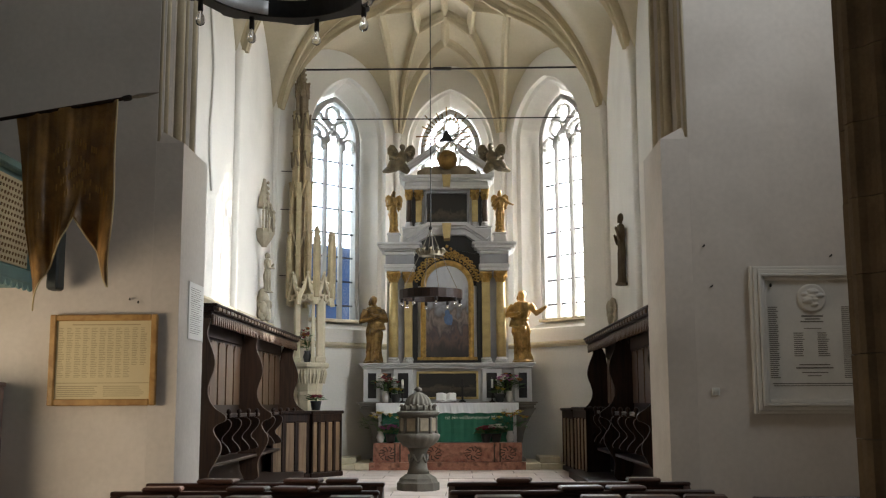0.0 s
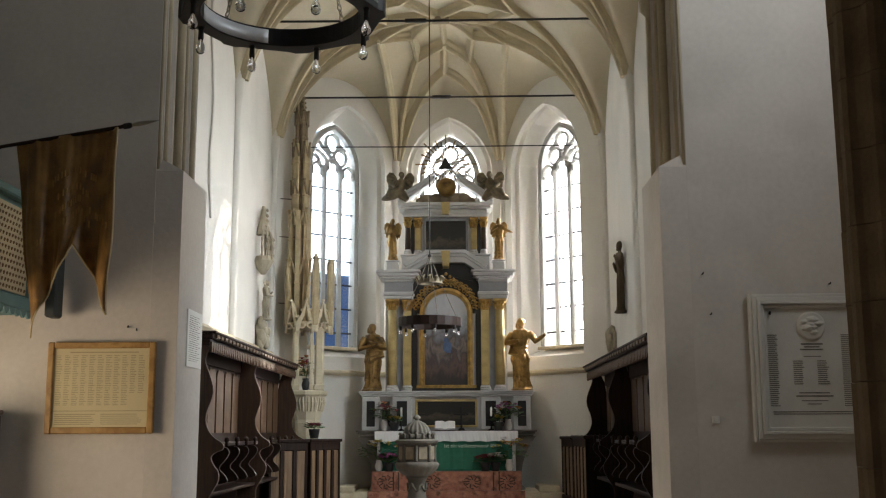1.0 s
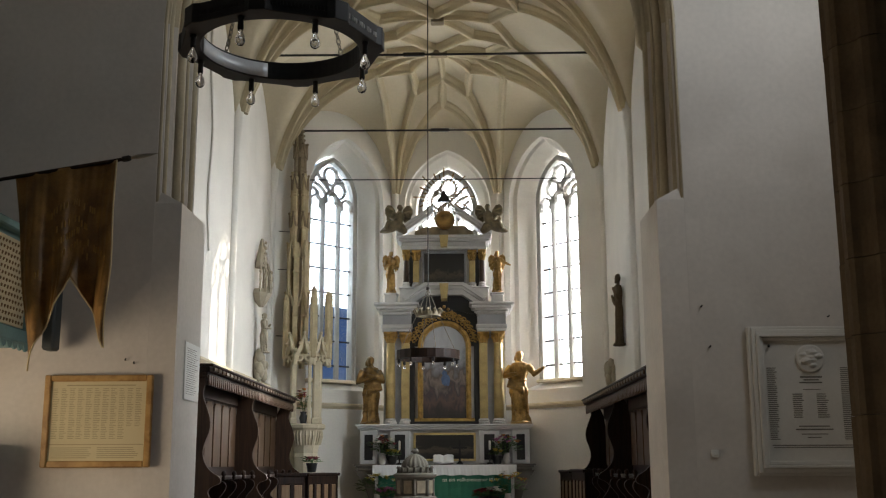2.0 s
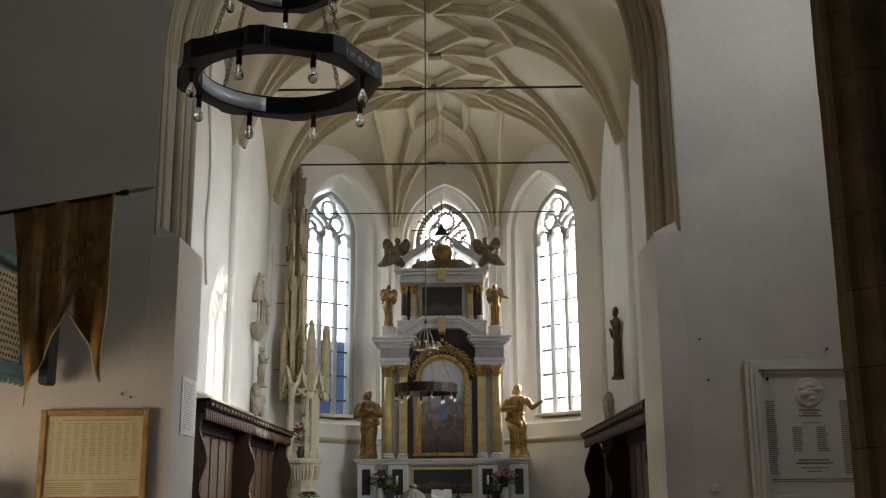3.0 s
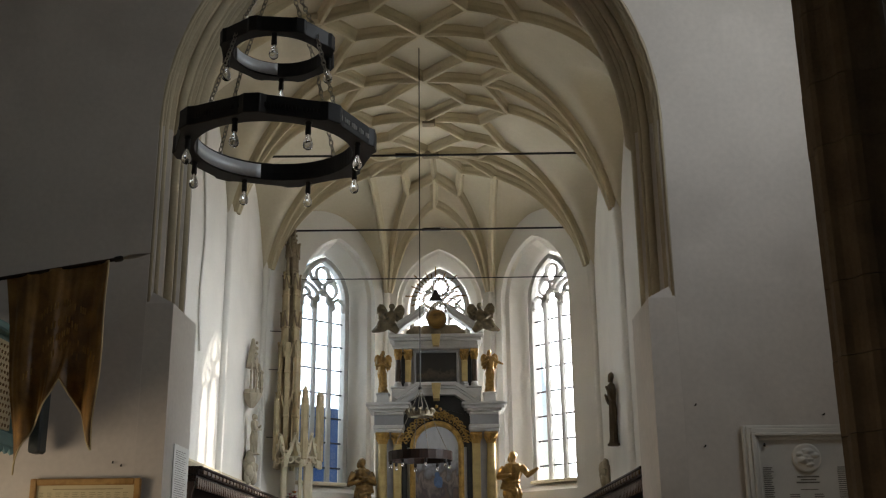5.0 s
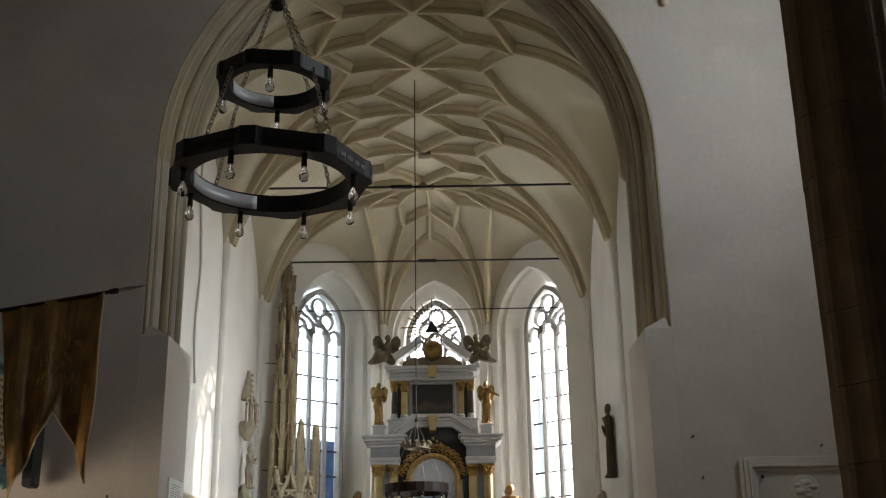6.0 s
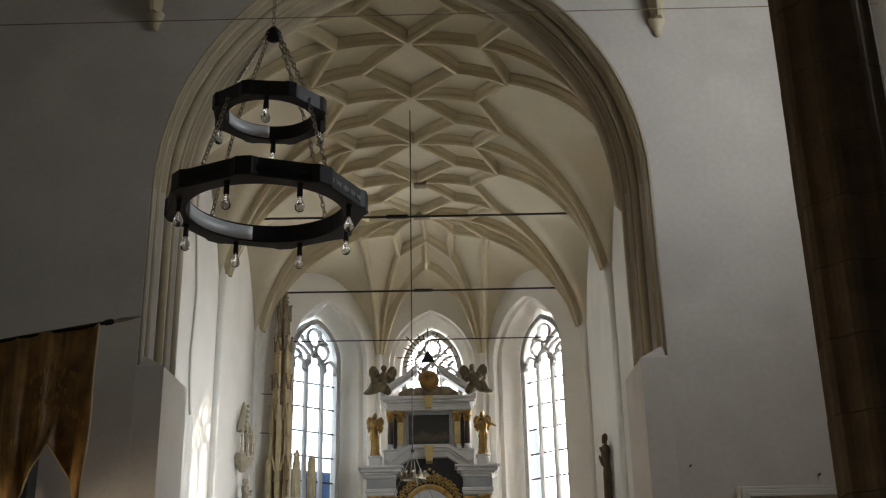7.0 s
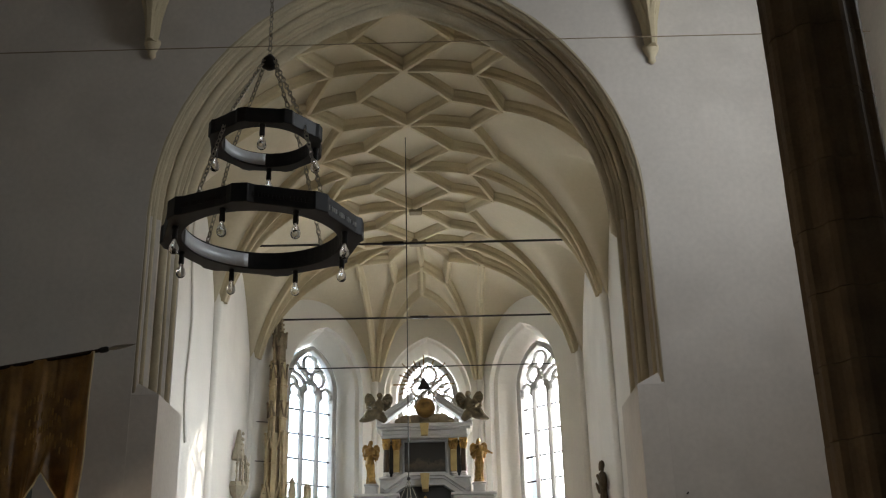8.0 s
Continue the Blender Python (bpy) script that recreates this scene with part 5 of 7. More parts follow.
bouquet("chrysanthemum_pot", (AX + 0.86, TY - 0.36, ZP), 0.17, 0.17, ["white"], "pot", "dark pot of white chrysanthemums on the altar step", 40, M_POT)
bouquet("chrysanthemum_pot", (AX + 0.68, TY - 0.36, ZP), 0.16, 0.14, ["red"], "pot", "dark pot of red flowers on the altar step", 30, M_POT)


def candlestick(x):
    root = thing("candlestick", (x, TY - 0.16, ZT), "dark iron candlestick with a white candle", "candlestick", "altar candlesticks")
    bm = bmesh.new()
    lathe(bm, [(0.06, 0), (0.055, 0.02), (0.015, 0.035), (0.012, 0.10), (0.022, 0.12), (0.012, 0.14), (0.012, 0.22), (0.04, 0.24), (0.04, 0.25)], 12)
    part("stick", bm, M_IRON, root, smooth=True)
    bm = bmesh.new()
    lathe(bm, [(0.02, 0.25), (0.02, 0.40), (0.012, 0.41)], 10)
    tube(bm, [(0, 0, 0.41), (0.003, 0, 0.425)], 0.002, 4)
    part("candle", bm, M_CLOTH, root, "white wax candle", smooth=True)


for x in (AX - 0.80, AX + 0.80):
    candlestick(x)
r_ = thing("altar_cross", (AX + 0.27, TY - 0.14, ZT), "small black standing cross on the altar table", "cross")
part("foot", boxes((-0.06, 0.06, -0.04, 0.04, 0, 0.03), (-0.04, 0.04, -0.03, 0.03, 0.03, 0.05), bev=0.005), M_BLACKPAINT, r_)
part("upright", boxes((-0.018, 0.018, -0.012, 0.012, 0.05, 0.42), bev=0.004), M_BLACKPAINT, r_)
part("crossbar", boxes((-0.13, 0.13, -0.014, 0.014, 0.27, 0.305), bev=0.004), M_BLACKPAINT, r_)
b_ = thing("open_book", (AX - 0.02, TY - 0.18, ZT), "open white book on a low stand", "book")
bm = bmesh.new()
for s in (-1, 1):
    prism(bm, [(0, 0.03), (s * 0.06, 0.055), (s * 0.16, 0.05), (s * 0.18, 0.035), (s * 0.18, 0.025), (0, 0.01)], -0.12, 0.12, "y")
bmesh.ops.rotate(bm, verts=bm.verts, cent=(0, 0.0, 0), matrix=Matrix.Rotation(radians(32), 3, "X"))
bmesh.ops.translate(bm, vec=(0, 0, 0.065), verts=bm.verts)
part("page_block", bm, M_CLOTH, b_)
part("stand", prism(bmesh.new(), [(-0.12, 0.0), (0.14, 0.0), (0.14, 0.13)], -0.17, 0.17, "x"), M_DARKWOOD, b_)


# ---------------------------------------------------------------- the font
F = thing("baptismal_font", (-0.60, 14.6, 0.0), "grey carved stone font with a lobed lid and tassel knob", "font")
bm = bmesh.new()
lathe(bm, [(0.285, 0.0), (0.285, 0.10), (0.265, 0.115), (0.255, 0.13), (0.245, 0.16), (0.20, 0.19), (0.15, 0.22)], 8)
part("foot", bm, M_FONT, F)
bm = bmesh.new()
lathe(bm, [(0.15, 0.22), (0.125, 0.30), (0.11, 0.42), (0.115, 0.50), (0.15, 0.56)], 24)
for i in range(6):
    a = math.pi / 3 * i
    part("swag", tube(bmesh.new(), [(0.125 * math.cos(a + t), 0.125 * math.sin(a + t), 0.47 - 0.10 * math.sin(t / 1.047 * math.pi)) for t in (0, 0.26, 0.52, 0.78, 1.047)], 0.016, 5), M_FONT, F, smooth=True)
part("stem", bm, M_FONT, F, smooth=True)
bm = bmesh.new()
lathe(bm, [(0.14, 0.56), (0.20, 0.59), (0.27, 0.66), (0.29, 0.72), (0.265, 0.75)], 48, flute=0.035, k=16)
part("bowl", bm, M_FONT, F, "gadrooned bowl", smooth=True)
bm = bmesh.new()
lathe(bm, [(0.235, 0.75), (0.235, 0.96), (0.26, 0.98)], 8)
part("drum", bm, M_FONT, F)
for i in range(8):
    a = math.pi / 4 * (i + 0.5)
    bm = boxes((-0.06, 0.06, -0.012, 0.012, 0.78, 0.95), bev=0.006)
    part("drum_panel", bm, M_OLDSTONE, F, "darker carved relief panel", m=pose(0.222 * math.cos(a), 0.222 * math.sin(a), 0, 0, 0, math.degrees(a) + 90))
    a = math.pi / 4 * i
    bm = bmesh.new()
    lathe(bm, [(0.026, 0.75), (0.019, 0.80), (0.019, 0.92), (0.027, 0.97)], 8, 0.24 * math.cos(a), 0.24 * math.sin(a))
    part("colonnette", bm, M_FONT, F, smooth=True)
bm = bmesh.new()
lathe(bm, [(0.255, 0.975), (0.285, 1.0), (0.29, 1.03), (0.25, 1.045), (0.235, 1.05)], 24)
part("brim", bm, M_FONT, F)
bm = bmesh.new()
lathe(bm, [(0.225, 1.05), (0.22, 1.075), (0.185, 1.10), (0.175, 1.12)], 48, flute=0.06, k=16)
for i in range(16):
    a = 2 * math.pi * i / 16
    tube(bm, [(0.225 * math.cos(a), 0.225 * math.sin(a), 1.05), (0.22 * math.cos(a), 0.22 * math.sin(a), 1.11), (0.245 * math.cos(a), 0.245 * math.sin(a), 1.125)], 0.018, 5)
part("leaf_crown", bm, M_FONT, F, smooth=True)
bm = bmesh.new()
lathe(bm, [(0.17, 1.11), (0.175, 1.14), (0.155, 1.20), (0.11, 1.255), (0.05, 1.29), (0.025, 1.30)], 64, flute=0.06, k=16)
part("lid", bm, M_FONT, F, "lobed stone-grey lid", smooth=True)
bm = bmesh.new()
lathe(bm, [(0.025, 1.295), (0.022, 1.31), (0.05, 1.325), (0.04, 1.35), (0.01, 1.375)], 12, flute=0.12, k=6)
part("knob", bm, M_FONT, F, smooth=True)


# ---------------------------------------------------------------- choir stalls
def stall(name, xb, xf, y0, y1, h, stations, label, wing_wood):
    """A canopied stall whose panelled back stands at x = xb, its cornice front at x = xf; stations: y of the wings."""
    s = 1 if xf > xb else -1
    root = thing(name, (xb, y0, 0), label, "choir stall", "choir stalls")
    L, D = y1 - y0, abs(xf - xb)

    def bx(a0, a1, b0, b1, c0, c1, bev=0.006):
        u0, u1 = sorted((s * a0, s * a1))
        return boxes((u0, u1, b0, b1, c0, c1), bev=bev)
    part("platform", bx(-0.28, D + 0.30, 0, L, 0.0, 0.12), M_DARKWOOD, root)
    part("back", bx(-0.05, 0.0, 0, L, 0.12, h - 0.14), M_DARKWOOD, root)
    part("canopy", bx(-0.28, D - 0.06, 0, L, h - 0.16, h - 0.06), M_DARKWOOD, root)
    bm = bmesh.new()
    for o, a, b in ((0.0, h - 0.13, h - 0.09), (0.03, h - 0.09, h - 0.03), (0.07, h - 0.03, h)):
        u0, u1 = sorted((-s * 0.28, s * (D - 0.05 + o)))
        box(bm, u0, u1, -0.02 - o * 0.5, L + 0.02 + o * 0.5, a, b, bev=0.008)
    part("cornice", bm, M_DARKWOOD, root)
    # scallops hanging under the cornice, blocks along its band
    n = int(L / 0.105)
    for i in range(n):
        yc = L * (i + 0.5) / n
        u = s * (D - 0.035)
        pts = [(yc - 0.046, h - 0.12), (yc + 0.046, h - 0.12), (yc + 0.042, h - 0.17), (yc + 0.015, h - 0.235), (yc - 0.015, h - 0.235), (yc - 0.042, h - 0.17)]
        part("scallop", prism(bmesh.new(), pts, min(u, u - s * 0.02), max(u, u - s * 0.02), "x"), M_STALLPANEL, root)
    for i in range(int(L / 0.21)):
        yc = 0.10 + i * 0.21
        u = s * (D + 0.0)
        part("cornice_block", boxes((min(u, u + s * 0.022), max(u, u + s * 0.022), yc - 0.075, yc + 0.075, h - 0.082, h - 0.038), bev=0.006), M_STALLPANEL, root)
    # wavy wings between the bays
    wave = [(-0.02, 0.12), (0.30, 0.12), (0.27, 0.30), (0.28, 0.40), (0.35, 0.52), (0.41, 0.62), (0.41, 0.72), (0.34, 0.80), (0.31, 0.88), (0.36, 0.93), (0.46, 0.96), (0.45, 1.03), (0.34, 1.09), (0.27, 1.18), (0.24, 1.30), (0.27, 1.42), (0.32, 1.54), (0.32, 1.66), (0.27, 1.80), (0.22, 1.92), (0.23, 2.00), (0.28, h - 0.14), (-0.02, h - 0.14)]
    for yw in stations:
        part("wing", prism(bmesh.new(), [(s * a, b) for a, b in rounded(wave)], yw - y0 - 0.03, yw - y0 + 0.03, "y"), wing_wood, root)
    for ya, yb in zip(stations, stations[1:]):
        a, b = ya - y0, yb - y0
        m = 6
        for j in range(m):
            y_0 = a + 0.06 + (b - a - 0.12) * j / m
            y_1 = a + 0.06 + (b - a - 0.12) * (j + 1) / m
            arch = [(y_0 + 0.035, 1.14), (y_1 - 0.035, 1.14)] + [((y_0 + y_1) / 2 - x, z) for x, z in pointed((y_1 - y_0) / 2 - 0.035, h - 0.46, 0.10, 4)]
            part("back_panel", prism(bmesh.new(), arch, min(0.0, s * 0.022), max(0.0, s * 0.022), "x"), M_STALLPANEL, root)
        part("top_rail", bx(0.0, 0.035, a + 0.03, b - 0.03, h - 0.32, h - 0.15), M_DARKWOOD, root)
        part("seat", bx(0.0, 0.27, a + 0.04, b - 0.04, 0.44, 0.48), M_DARKWOOD, root)
        ns = max(1, round((b - a) / 0.62))
        for j in range(1, ns):
            yc = a + (b - a) * j / ns
            pr = [(0.0, 0.56), (0.40, 0.56), (0.36, 0.66), (0.26, 0.74), (0.38, 0.86), (0.40, 0.94), (0.34, 0.99), (0.0, 0.99)]
            part("armrest", prism(bmesh.new(), [(s * p_, q_) for p_, q_ in rounded(pr)], yc - 0.024, yc + 0.024, "y"), M_DARKWOOD, root)
            bm = bmesh.new()
            lathe(bm, [(0.014, 0.99), (0.024, 1.01), (0.016, 1.03), (0.030, 1.05), (0.026, 1.08), (0.006, 1.095)], 10, s * 0.36, yc)
            part("knob", bm, M_DARKWOOD, root, smooth=True)
        part("arm_rail", bx(0.0, 0.30, a + 0.03, b - 0.03, 0.99, 1.03), M_DARKWOOD, root)
    return root


# north wings take the lit copy of the oak, south wings the plain one
stall("choir_stall", -3.08, -2.75, 11.92, 18.1, 2.27, (11.97, 14.85, 18.05), "dark carved oak choir stall with scalloped canopy on the sunlit wall", M_WING_LIT)
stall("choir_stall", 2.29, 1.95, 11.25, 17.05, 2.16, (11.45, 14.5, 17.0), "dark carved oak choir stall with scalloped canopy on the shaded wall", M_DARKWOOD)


def desk(p, q, h, panels, label, back=0.45):
    """A panelled desk whose face runs from p to q, its body behind (left of the direction)."""
    L = math.hypot(q[0] - p[0], q[1] - p[1])
    root = thing("choir_desk", (p[0], p[1], 0), label, "desk", "choir desks", rz=math.degrees(math.atan2(q[1] - p[1], q[0] - p[0])))
    part("body", boxes((0.02, L - 0.02, 0.03, 0.08, 0.06, h - 0.06)), M_DARKWOOD, root)
    part("top", boxes((-0.02, L + 0.02, -0.03, back, h - 0.05, h), bev=0.012), M_DARKWOOD, root)
    part("plinth", boxes((-0.015, L + 0.015, -0.02, 0.1, 0, 0.08), bev=0.01), M_DARKWOOD, root)
    part("end_board", boxes((0.0, 0.04, 0.0, back - 0.05, 0.05, h - 0.05), bev=0.005), M_DARKWOOD, root)
    part("end_board", boxes((L - 0.04, L, 0.0, back - 0.05, 0.05, h - 0.05), bev=0.005), M_DARKWOOD, root)
    part("rail", boxes((0.0, L, 0.0, 0.03, h - 0.17, h - 0.05), bev=0.006), M_DARKWOOD, root)
    for i in range(panels + 1):
        x = L * i / panels
        part("stile", boxes((max(0, x - 0.03), min(L, x + 0.03), 0.0, 0.03, 0.08, h - 0.17), bev=0.005), M_DARKWOOD, root)
    for i in range(panels):
        a, b = L * i / panels + 0.035, L * (i + 1) / panels - 0.035
        part("panel", boxes((a, b, 0.014, 0.034, 0.09, h - 0.18), bev=0.008), M_PANELWOOD, root)
    return root


desk((-2.93, 16.55), (-2.38, 16.80), 1.04, 3, "brown panelled oak desk before the choir stall", 0.5)
desk((-2.36, 16.95), (-1.95, 17.50), 1.04, 4, "brown panelled oak desk with a sunlit end", 0.4)
desk((1.74, 19.0), (1.80, 17.75), 1.06, 3, "dark panelled oak desk beside the shaded stall", 0.4)
desk((1.80, 17.70), (1.86, 16.35), 1.08, 4, "long dark panelled oak desk beside the shaded stall", 0.4)


# ---------------------------------------------------------------- sacrament house
def tabernacle():
    root = thing("sacrament_house", (-2.68, 18.85, 0), "tall cream stone sacrament house with openwork canopy and spire", "sacrament house")
    bm = bmesh.new()
    lathe(bm, [(0.24, 0), (0.24, 0.14), (0.18, 0.24), (0.17, 0.85), (0.20, 1.10), (0.22, 1.30), (0.21, 1.36), (0.24, 1.50), (0.28, 1.66), (0.29, 1.76)], 8)
    part("stem", bm, M_STONE, root)
    bm = bmesh.new()
    for i in range(8):
        a = math.pi / 4 * (i + 0.5)
        for k in (-1, 0, 1):
            c = (0.25 * math.cos(a + k * 0.22), 0.25 * math.sin(a + k * 0.22))
            tube(bm, [(c[0], c[1], 1.50), (c[0] * 1.16, c[1] * 1.16, 1.66), (c[0] * 1.10, c[1] * 1.10, 1.74)], 0.018, 5)
    part("corbel_tracery", bm, M_STONE, root)
    part("corbel_slab", lathe(bmesh.new(), [(0.31, 1.76), (0.34, 1.79), (0.34, 1.84), (0.31, 1.86)], 8), M_STONE, root)
    for px_, py_, k in ((0.20, -0.14, 0.075), (-0.20, -0.16, 0.05), (-0.25, 0.10, 0.055), (0.20, 0.12, 0.05), (0.08, -0.22, 0.03)):
        bm = bmesh.new()
        box(bm, -k, k, -k, k, 1.86, 2.98, bev=k * 0.35)
        box(bm, -k * 1.2, k * 1.2, -k * 1.2, k * 1.2, 1.86, 1.96, bev=0.01)
        part("shaft", bm, M_STONE, root, m=pose(px_, py_, 0, 0, 0, 12))
    # canopy of ogee gables and crockets
    for i in range(8):
        a = math.pi / 4 * i
        bm = bmesh.new()
        sweep(bm, [(x, 0, z) for x, z in [(-0.15, 2.62), (-0.13, 2.78), (-0.06, 2.92), (0.0, 3.14), (0.06, 2.92), (0.13, 2.78), (0.15, 2.62)]], [(-0.03, -0.03), (0.03, -0.03), (0.03, 0.03), (-0.03, 0.03)], up=(0, 1, 0))
        for x, z in ((-0.11, 2.86), (-0.06, 2.98), (0.06, 2.98), (0.11, 2.86), (0, 3.16)):
            ball(bm, (x * 1.25, -0.02, z + 0.02), 0.032, 6)
        for x in (-0.07, 0.07):
            sweep(bm, [(x + 0.05 * math.cos(t), 0, 2.74 + 0.05 * math.sin(t)) for t in [k * 0.785 for k in range(8)]], [(-0.014, -0.02), (0.014, -0.02), (0.014, 0.02), (-0.014, 0.02)], up=(0, 1, 0), closed=True)
        part("canopy_gable", bm, M_STONE, root, m=pose(0.37 * math.cos(a), 0.37 * math.sin(a), 0.24, 0, 0, math.degrees(a) + 90))
    part("canopy_ceiling", lathe(bmesh.new(), [(0.34, 2.96), (0.34, 3.05)], 8), M_STONE, root)
    for i, hh in ((0, 4.12), (2, 4.05), (4, 4.02), (6, 4.15), (7, 4.08)):
        a = math.pi / 4 * i + 0.39
        bm = bmesh.new()
        box(bm, -0.046, 0.046, -0.046, 0.046, 2.98, hh, bev=0.015)
        lathe(bm, [(0.05, hh), (0.055, hh + 0.02), (0.012, hh + 0.10)], 8)
        box(bm, -0.03, 0.03, -0.065, 0.065, 3.1, hh - 0.1, bev=0.01)
        part("pinnacle", bm, M_TOWER, root, m=pose(0.40 * math.cos(a), 0.40 * math.sin(a), 0, 0, 0, math.degrees(a)))
    # slender openwork tower of clustered shafts
    TX = -0.20
    for n, r, z0, z1, k, mt in ((6, 0.165, 3.04, 5.0, 0.034, M_TOWER), (5, 0.13, 4.8, 6.3, 0.030, M_TOWER), (4, 0.085, 6.1, 6.95, 0.026, M_OLDSTONE)):
        for i in range(n):
            a = 2 * math.pi * i / n + 0.5
            bm = bmesh.new()
            box(bm, -k, k, -k * 1.3, k * 1.3, z0, z1 + 0.06 * (i % 3), bev=0.010)
            for zz in (z0 + (z1 - z0) * 0.35, z0 + (z1 - z0) * 0.75):
                box(bm, -k * 1.35, k * 1.35, -k * 1.6, k * 1.6, zz, zz + 0.05, bev=0.012)
            part("tower_shaft", bm, mt, root, m=pose(r * math.cos(a) + TX, r * math.sin(a), 0, 0, 0, math.degrees(a)))
    for z0, z1, r in ((3.0, 5.0, 0.075), (5.0, 6.8, 0.05)):
        part("tower_core", lathe(bmesh.new(), [(r, z0), (r * 0.85, z1)], 8, TX, 0.0), M_OLDSTONE, root, "dark inner core of the tower")
    for z, r in ((4.05, 0.19), (4.95, 0.18), (5.5, 0.16), (6.2, 0.14), (6.8, 0.11)):
        bm = bmesh.new()
        for i in range(6):
            a = math.pi / 3 * i
            c, s = math.cos(a), math.sin(a)
            sweep(bm, [(r * c - 0.06 * s, r * s + 0.06 * c, z - 0.14), (r * 1.05 * c - 0.03 * s, r * 1.05 * s + 0.03 * c, z), (r * 1.1 * c, r * 1.1 * s, z + 0.12), (r * 1.05 * c + 0.03 * s, r * 1.05 * s - 0.03 * c, z), (r * c + 0.06 * s, r * s - 0.06 * c, z - 0.14)], [(-0.016, -0.016), (0.016, -0.016), (0.016, 0.016), (-0.016, 0.016)])
            ball(bm, (r * 1.12 * c, r * 1.12 * s, z + 0.13), 0.028, 6)
        part("tower_gable", bm, M_OLDSTONE if z > 5 else M_TOWER, root, m=pose(TX, 0, 0))
    bm = bmesh.new()
    lathe(bm, [(0.08, 6.8), (0.045, 7.15), (0.015, 7.55)], 8, TX, 0)
    for i in range(8):
        for s in (0, 1, 2, 3):
            a = math.pi / 2 * s + 0.4
            r = 0.08 - 0.008 * i
            ball(bm, (TX + r * math.cos(a), r * math.sin(a), 6.85 + 0.085 * i), 0.026, 6)
    part("spire", bm, M_OLDSTONE, root, "brown crocketed spire")
    for z in (3.4, 4.6, 5.3):
        bm = bmesh.new()
        tube(bm, [(-0.3, 0.05, z), (-0.68, 0.02, z + 0.02)], 0.008, 5)
        part("wall_tie", bm, M_IRON, root)
    return root


tabernacle()
bouquet("niche_flowers", (-2.70, 18.66, 1.865), 0.12, 0.42, ["red", "orange"], "vase", "dark vase of dried flowers in the sacrament house", 14, M_POT)
bouquet("stall_flowers", (-2.36, 17.35, 1.045), 0.10, 0.10, ["red"], "pot", "small dark pot with dried stems on the desk", 10, M_POT)


# ---------------------------------------------------------------- carvings on the chancel walls
def wall_carving(name, at, w, h, depth, material, label, seed, rz=90, spread=1.0, n=22):
    """A carved bracket, niche figure or relief that stands out from the wall."""
    rnd = random.Random(seed)
    bm = bmesh.new()
    for i in range(n):
        t = i / (n - 1)
        ww = w * (0.35 + 0.65 * math.sin(math.pi * (0.15 + 0.75 * t))) * spread
        ball(bm, ((rnd.random() - 0.5) * ww, -depth * (0.2 + 0.6 * rnd.random()), h * t), 0.05 + 0.05 * rnd.random() * min(1.0, w * 3), 8, (1.0, 0.8, 1.4))
    box(bm, -w * 0.3, w * 0.3, -0.05, 0.01, 0.0, h * 0.95, bev=0.02)
    ob = part(name, bm, material, smooth=True, m=pose(*at, 0, 0, rz))
    return tagged(ob, label, "wall carving", "wall carvings")


def niche_canopy(at, rz):
    root = thing("canopy_carving", at, "pale stone openwork canopy hung on the chancel wall", "wall carving", "wall carvings", rz=rz)
    root.scale = (0.75, 0.8, 1.0)
    bm = bmesh.new()
    lathe(bm, [(0.05, 0.0), (0.14, 0.10), (0.22, 0.22), (0.17, 0.30)], 8, 0, -0.14)
    part("base", bm, M_CARVING, root)
    bm = bmesh.new()
    for i in range(6):
        a = math.pi + math.pi * i / 5
        c, s = math.cos(a), math.sin(a)
        tube(bm, [(0.19 * c, -0.14 + 0.19 * s, 0.22), (0.2 * c, -0.14 + 0.2 * s, 0.5), (0.12 * c, -0.14 + 0.12 * s, 0.72)], 0.022, 5)
        for z in (0.32, 0.45, 0.58):
            ball(bm, (0.2 * c, -0.14 + 0.2 * s, z), 0.032, 6)
    part("openwork", bm, M_CARVING, root)
    bm = bmesh.new()
    lathe(bm, [(0.15, 0.66), (0.09, 0.9), (0.03, 1.15)], 8, 0, -0.12)
    for i in range(5):
        ball(bm, (0.1 - 0.02 * i, -0.2, 0.72 + 0.09 * i), 0.03, 6)
        ball(bm, (-0.1 + 0.02 * i, -0.2, 0.72 + 0.09 * i), 0.03, 6)
    part("spirelet", bm, M_CARVING, root)


niche_canopy((XA - HW + 0.005, 17.45, 3.72), 90)
ob = part("statue", figure(0.66, arms=[(-1, (-0.17, -0.05, 0.6), (0, -0.16, 0.6)), (1, (0.17, -0.05, 0.62), (0.02, -0.15, 0.7))], seed=31), M_CARVING, smooth=True, m=pose(XA - HW + 0.16, 17.55, 2.98, 0, 0, 90))
tagged(ob, "pale weathered stone figure on a wall bracket", "statue")
wall_carving("wall_bracket", (XA - HW + 0.005, 17.6, 2.58), 0.3, 0.36, 0.22, M_CARVING, "leafy pale stone bracket on the chancel wall", 40, 90, 1.1)
ob = part("statue", figure(1.15, arms=[(-1, (-0.2, -0.05, 0.6), (0.1, -0.16, 0.66)), (1, (0.2, -0.05, 0.62), (0.2, -0.15, 0.76))], seed=33, lean=0.05), M_PIER, smooth=True, m=pose(XA + HW - 0.08, 16.9, 3.0, 0, 0, -90) @ Matrix.Diagonal((0.75, 0.6, 1, 1)))
tagged(ob, "dark carved figure fixed high on the shaded chancel wall", "statue")
wall_carving("wall_relief", (XA + HW - 0.005, 18.2, 2.48), 0.6, 0.34, 0.10, M_CARVING, "low pale carved relief above the stall", 44, -90, 1.2, 14)

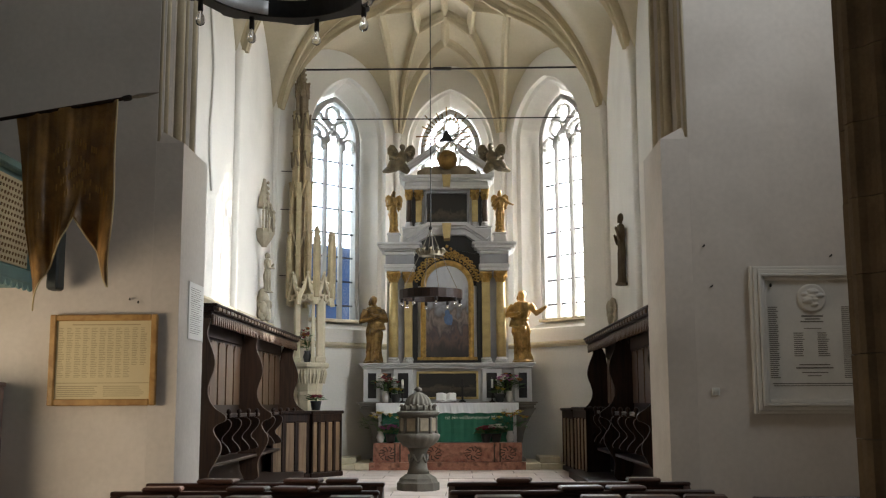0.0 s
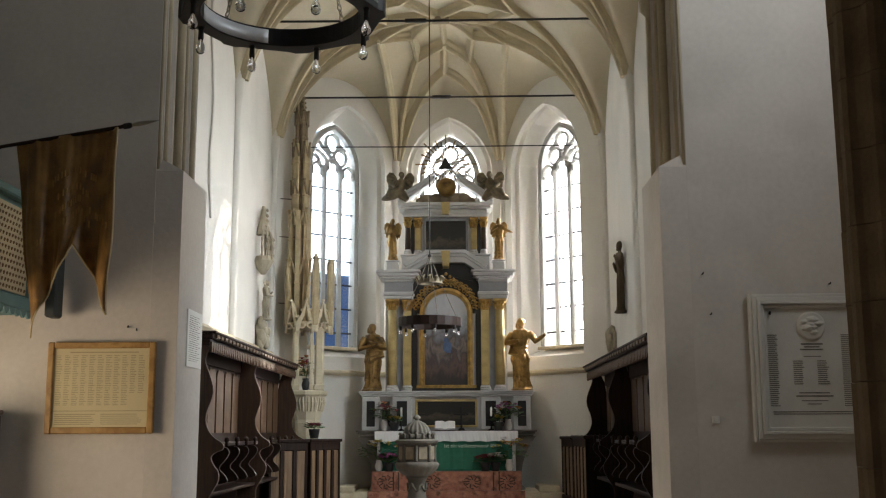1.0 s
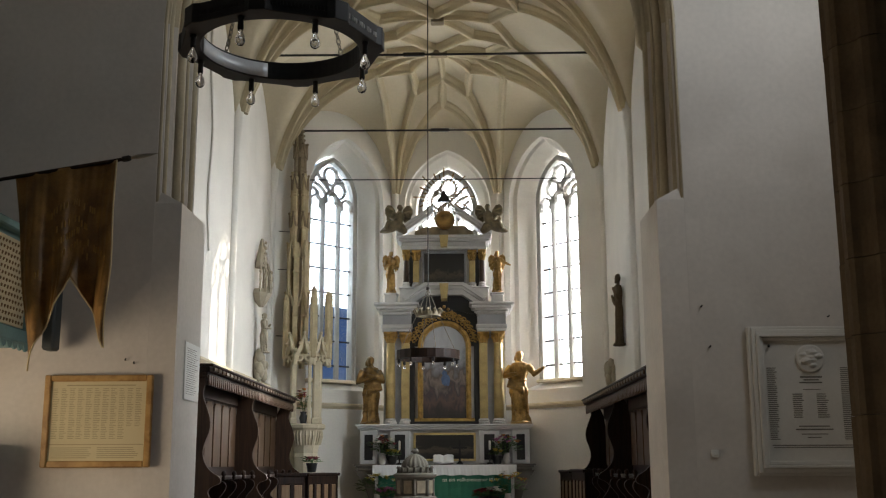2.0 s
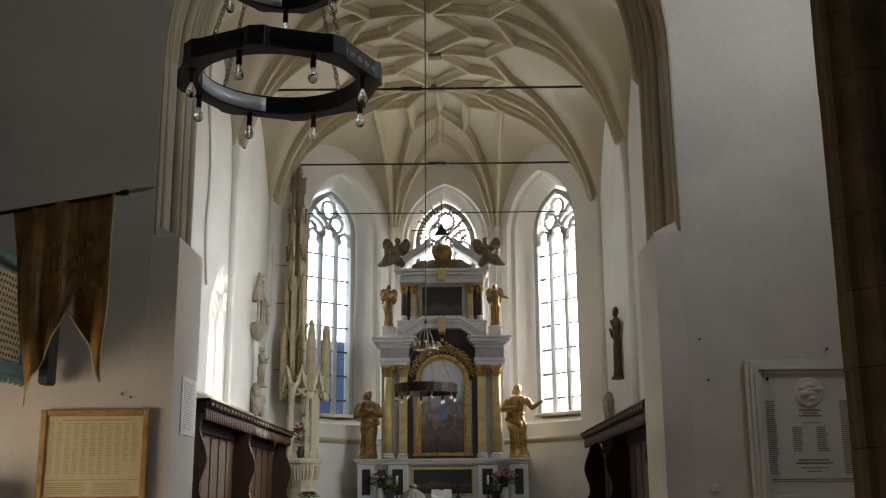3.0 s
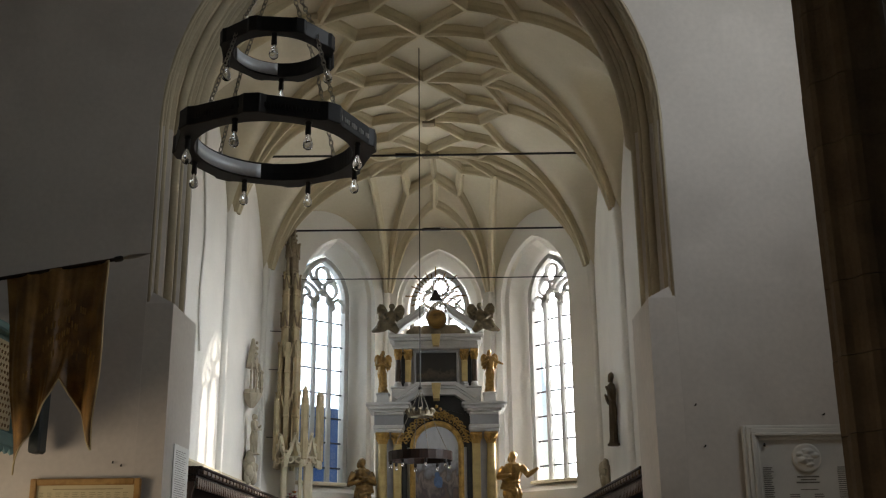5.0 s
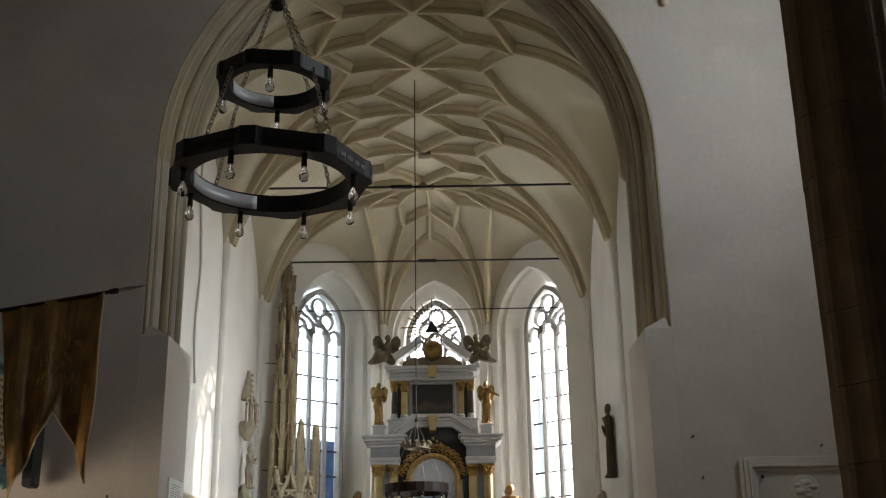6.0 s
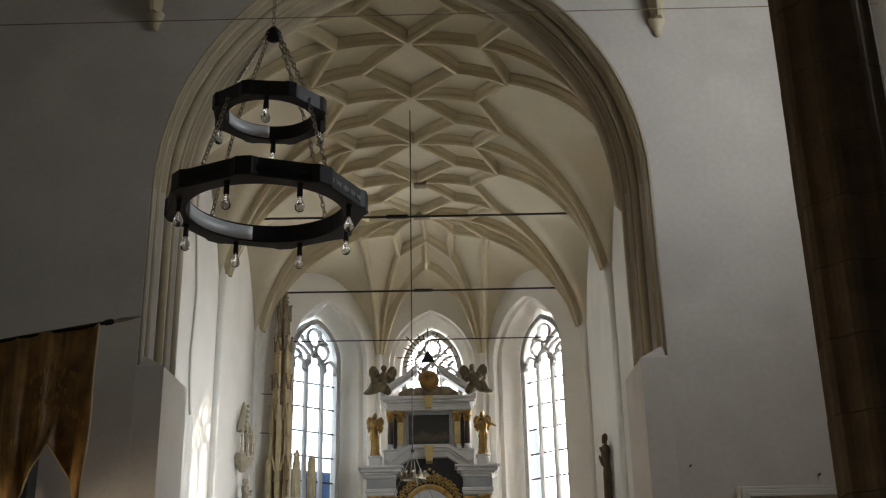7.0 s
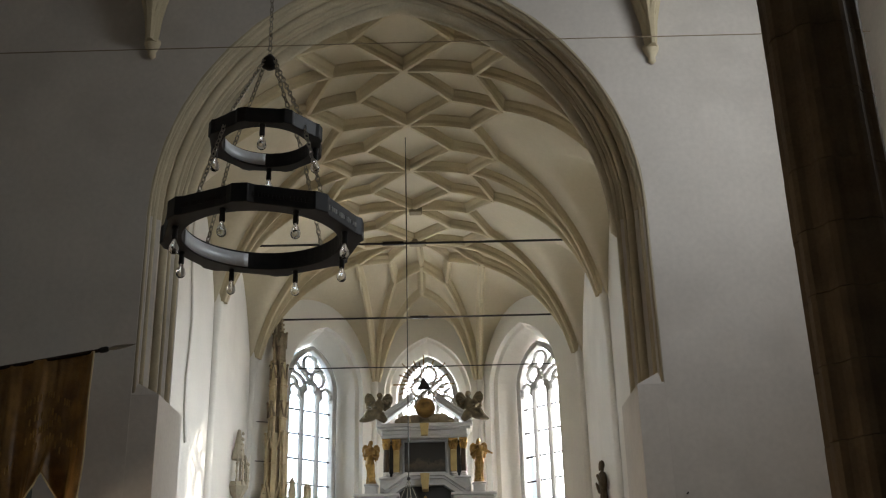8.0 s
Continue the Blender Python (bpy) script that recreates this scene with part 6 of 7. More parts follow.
# cable that runs up the chancel wall beside the arch
bm = bmesh.new()
tube(bm, [(XA - HW + 0.02, 13.75 + 0.10 * math.sin(k * 1.3) + 0.03 * k, 8.2 - 0.42 * k) for k in range(11)], 0.02, 5)
tagged(part("wall_cable", bm, M_PLASTER), "whitewashed cable sagging down the chancel wall", "cable")


# ---------------------------------------------------------------- wheel lamp over the chancel
def small_lamp():
    cx, cy, z0 = -0.42, 14.5, 2.55
    root = thing("wheel_lamp", (cx, cy, z0), "small brown wooden wheel lamp hung on a long wire", "hanging lamp")
    bm = bmesh.new()
    R, n = 0.40, 24
    sweep(bm, [(R * math.cos(2 * math.pi * i / n), R * math.sin(2 * math.pi * i / n), 0.06) for i in range(n)], [(-0.03, -0.06), (0.03, -0.06), (0.03, 0.06), (-0.03, 0.06)], closed=True)
    part("wheel", bm, M_DARKWOOD, root)
    bm = bmesh.new()
    sweep(bm, [(0.15 * math.cos(2 * math.pi * i / n), 0.15 * math.sin(2 * math.pi * i / n), 0.62) for i in range(n)], [(-0.02, -0.03), (0.02, -0.03), (0.02, 0.03), (-0.02, 0.03)], closed=True)
    for i in range(12):
        a = 2 * math.pi * i / 12
        tube(bm, [(0.16 * math.cos(a), 0.16 * math.sin(a), 0.62), (0.19 * math.cos(a), 0.19 * math.sin(a), 0.67), (0.17 * math.cos(a + 0.12), 0.17 * math.sin(a + 0.12), 0.70)], [0.02, 0.026, 0.008], 5)
    part("upper_wheel", bm, M_RESTING, root)
    for i in range(8):
        a = math.pi / 4 * i + 0.2
        bm = bmesh.new()
        lathe(bm, [(0.018, 0.01), (0.022, -0.03), (0.016, -0.05)], 8, R * math.cos(a), R * math.sin(a))
        bl = part("lamp_holder", bm, M_IRON, root)
        bm = bmesh.new()
        ball(bm, (R * math.cos(a), R * math.sin(a), -0.08), 0.022, 8, (1, 1, 1.35))
        part("bulb", bm, M_BULB, bl, "clear bulb", smooth=True)
    for i in range(4):
        a = math.pi / 2 * i + 0.3
        bm = bmesh.new()
        tube(bm, [(R * math.cos(a), R * math.sin(a), 0.1), (0.15 * math.cos(a), 0.15 * math.sin(a), 0.62), (0, 0, 0.98)], 0.0048, 5)
        part("chain", bm, M_ROPE, root)
    bm = bmesh.new()
    zt = vault_z(cx - XA, cy) - z0
    tube(bm, [(0, 0, 0.96), (0.0, 0, zt)], 0.008, 5)
    ball(bm, (0, 0, 0.98), 0.03, 6)
    part("wire", bm, M_IRON, root)


small_lamp()


# ---------------------------------------------------------------- the great chandelier in the nave
def torus_link(bm, at, d, roll, a=0.024, b=0.014, r=0.0045):
    d = Vector(d).normalized()
    u = d.orthogonal().normalized()
    s = d.cross(u)
    u, s = u * math.cos(roll) + s * math.sin(roll), s * math.cos(roll) - u * math.sin(roll)
    tube(bm, [Vector(at) + d * a * math.cos(t) + u * b * math.sin(t) for t in [k * math.pi / 4 for k in range(8)]], r, 4, closed=True)


def chain(p, q, parent, mt=M_CHAIN, step=0.036):
    p, q = Vector(p), Vector(q)
    n = max(2, int((q - p).length / step))
    bm = bmesh.new()
    for i in range(n):
        torus_link(bm, p + (q - p) * (i + 0.5) / n, q - p, (i % 2) * math.pi / 2 + 0.3)
    return part("chain", bm, mt, parent, "grey steel chain")


def bulb(parent, x, y, z):
    bm = bmesh.new()
    lathe(bm, [(0.022, 0.0), (0.022, -0.012), (0.017, -0.02), (0.019, -0.075), (0.016, -0.085)], 10, x, y)
    for v in bm.verts:
        v.co.z += z
    h = part("lamp_holder", bm, M_IRON, parent, smooth=True)
    bm = bmesh.new()
    lathe(bm, [(0.013, -0.085), (0.014, -0.10), (0.022, -0.115), (0.030, -0.135), (0.0315, -0.152), (0.026, -0.170), (0.014, -0.181), (0.003, -0.184)], 16, x, y)
    for v in bm.verts:
        v.co.z += z
    g = part("bulb", bm, M_BULB, h, "clear glass bulb", smooth=True)
    g.visible_shadow = False
    bm = bmesh.new()
    tube(bm, [(x - 0.008, y, z - 0.10), (x - 0.012, y, z - 0.145), (x - 0.004, y, z - 0.152), (x + 0.004, y, z - 0.142), (x + 0.012, y, z - 0.15), (x + 0.008, y, z - 0.10)], 0.0025, 4)
    part("filament", bm, M_FILAMENT, h)


def great_chandelier():
    cx, cy = -1.135, 6.5
    Z1, Z2, ZH = 3.77, 4.46, 5.12
    root = thing("chandelier", (cx, cy, Z1), "two-tier black octagonal wooden chandelier with bare bulbs on chains", "chandelier")

    def ring(name, R, z, th, hh, a0, label):
        # eight straight sides with blunt corners outside, a round hole inside
        bm = bmesh.new()
        outer = []
        for k in range(8):
            a = math.radians(a0 + 45 * k)
            d, t = Vector((math.sin(a), -math.cos(a), 0)), Vector((math.cos(a), math.sin(a), 0))
            q = R / 0.645
            for off, out in ((-0.085, -0.012), (-0.055, 0.012), (-0.05, 0.020), (0.05, 0.020), (0.055, 0.012), (0.085, -0.012)):
                outer.append(d * (R + out * q) + t * off * q)
        loops = []
        for i, p in enumerate(outer):
            nxt = outer[(i + 1) % len(outer)]
            steps = 5 if i % 6 == 5 else 1
            for m in range(steps):
                o = p.lerp(nxt, m / steps)
                e = o.normalized() * (R - th)
                loops.append([bm.verts.new(v + Vector((0, 0, zz))) for v, zz in ((o, z), (o, z + hh), (e, z + hh), (e, z))])
        m = len(loops)
        for i in range(m):
            a, b = loops[i], loops[(i + 1) % m]
            for j in range(4):
                bm.faces.new((a[j], b[j], b[(j + 1) % 4], a[(j + 1) % 4]))
        ob = part(name, bm, M_BLACKWOOD, root, label)
        bev = ob.modifiers.new("edge", "BEVEL")
        bev.width, bev.segments = 0.006, 2
        return ob

    ring("lower_ring", 0.645, 0.0, 0.135, 0.125, 42, "black octagonal wooden ring")
    ring("upper_ring", 0.385, Z2 - Z1, 0.092, 0.105, 30, "small black octagonal ring")
    # pale strip round part of each hole, painted as window glare on black gloss
    glare = mat("ring_glare", (0.82, 0.84, 0.86), 0.4, 0.15, var=0.1)
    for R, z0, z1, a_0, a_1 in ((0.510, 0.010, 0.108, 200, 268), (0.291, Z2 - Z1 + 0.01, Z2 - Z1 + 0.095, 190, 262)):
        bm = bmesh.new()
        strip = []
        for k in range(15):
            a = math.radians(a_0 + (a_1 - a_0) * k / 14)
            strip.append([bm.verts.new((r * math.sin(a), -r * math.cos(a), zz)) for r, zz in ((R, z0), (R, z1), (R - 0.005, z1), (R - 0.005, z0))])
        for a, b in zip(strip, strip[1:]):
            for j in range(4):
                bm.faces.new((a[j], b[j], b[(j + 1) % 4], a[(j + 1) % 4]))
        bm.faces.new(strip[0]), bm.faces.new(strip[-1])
        part("glare_strip", bm, glare, root, "pale strip painted as reflected window light", smooth=True)
    # rows of painted letters, too small to read, as short bars
    rnd = random.Random(2)
    for k in (0, 7, 6):
        a = math.radians(42 + 45 * k + 22.5)
        bm = bmesh.new()
        u = -0.19
        while u < 0.17:
            w = 0.008 + 0.012 * rnd.random()
            hgt = 0.022 + 0.012 * rnd.random()
            box(bm, u, u + w, -0.003, 0.003, 0.055 - hgt / 2, 0.055 + hgt / 2)
            u += w + 0.008 + (0.02 if rnd.random() < 0.2 else 0)
        part("painted_lettering", bm, mat("grey_lettering", (0.4, 0.4, 0.38), 0.7) if k == 0 else M_IRON, root, m=pose(0.619 * math.sin(a), -0.619 * math.cos(a), 0, 0, 0, math.degrees(a)))["kind"] = "stuff"
    for k in range(8):
        a = math.radians(30 + 45 * k)
        bulb(root, 0.575 * math.sin(a), -0.575 * math.cos(a), 0.0)
    for k in range(4):
        a = math.radians(5 + 90 * k)
        bulb(root, 0.335 * math.sin(a), -0.335 * math.cos(a), Z2 - Z1)
    for k in range(4):
        a = math.radians(52 + 90 * k)
        d = Vector((math.sin(a), -math.cos(a), 0))
        chain(d * 0.56 + Vector((0, 0, 0.115)), d * 0.36 + Vector((0, 0, Z2 - Z1 + 0.045)), root)
        chain(d * 0.345 + Vector((0, 0, Z2 - Z1 + 0.09)), d * 0.035 + Vector((0, 0, ZH - Z1 + 0.03)), root)
    bm = bmesh.new()
    lathe(bm, [(0.02, ZH - Z1 - 0.05), (0.05, ZH - Z1 - 0.03), (0.055, ZH - Z1 + 0.02), (0.03, ZH - Z1 + 0.05), (0.012, ZH - Z1 + 0.07)], 14)
    part("hub", bm, M_IRON, root, smooth=True)
    chain((0, 0, ZH - Z1 + 0.06), (0, 0, TOP + 0.2 - Z1), root, step=0.04)
    return root


great_chandelier()


# ---------------------------------------------------------------- the banner
def banner():
    root = thing("banner", (0, 8.595, 0.115), "brown velvet swallow-tailed banner with gold embroidery on a dark pole", "banner")
    root.scale = (0.9, 0.9, 0.9)
    bm = bmesh.new()
    tube(bm, [(-5.4, 0.0, 3.58), (-3.05, 0.0, 3.965)], 0.018, 8)
    part("pole", bm, M_DARKWOOD, root)
    part("pole_bracket", boxes((-4.37, -4.31, -0.03, 0.03, 3.47, 3.79), bev=0.006), M_IRON, root)
    bm = bmesh.new()
    tube(bm, [(-3.12, 0, 3.953), (-3.06, 0, 3.963), (-3.04, 0, 3.966)], [0.028, 0.03, 0.018], 8)
    part("pole_collar", bm, M_IRON, root)
    bm = bmesh.new()
    tube(bm, [(-3.04, 0, 3.966), (-2.98, 0, 3.978), (-2.90, 0, 3.99), (-2.79, 0, 4.01)], [0.012, 0.022, 0.018, 0.002], 6)
    part("pole_tip", bm, M_CHAIN, root, "steel spear tip")
    nu, nv = 96, 40

    def at(u, v):
        # lower outline: two tails with a notch between
        if u < 0.6:
            zb = 2.00 + (2.83 - 2.00) * (u / 0.6) ** 0.95
        else:
            zb = 2.83 + (2.19 - 2.83) * ((u - 0.6) / 0.4) ** 1.05
        zt = 3.80 + 0.14 * u
        z = zt + (zb - zt) * v
        d = (zt - z) / 1.75
        x = -4.12 + 0.95 * u + d * (0.20 - 0.20 * u) + 0.02 * math.sin(9 * v + 3 * u) * v
        w_ = 0.7 * math.sin(15 * u + 1.1 * math.sin(2.4 * v) + 2.0) * (0.3 + 0.7 * v) + math.sin(9 * u + 1.3 * math.sin(3.2 * v) + 0.8) * (0.5 + 0.9 * abs(u - 0.45)) + 0.45 * math.sin(23 * u + 2.0 * v)
        y = (0.022 + 0.048 * v) * w_ + 0.007 * v * math.sin(47 * u + 2.5 * v) + 0.003 * math.sin(80 * u + 9 * v) + 0.03 * math.sin(3 * v)
        return Vector((x, y, z))
    bm = bmesh.new()
    g = [[bm.verts.new(at(i / nu, j / nv)) for j in range(nv + 1)] for i in range(nu + 1)]
    for i in range(nu):
        for j in range(nv):
            bm.faces.new((g[i][j], g[i + 1][j], g[i + 1][j + 1], g[i][j + 1]))
    ob = part("cloth", bm, M_FLAG, root, "brown velvet cloth hanging in folds", smooth=True)
    so = ob.modifiers.new("thick", "SOLIDIFY")
    so.thickness = 0.006
    bm = bmesh.new()
    tube(bm, [at(0.0 + 0.6 * k / 16, 1.0) + Vector((0, -0.008, 0)) for k in range(17)] + [at(0.6 + 0.4 * k / 16, 1.0) + Vector((0, -0.008, 0)) for k in range(1, 17)], 0.008, 5)
    tube(bm, [at(1.0, k / 20) + Vector((0.004, 0, 0)) for k in range(21)], 0.008, 5)
    part("fringe", bm, mat("pale_gold_fringe", (0.55, 0.45, 0.25), 0.6), root, "pale gold edging")
    rnd = random.Random(12)
    for row, (v, u0, u1) in enumerate(((0.34, 0.36, 0.80), (0.50, 0.42, 0.72), (0.62, 0.38, 0.82), (0.74, 0.46, 0.70), (0.66, 0.14, 0.26), (0.60, 0.82, 0.95))):
        bm = bmesh.new()
        u = u0
        while u < u1:
            w = 0.018 + 0.02 * rnd.random()
            if rnd.random() < 0.8:
                p = [at(u, v * (0.9 if abs(u - 0.5) < 0.14 else 0.95)) + Vector((0, -0.012, dz)) for dz in (-0.03, 0.0, 0.03)]
                tube(bm, p, 0.008, 4)
            u += w
        part("embroidery", bm, M_GOLDTHREAD, root, "worn gold embroidery")["kind"] = "stuff"
    return root


banner()


# ---------------------------------------------------------------- things on the nave's east wall
def framed_board():
    root = thing("framed_notice", (-3.345, 9.97, 1.14), "framed yellowed list of columns in a honey-coloured wood frame", "framed notice")
    w, h = 0.505, 0.845
    for nm, b in (("frame_side", (-w, -w + 0.06, -0.05, 0.0, 0, h)), ("frame_side", (w - 0.06, w, -0.05, 0.0, 0, h)), ("frame_rail", (-w + 0.06, w - 0.06, -0.05, 0.0, 0, 0.06)), ("frame_rail", (-w + 0.06, w - 0.06, -0.05, 0.0, h - 0.06, h))):
        part(nm, boxes(b, bev=0.01), M_BRASSWOOD, root)
    part("sheet", boxes((-w + 0.05, w - 0.05, -0.022, -0.01, 0.05, h - 0.05)), M_PAPER, root, "yellowed paper")
    part("rule", boxes((-w + 0.07, w - 0.07, -0.025, -0.021, 0.205, 0.212)), M_INK, root)
    rnd = random.Random(4)
    for c in range(11):
        bm = bmesh.new()
        x0 = -0.425 + c * 0.077
        for r in range(29 if c < 9 else 22):
            box(bm, x0, x0 + 0.035 + 0.025 * rnd.random(), -0.0245, -0.021, 0.715 - r * 0.0162, 0.721 - r * 0.0162)
        part("text_column", bm, M_INK, root)
    for c in range(2):
        bm = bmesh.new()
        x0 = -0.42 + c * 0.43
        for r in range(6):
            box(bm, x0, x0 + 0.32 + 0.06 * rnd.random(), -0.0245, -0.021, 0.175 - r * 0.018, 0.182 - r * 0.018)
        part("text_column", bm, M_INK, root)
    part("heading", boxes((-0.3, 0.34, -0.0245, -0.021, 0.745, 0.755)), M_INK, root)


framed_board()


def plaque():
    root = thing("memorial_plaque", (3.22, 9.96, 1.04), "white stone memorial plaque with moulded frame and carved medallion", "plaque")
    w, h = 0.545, 1.36
    for k, (i, d) in enumerate(((0.0, 0.03), (0.03, 0.05), (0.07, 0.07), (0.10, 0.045))):
        j = (0.03, 0.04, 0.03, 0.035)[k]
        b = []
        b.append((-w + i, -w + i + j, -d, 0.03, i, h - i))
        b.append((w - i - j, w - i, -d, 0.03, i, h - i))
        b.append((-w + i + j, w - i - j, -d, 0.03, i, i + j))
        b.append((-w + i + j, w - i - j, -d, 0.03, h - i - j, h - i))
        part("frame_moulding", boxes(*b, bev=0.006), M_MARBLE, root)
    part("slab", boxes((-w + 0.12, w - 0.12, -0.015, 0.03, 0.12, h - 0.12)), M_MARBLE, root)
    bm = bmesh.new()
    lathe(bm, [(0.13, 0), (0.135, 0.012), (0.12, 0.025), (0.02, 0.03)], 24)
    rnd = random.Random(7)
    for i in range(16):
        a = rnd.random() * 6.28
        r = 0.09 * rnd.random()
        ball(bm, (r * math.cos(a), r * math.sin(a), 0.028), 0.025 + 0.02 * rnd.random(), 6, (1.4, 0.8, 0.7))
    bmesh.ops.rotate(bm, verts=bm.verts, cent=(0, 0, 0), matrix=Matrix.Rotation(radians(90), 3, "X"))
    one_skin(part("medallion", bm, M_MARBLE, root, "carved round relief", smooth=True, m=pose(0.02, -0.015, 1.06)), 0.45)
    for x0, x1, z0, z1, st in ((-0.385, -0.29, 0.32, 0.98, 0.0185), (0.29, 0.385, 0.32, 0.98, 0.0185), (-0.16, -0.05, 0.52, 0.74, 0.019), (0.06, 0.17, 0.52, 0.74, 0.019)):
        bm = bmesh.new()
        z = z1
        while z > z0:
            box(bm, x0, x0 + (x1 - x0) * (0.7 + 0.3 * rnd.random()), -0.0175, -0.014, z - 0.008, z)
            z -= st
        part("text_column", bm, M_INKGREY, root)
    bm = boxes((-0.08, 0.12, -0.0175, -0.014, 0.885, 0.90), (-0.05, 0.09, -0.0175, -0.014, 0.86, 0.872), (-0.09, 0.12, -0.0175, -0.014, 0.835, 0.848), (-0.06, 0.1, -0.0175, -0.014, 0.775, 0.782),
               (-0.12, 0.16, -0.0175, -0.014, 0.44, 0.45), (-0.15, 0.19, -0.0175, -0.014, 0.41, 0.422), (-0.1, 0.14, -0.0175, -0.014, 0.37, 0.378), (-0.05, 0.08, -0.0175, -0.014, 0.34, 0.348), (-0.37, 0.37, -0.0175, -0.014, 0.27, 0.278), (-0.36, 0.36, -0.0175, -0.014, 0.25, 0.257))
    part("inscription", bm, M_INKGREY, root)["kind"] = "stuff"
    bm = bmesh.new()
    tube(bm, [(-0.36, -0.05, 1.17), (-0.35, -0.02, 1.19)], 0.012, 5)
    part("hook", bm, M_IRON, root)


plaque()
s_ = thing("light_switch", (2.335, 9.995, 1.21), "small white square switch on the plaster", "switch")
part("plate", boxes((-0.035, 0.035, -0.014, 0.0, 0, 0.07), bev=0.004), M_PORCELAIN, s_)
part("rocker", boxes((-0.014, 0.014, -0.02, -0.012, 0.02, 0.05), bev=0.003), M_PORCELAIN, s_)
for x, z in ((2.27, 2.60), (2.33, 2.22), (3.45, 2.50), (-3.13, 2.13), (-3.05, 2.10)):
    bm = bmesh.new()
    tube(bm, [(0, 0.02, 0), (0.004, -0.03, -0.004), (0.01, -0.035, 0.012)], 0.007, 5)
    tagged(part("wall_nail", bm, M_IRON, m=pose(x, 10.0, z)), "bent iron nail in the plaster", "nail", "wall nails")
p_ = thing("text_board", (XA - 2.284, 10.62, 1.78), "narrow pale printed board on the arch pier", "notice board")
part("board", boxes((0.0, 0.012, -0.29, 0.29, 0.0, 0.56), bev=0.003), M_PORCELAIN, p_)
bm = bmesh.new()
for r in range(22):
    box(bm, 0.0115, 0.0135, -0.23, 0.10 + 0.13 * ((r * 7) % 5) / 5, 0.06 + r * 0.021, 0.064 + r * 0.021)
part("text_block", bm, M_INKGREY, p_)

# gallery parapet with painted panels
g_ = thing("gallery", (-3.9, 9.56, 2.22), "painted gallery parapet with teal frame and cream floral panel", "gallery")
part("gallery_floor", boxes((-2.3, 0.0, -3.6, 0.0, -0.02, 0.06)), M_TEAL, g_)
part("parapet", boxes((-0.06, -0.02, -3.6, 0.0, 0.06, 1.0)), M_TEAL, g_)
part("top_rail", boxes((-0.12, 0.06, -3.6, 0.02, 0.95, 1.03), bev=0.015), M_TEAL, g_)
bm = boxes((0.07, 0.18, 0.16, 0.34, -0.02, 0.62), bev=0.02)
part("end_post", bm, mat("dark_teal_paint", (0.055, 0.062, 0.06), 0.6, var=0.2), g_, "dark teal hanging post")
part("end_board", boxes((-2.3, -0.06, -0.05, -0.01, 0.06, 0.95)), M_DARKWOOD, g_)
part("bottom_rail", boxes((-0.05, 0.035, -3.6, 0.01, 0.0, 0.12), bev=0.012), M_TEAL, g_)
bm = bmesh.new()
for i in range(30):
    y0 = -0.12 * i
    prism(bm, [(y0, 0.0), (y0 - 0.12, 0.0), (y0 - 0.10, -0.045), (y0 - 0.06, -0.065), (y0 - 0.02, -0.045)], 0.005, 0.025, "x")
part("scalloped_edge", bm, M_TEAL, g_)
for i in range(3):
    y1 = -0.09 - 1.15 * i
    y0 = y1 - 1.03
    part("panel", boxes((-0.02, -0.005, y0, y1, 0.14, 0.90), bev=0.004), M_CREAM, g_, "cream panel with small sprigs")
    part("frame_stile", boxes((-0.03, 0.03, y1, y1 + 0.10, 0.1, 0.95), bev=0.01), M_TEAL, g_)
    bm = bmesh.new()
    rnd = random.Random(30 + i)
    for r in range(13):
        for c in range(16):
            yy, zz = y0 + 0.04 + c * 0.063 + (0.03 if r % 2 else 0), 0.17 + r * 0.056
            if yy < y1 - 0.02:
                tube(bm, [(-0.003, yy - 0.008, zz - 0.008 * rnd.random()), (-0.002, yy + 0.006, zz + 0.012 + 0.008 * rnd.random())], 0.009, 4)
                ball(bm, (-0.003, yy + 0.010 * (rnd.random() - 0.5), zz + 0.012), 0.012, 6)
    part("sprig_pattern", bm, M_SPRIG, g_)["kind"] = "stuff"
tagged(part("gallery_post", boxes((-0.09, 0.09, -0.09, 0.09, 0, 2.60), bev=0.015), M_DARKWOOD, m=pose(-4.9, 6.4, NAVE_Z)), "dark wooden post under the gallery", "post")
cb = thing("cupboard", (-4.50, 9.70, NAVE_Z), "mauve-brown painted cupboard against the wall", "cupboard")
part("body", boxes((-0.4, 0.235, -0.25, 0.28, 0, 1.72), bev=0.02), mat("mauve_paint", (0.30, 0.22, 0.19), 0.7), cb)
part("top", boxes((-0.42, 0.25, -0.27, 0.28, 1.72, 1.76), bev=0.01), mat("mauve_paint_top", (0.28, 0.2, 0.18), 0.7), cb)

# nave corbels, springing ribs and tie rod
for cx, cz, lab in ((-3.02, 7.46, "plain plaster corbel under the nave ribs"), (2.37, 7.28, "carved corbel under the nave ribs")):
    root = thing("vault_corbel", (cx, 9.98, cz), lab, "corbel", "nave corbels")
    bm = bmesh.new()
    lathe(bm, [(0.015, -0.13), (0.045, -0.10), (0.04, -0.05), (0.07, 0.0), (0.09, 0.05), (0.09, 0.08)], 10)
    part("corbel", bm, M_STONE, root, smooth=True)
    for dx, dy in ((-1.9, 0.0), (-0.8, -2.2), (0.6, -2.4), (1.7, 0.0), (0.0, -1.2)):
        pts = []
        for k in range(13):
            t = k / 12
            pts.append((dx * t ** 1.6, -0.05 + dy * t ** 1.6, 0.05 + 2.4 * math.sin(t * math.pi / 2)))
        part("rib", sweep(bmesh.new(), pts, [(a * 0.75, b * 0.75) for a, b in RIB], up=(0, 1, 0)), M_RIB, root)
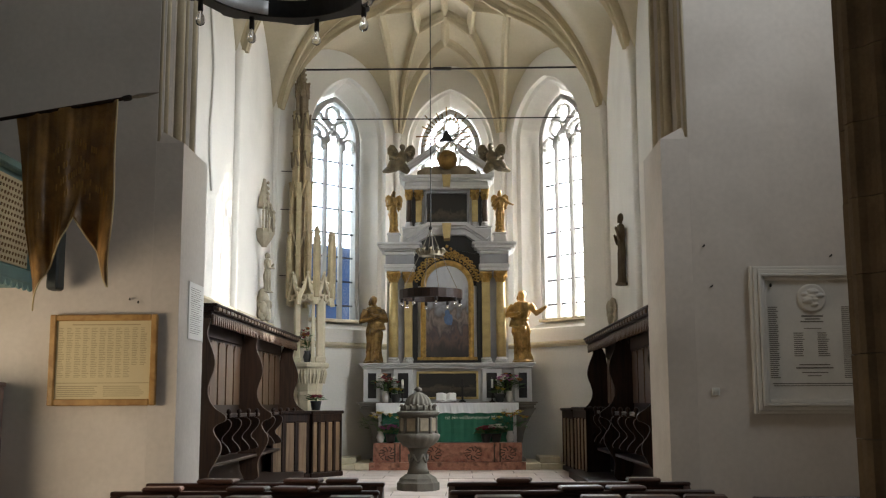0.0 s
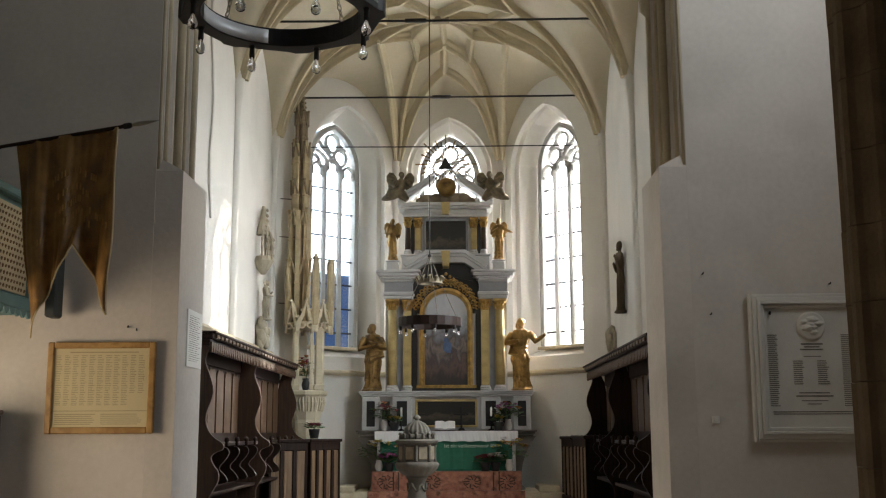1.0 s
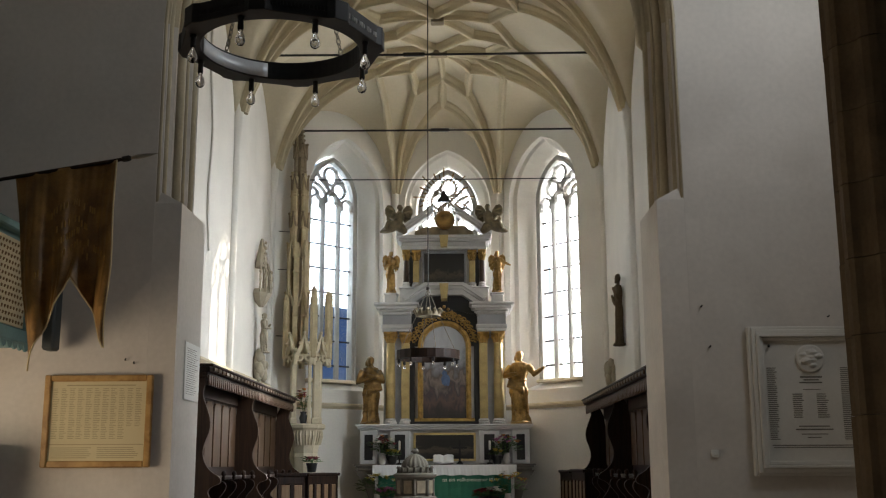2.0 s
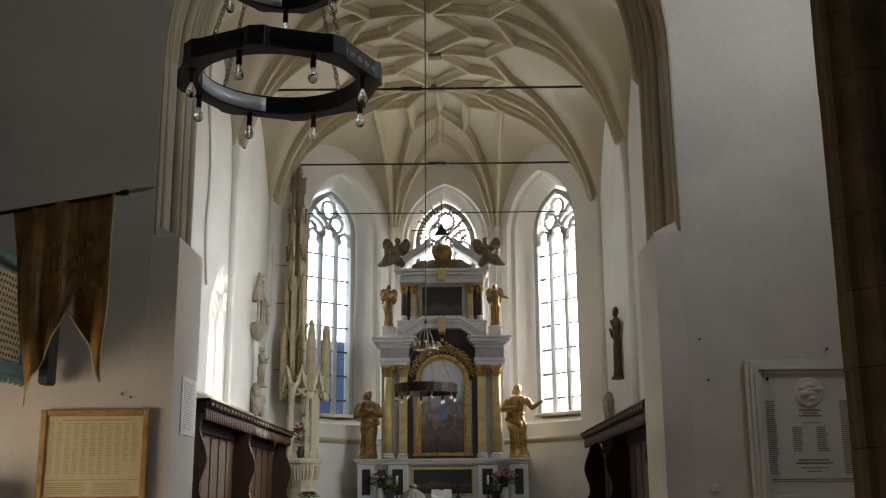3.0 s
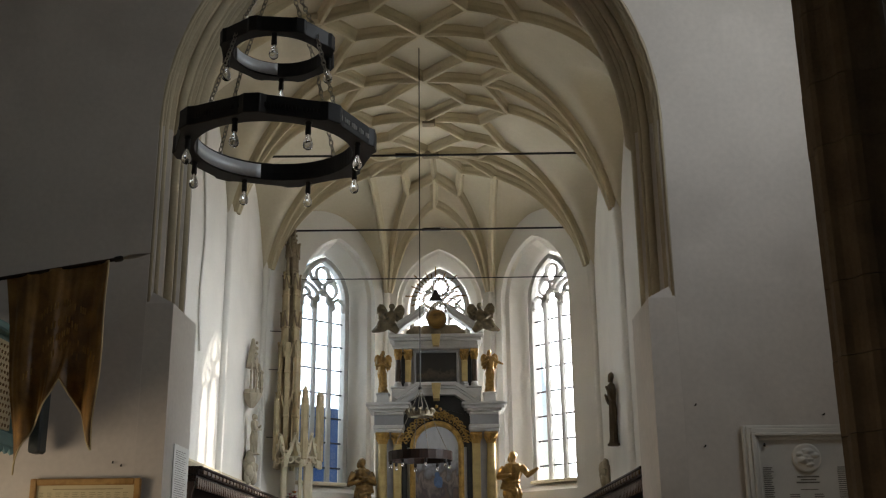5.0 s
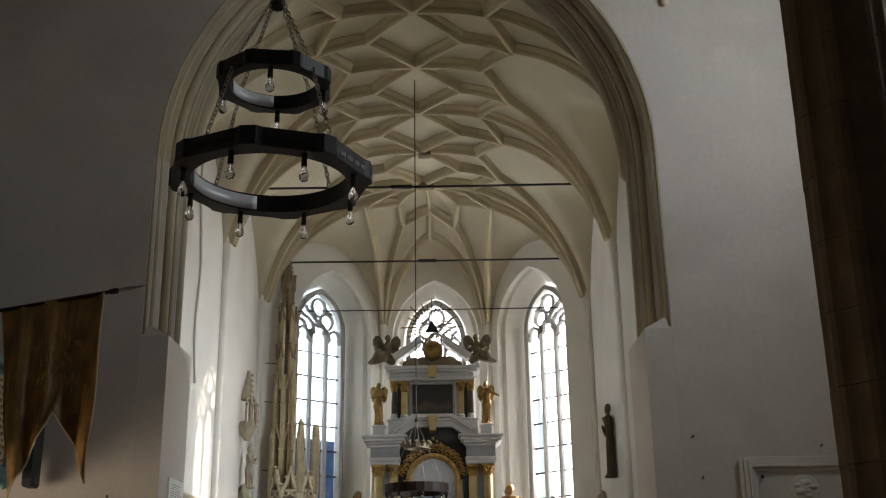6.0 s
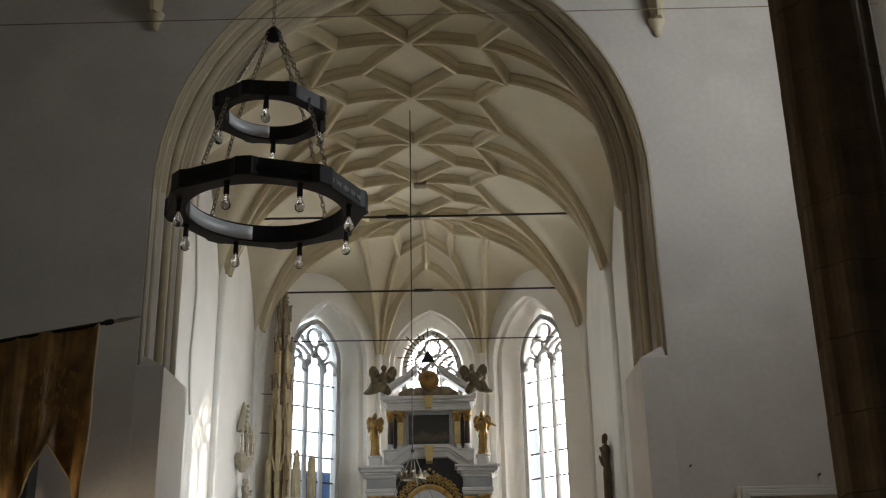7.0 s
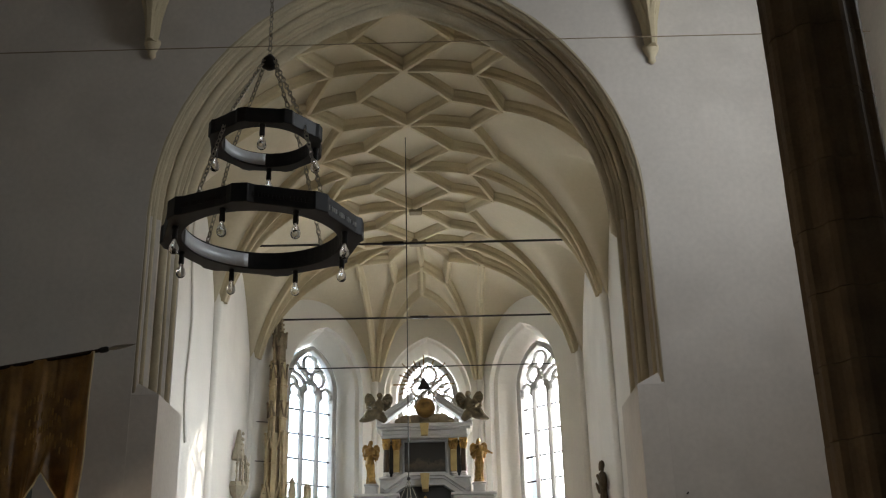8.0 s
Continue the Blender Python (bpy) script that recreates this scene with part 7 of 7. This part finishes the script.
bm = bmesh.new()
tube(bm, [(-4.6, 0, 7.13), (0.0, 0, 7.17), (4.55, 0, 7.20)], 0.006, 5)
tagged(part("nave_tie_rod", bm, M_OLDSTONE, m=pose(0, 9.5, 0)), "thin iron tie rod before the arch", "tie rod")

# white respond in the corner beyond the great pillar
bm = bmesh.new()
lathe(bm, [(0.20, NAVE_Z), (0.20, TOP + 0.2)], 16, 4.12, 9.85)
lathe(bm, [(0.09, NAVE_Z), (0.09, TOP + 0.2)], 12, 3.88, 9.72)
tagged(part("respond", bm, M_PLASTER, smooth=True), "white plastered half-column in the corner", kind="structure")


# ---------------------------------------------------------------- the great pillar of dressed stone
def great_pillar():
    cx, cy = 2.485, 6.0
    root = thing("pillar", (cx, cy, NAVE_Z), "dark brown pillar of sandstone blocks with hollowed faces", "pillar", kind="structure")
    rnd = random.Random(6)
    R = 0.31
    z = 0.42
    bm = bmesh.new()
    lathe(bm, [(R + 0.20, 0.0), (R + 0.20, 0.20), (R + 0.13, 0.26), (R + 0.10, 0.36), (R + 0.02, 0.42)], 8)
    part("base", bm, M_PIER, root)
    k = 0
    while z < TOP + 0.5:
        h = 0.40 + 0.08 * rnd.random()
        e = [0.005 * (rnd.random() - 0.5) for _ in range(8)]
        prof = []
        for j in range(8):
            for da, k_ in ((0, 1.0), (8, 0.985), (15, 0.90), (22.5, 0.875), (30, 0.90), (37, 0.985)):
                a = math.radians(45 * j + 15 + da)
                prof.append(((R + e[j]) * k_ * math.cos(a), (R + e[j]) * k_ * math.sin(a)))
        n_ = len(prof)
        split = (k % 2) * 12
        halves = [[(split + i) % n_ for i in range(n_ // 2 + 1)], [(split + n_ // 2 + i) % n_ for i in range(n_ // 2 + 1)]]
        for hv in halves:
            pts = [prof[i] for i in hv] + [(0, 0)]
            bm = bmesh.new()
            prism(bm, pts, z + 0.0025, z + h - 0.0025, "z")
            part("stone", bm, M_PIER, root)
        z += h
        k += 1
    bm = bmesh.new()
    lathe(bm, [(R - 0.065, 0.4), (R - 0.065, z)], 16)
    part("mortar", bm, mat("dark_mortar", (0.10, 0.08, 0.06), 0.95), root)


great_pillar()


# ---------------------------------------------------------------- pews and the cushions on them
def pew(x0, x1, y, top, label):
    root = thing("pew", (x0, y, NAVE_Z), label, "pew", "nave pews")
    L, H = x1 - x0, top - NAVE_Z
    part("back", boxes((0.05, L - 0.05, -0.02, 0.02, 0.30, H - 0.03)), M_PEW, root)
    part("top_rail", boxes((-0.01, L + 0.01, -0.05, 0.05, H - 0.035, H), bev=0.01), M_PEW, root)
    part("book_ledge", boxes((0.03, L - 0.03, -0.22, -0.05, H - 0.10, H - 0.075), bev=0.006), M_PEW, root)
    part("seat", boxes((0.05, L - 0.05, 0.02, 0.42, 0.42, 0.46), bev=0.008), M_PEW, root)
    for xx in (0.0, L - 0.05):
        pr = [(-0.20, 0.0), (0.46, 0.0), (0.46, 0.46), (0.38, 0.56), (0.10, 0.62), (0.05, H - 0.03), (-0.05, H - 0.03), (-0.2, H - 0.12)]
        part("end_board", prism(bmesh.new(), pr, xx, xx + 0.05, "x"), M_PEW, root)
    return root


def cushion(x, y, z, w, rz=0.0, mt=None):
    bm = boxes((-w / 2, w / 2, -0.10, 0.10, 0.0, 0.035), bev=0.012)
    tagged(part("pew_cushion", bm, mt or M_CUSH, m=pose(x, y, z, 0, 0, rz)), "flat red-brown padded cushion lying on the pew rail", "cushion", "pew cushions")


M_CUSH = mat("red_brown_leatherette", (0.075, 0.032, 0.022), 0.4, var=0.2, scale=12, fine=90, bump=0.2, rand=0.25)
rnd = random.Random(21)
for k, y in enumerate((9.05, 8.2, 7.35)):
    top = 0.50
    pew(-2.62 - 0.02 * k, -0.66 + 0.02 * k, y, top, "red-brown wooden pew with a flat top rail")
    pew(-0.12 + 0.03 * k, 1.86, y, top, "red-brown wooden pew with a flat top rail")
    x = -2.5 + 0.1 * k
    while x < -0.85:
        w = 0.26 + 0.08 * rnd.random()
        if rnd.random() < 0.62:
            cushion(x + w / 2, y - 0.02, top + 0.001, w, 22 * (rnd.random() - 0.5))
        x += w + 0.04
    x = -0.02 + 0.05 * k
    while x < 1.7:
        w = 0.26 + 0.08 * rnd.random()
        if rnd.random() < 0.6:
            cushion(x + w / 2, y - 0.02, top + 0.001, w, 22 * (rnd.random() - 0.5))
        x += w + 0.04
pew(2.02, 3.9, 7.6, 0.50, "dark pew beside the great pillar")
pew(-5.6, -3.48, 8.0, 0.535, "red-brown pew with a worn sunlit rail")
cushion(-3.85, 7.98, 0.536, 0.55)


# ---------------------------------------------------------------- the chancel floor's paving, slab by slab
_slab = mesh_of("slab", boxes((-0.344, 0.344, -0.304, 0.304, -0.02, 0.0), bev=0.004), M_FLOOR)
rnd = random.Random(77)
_floor = bpy.data.objects["floor"]
for r in range(17):
    for c in range(8):
        sl = new("slab", _slab)
        sl.parent = _floor
        sl.location = (XA - 2.62 + 0.70 * c + (0.0 if r % 2 else 0.33), ARCH_Y + 0.28 + 0.62 * r, 0.004 * rnd.random())
        sl.rotation_euler = (0.003 * (rnd.random() - 0.5), 0.003 * (rnd.random() - 0.5), 0.006 * (rnd.random() - 0.5))
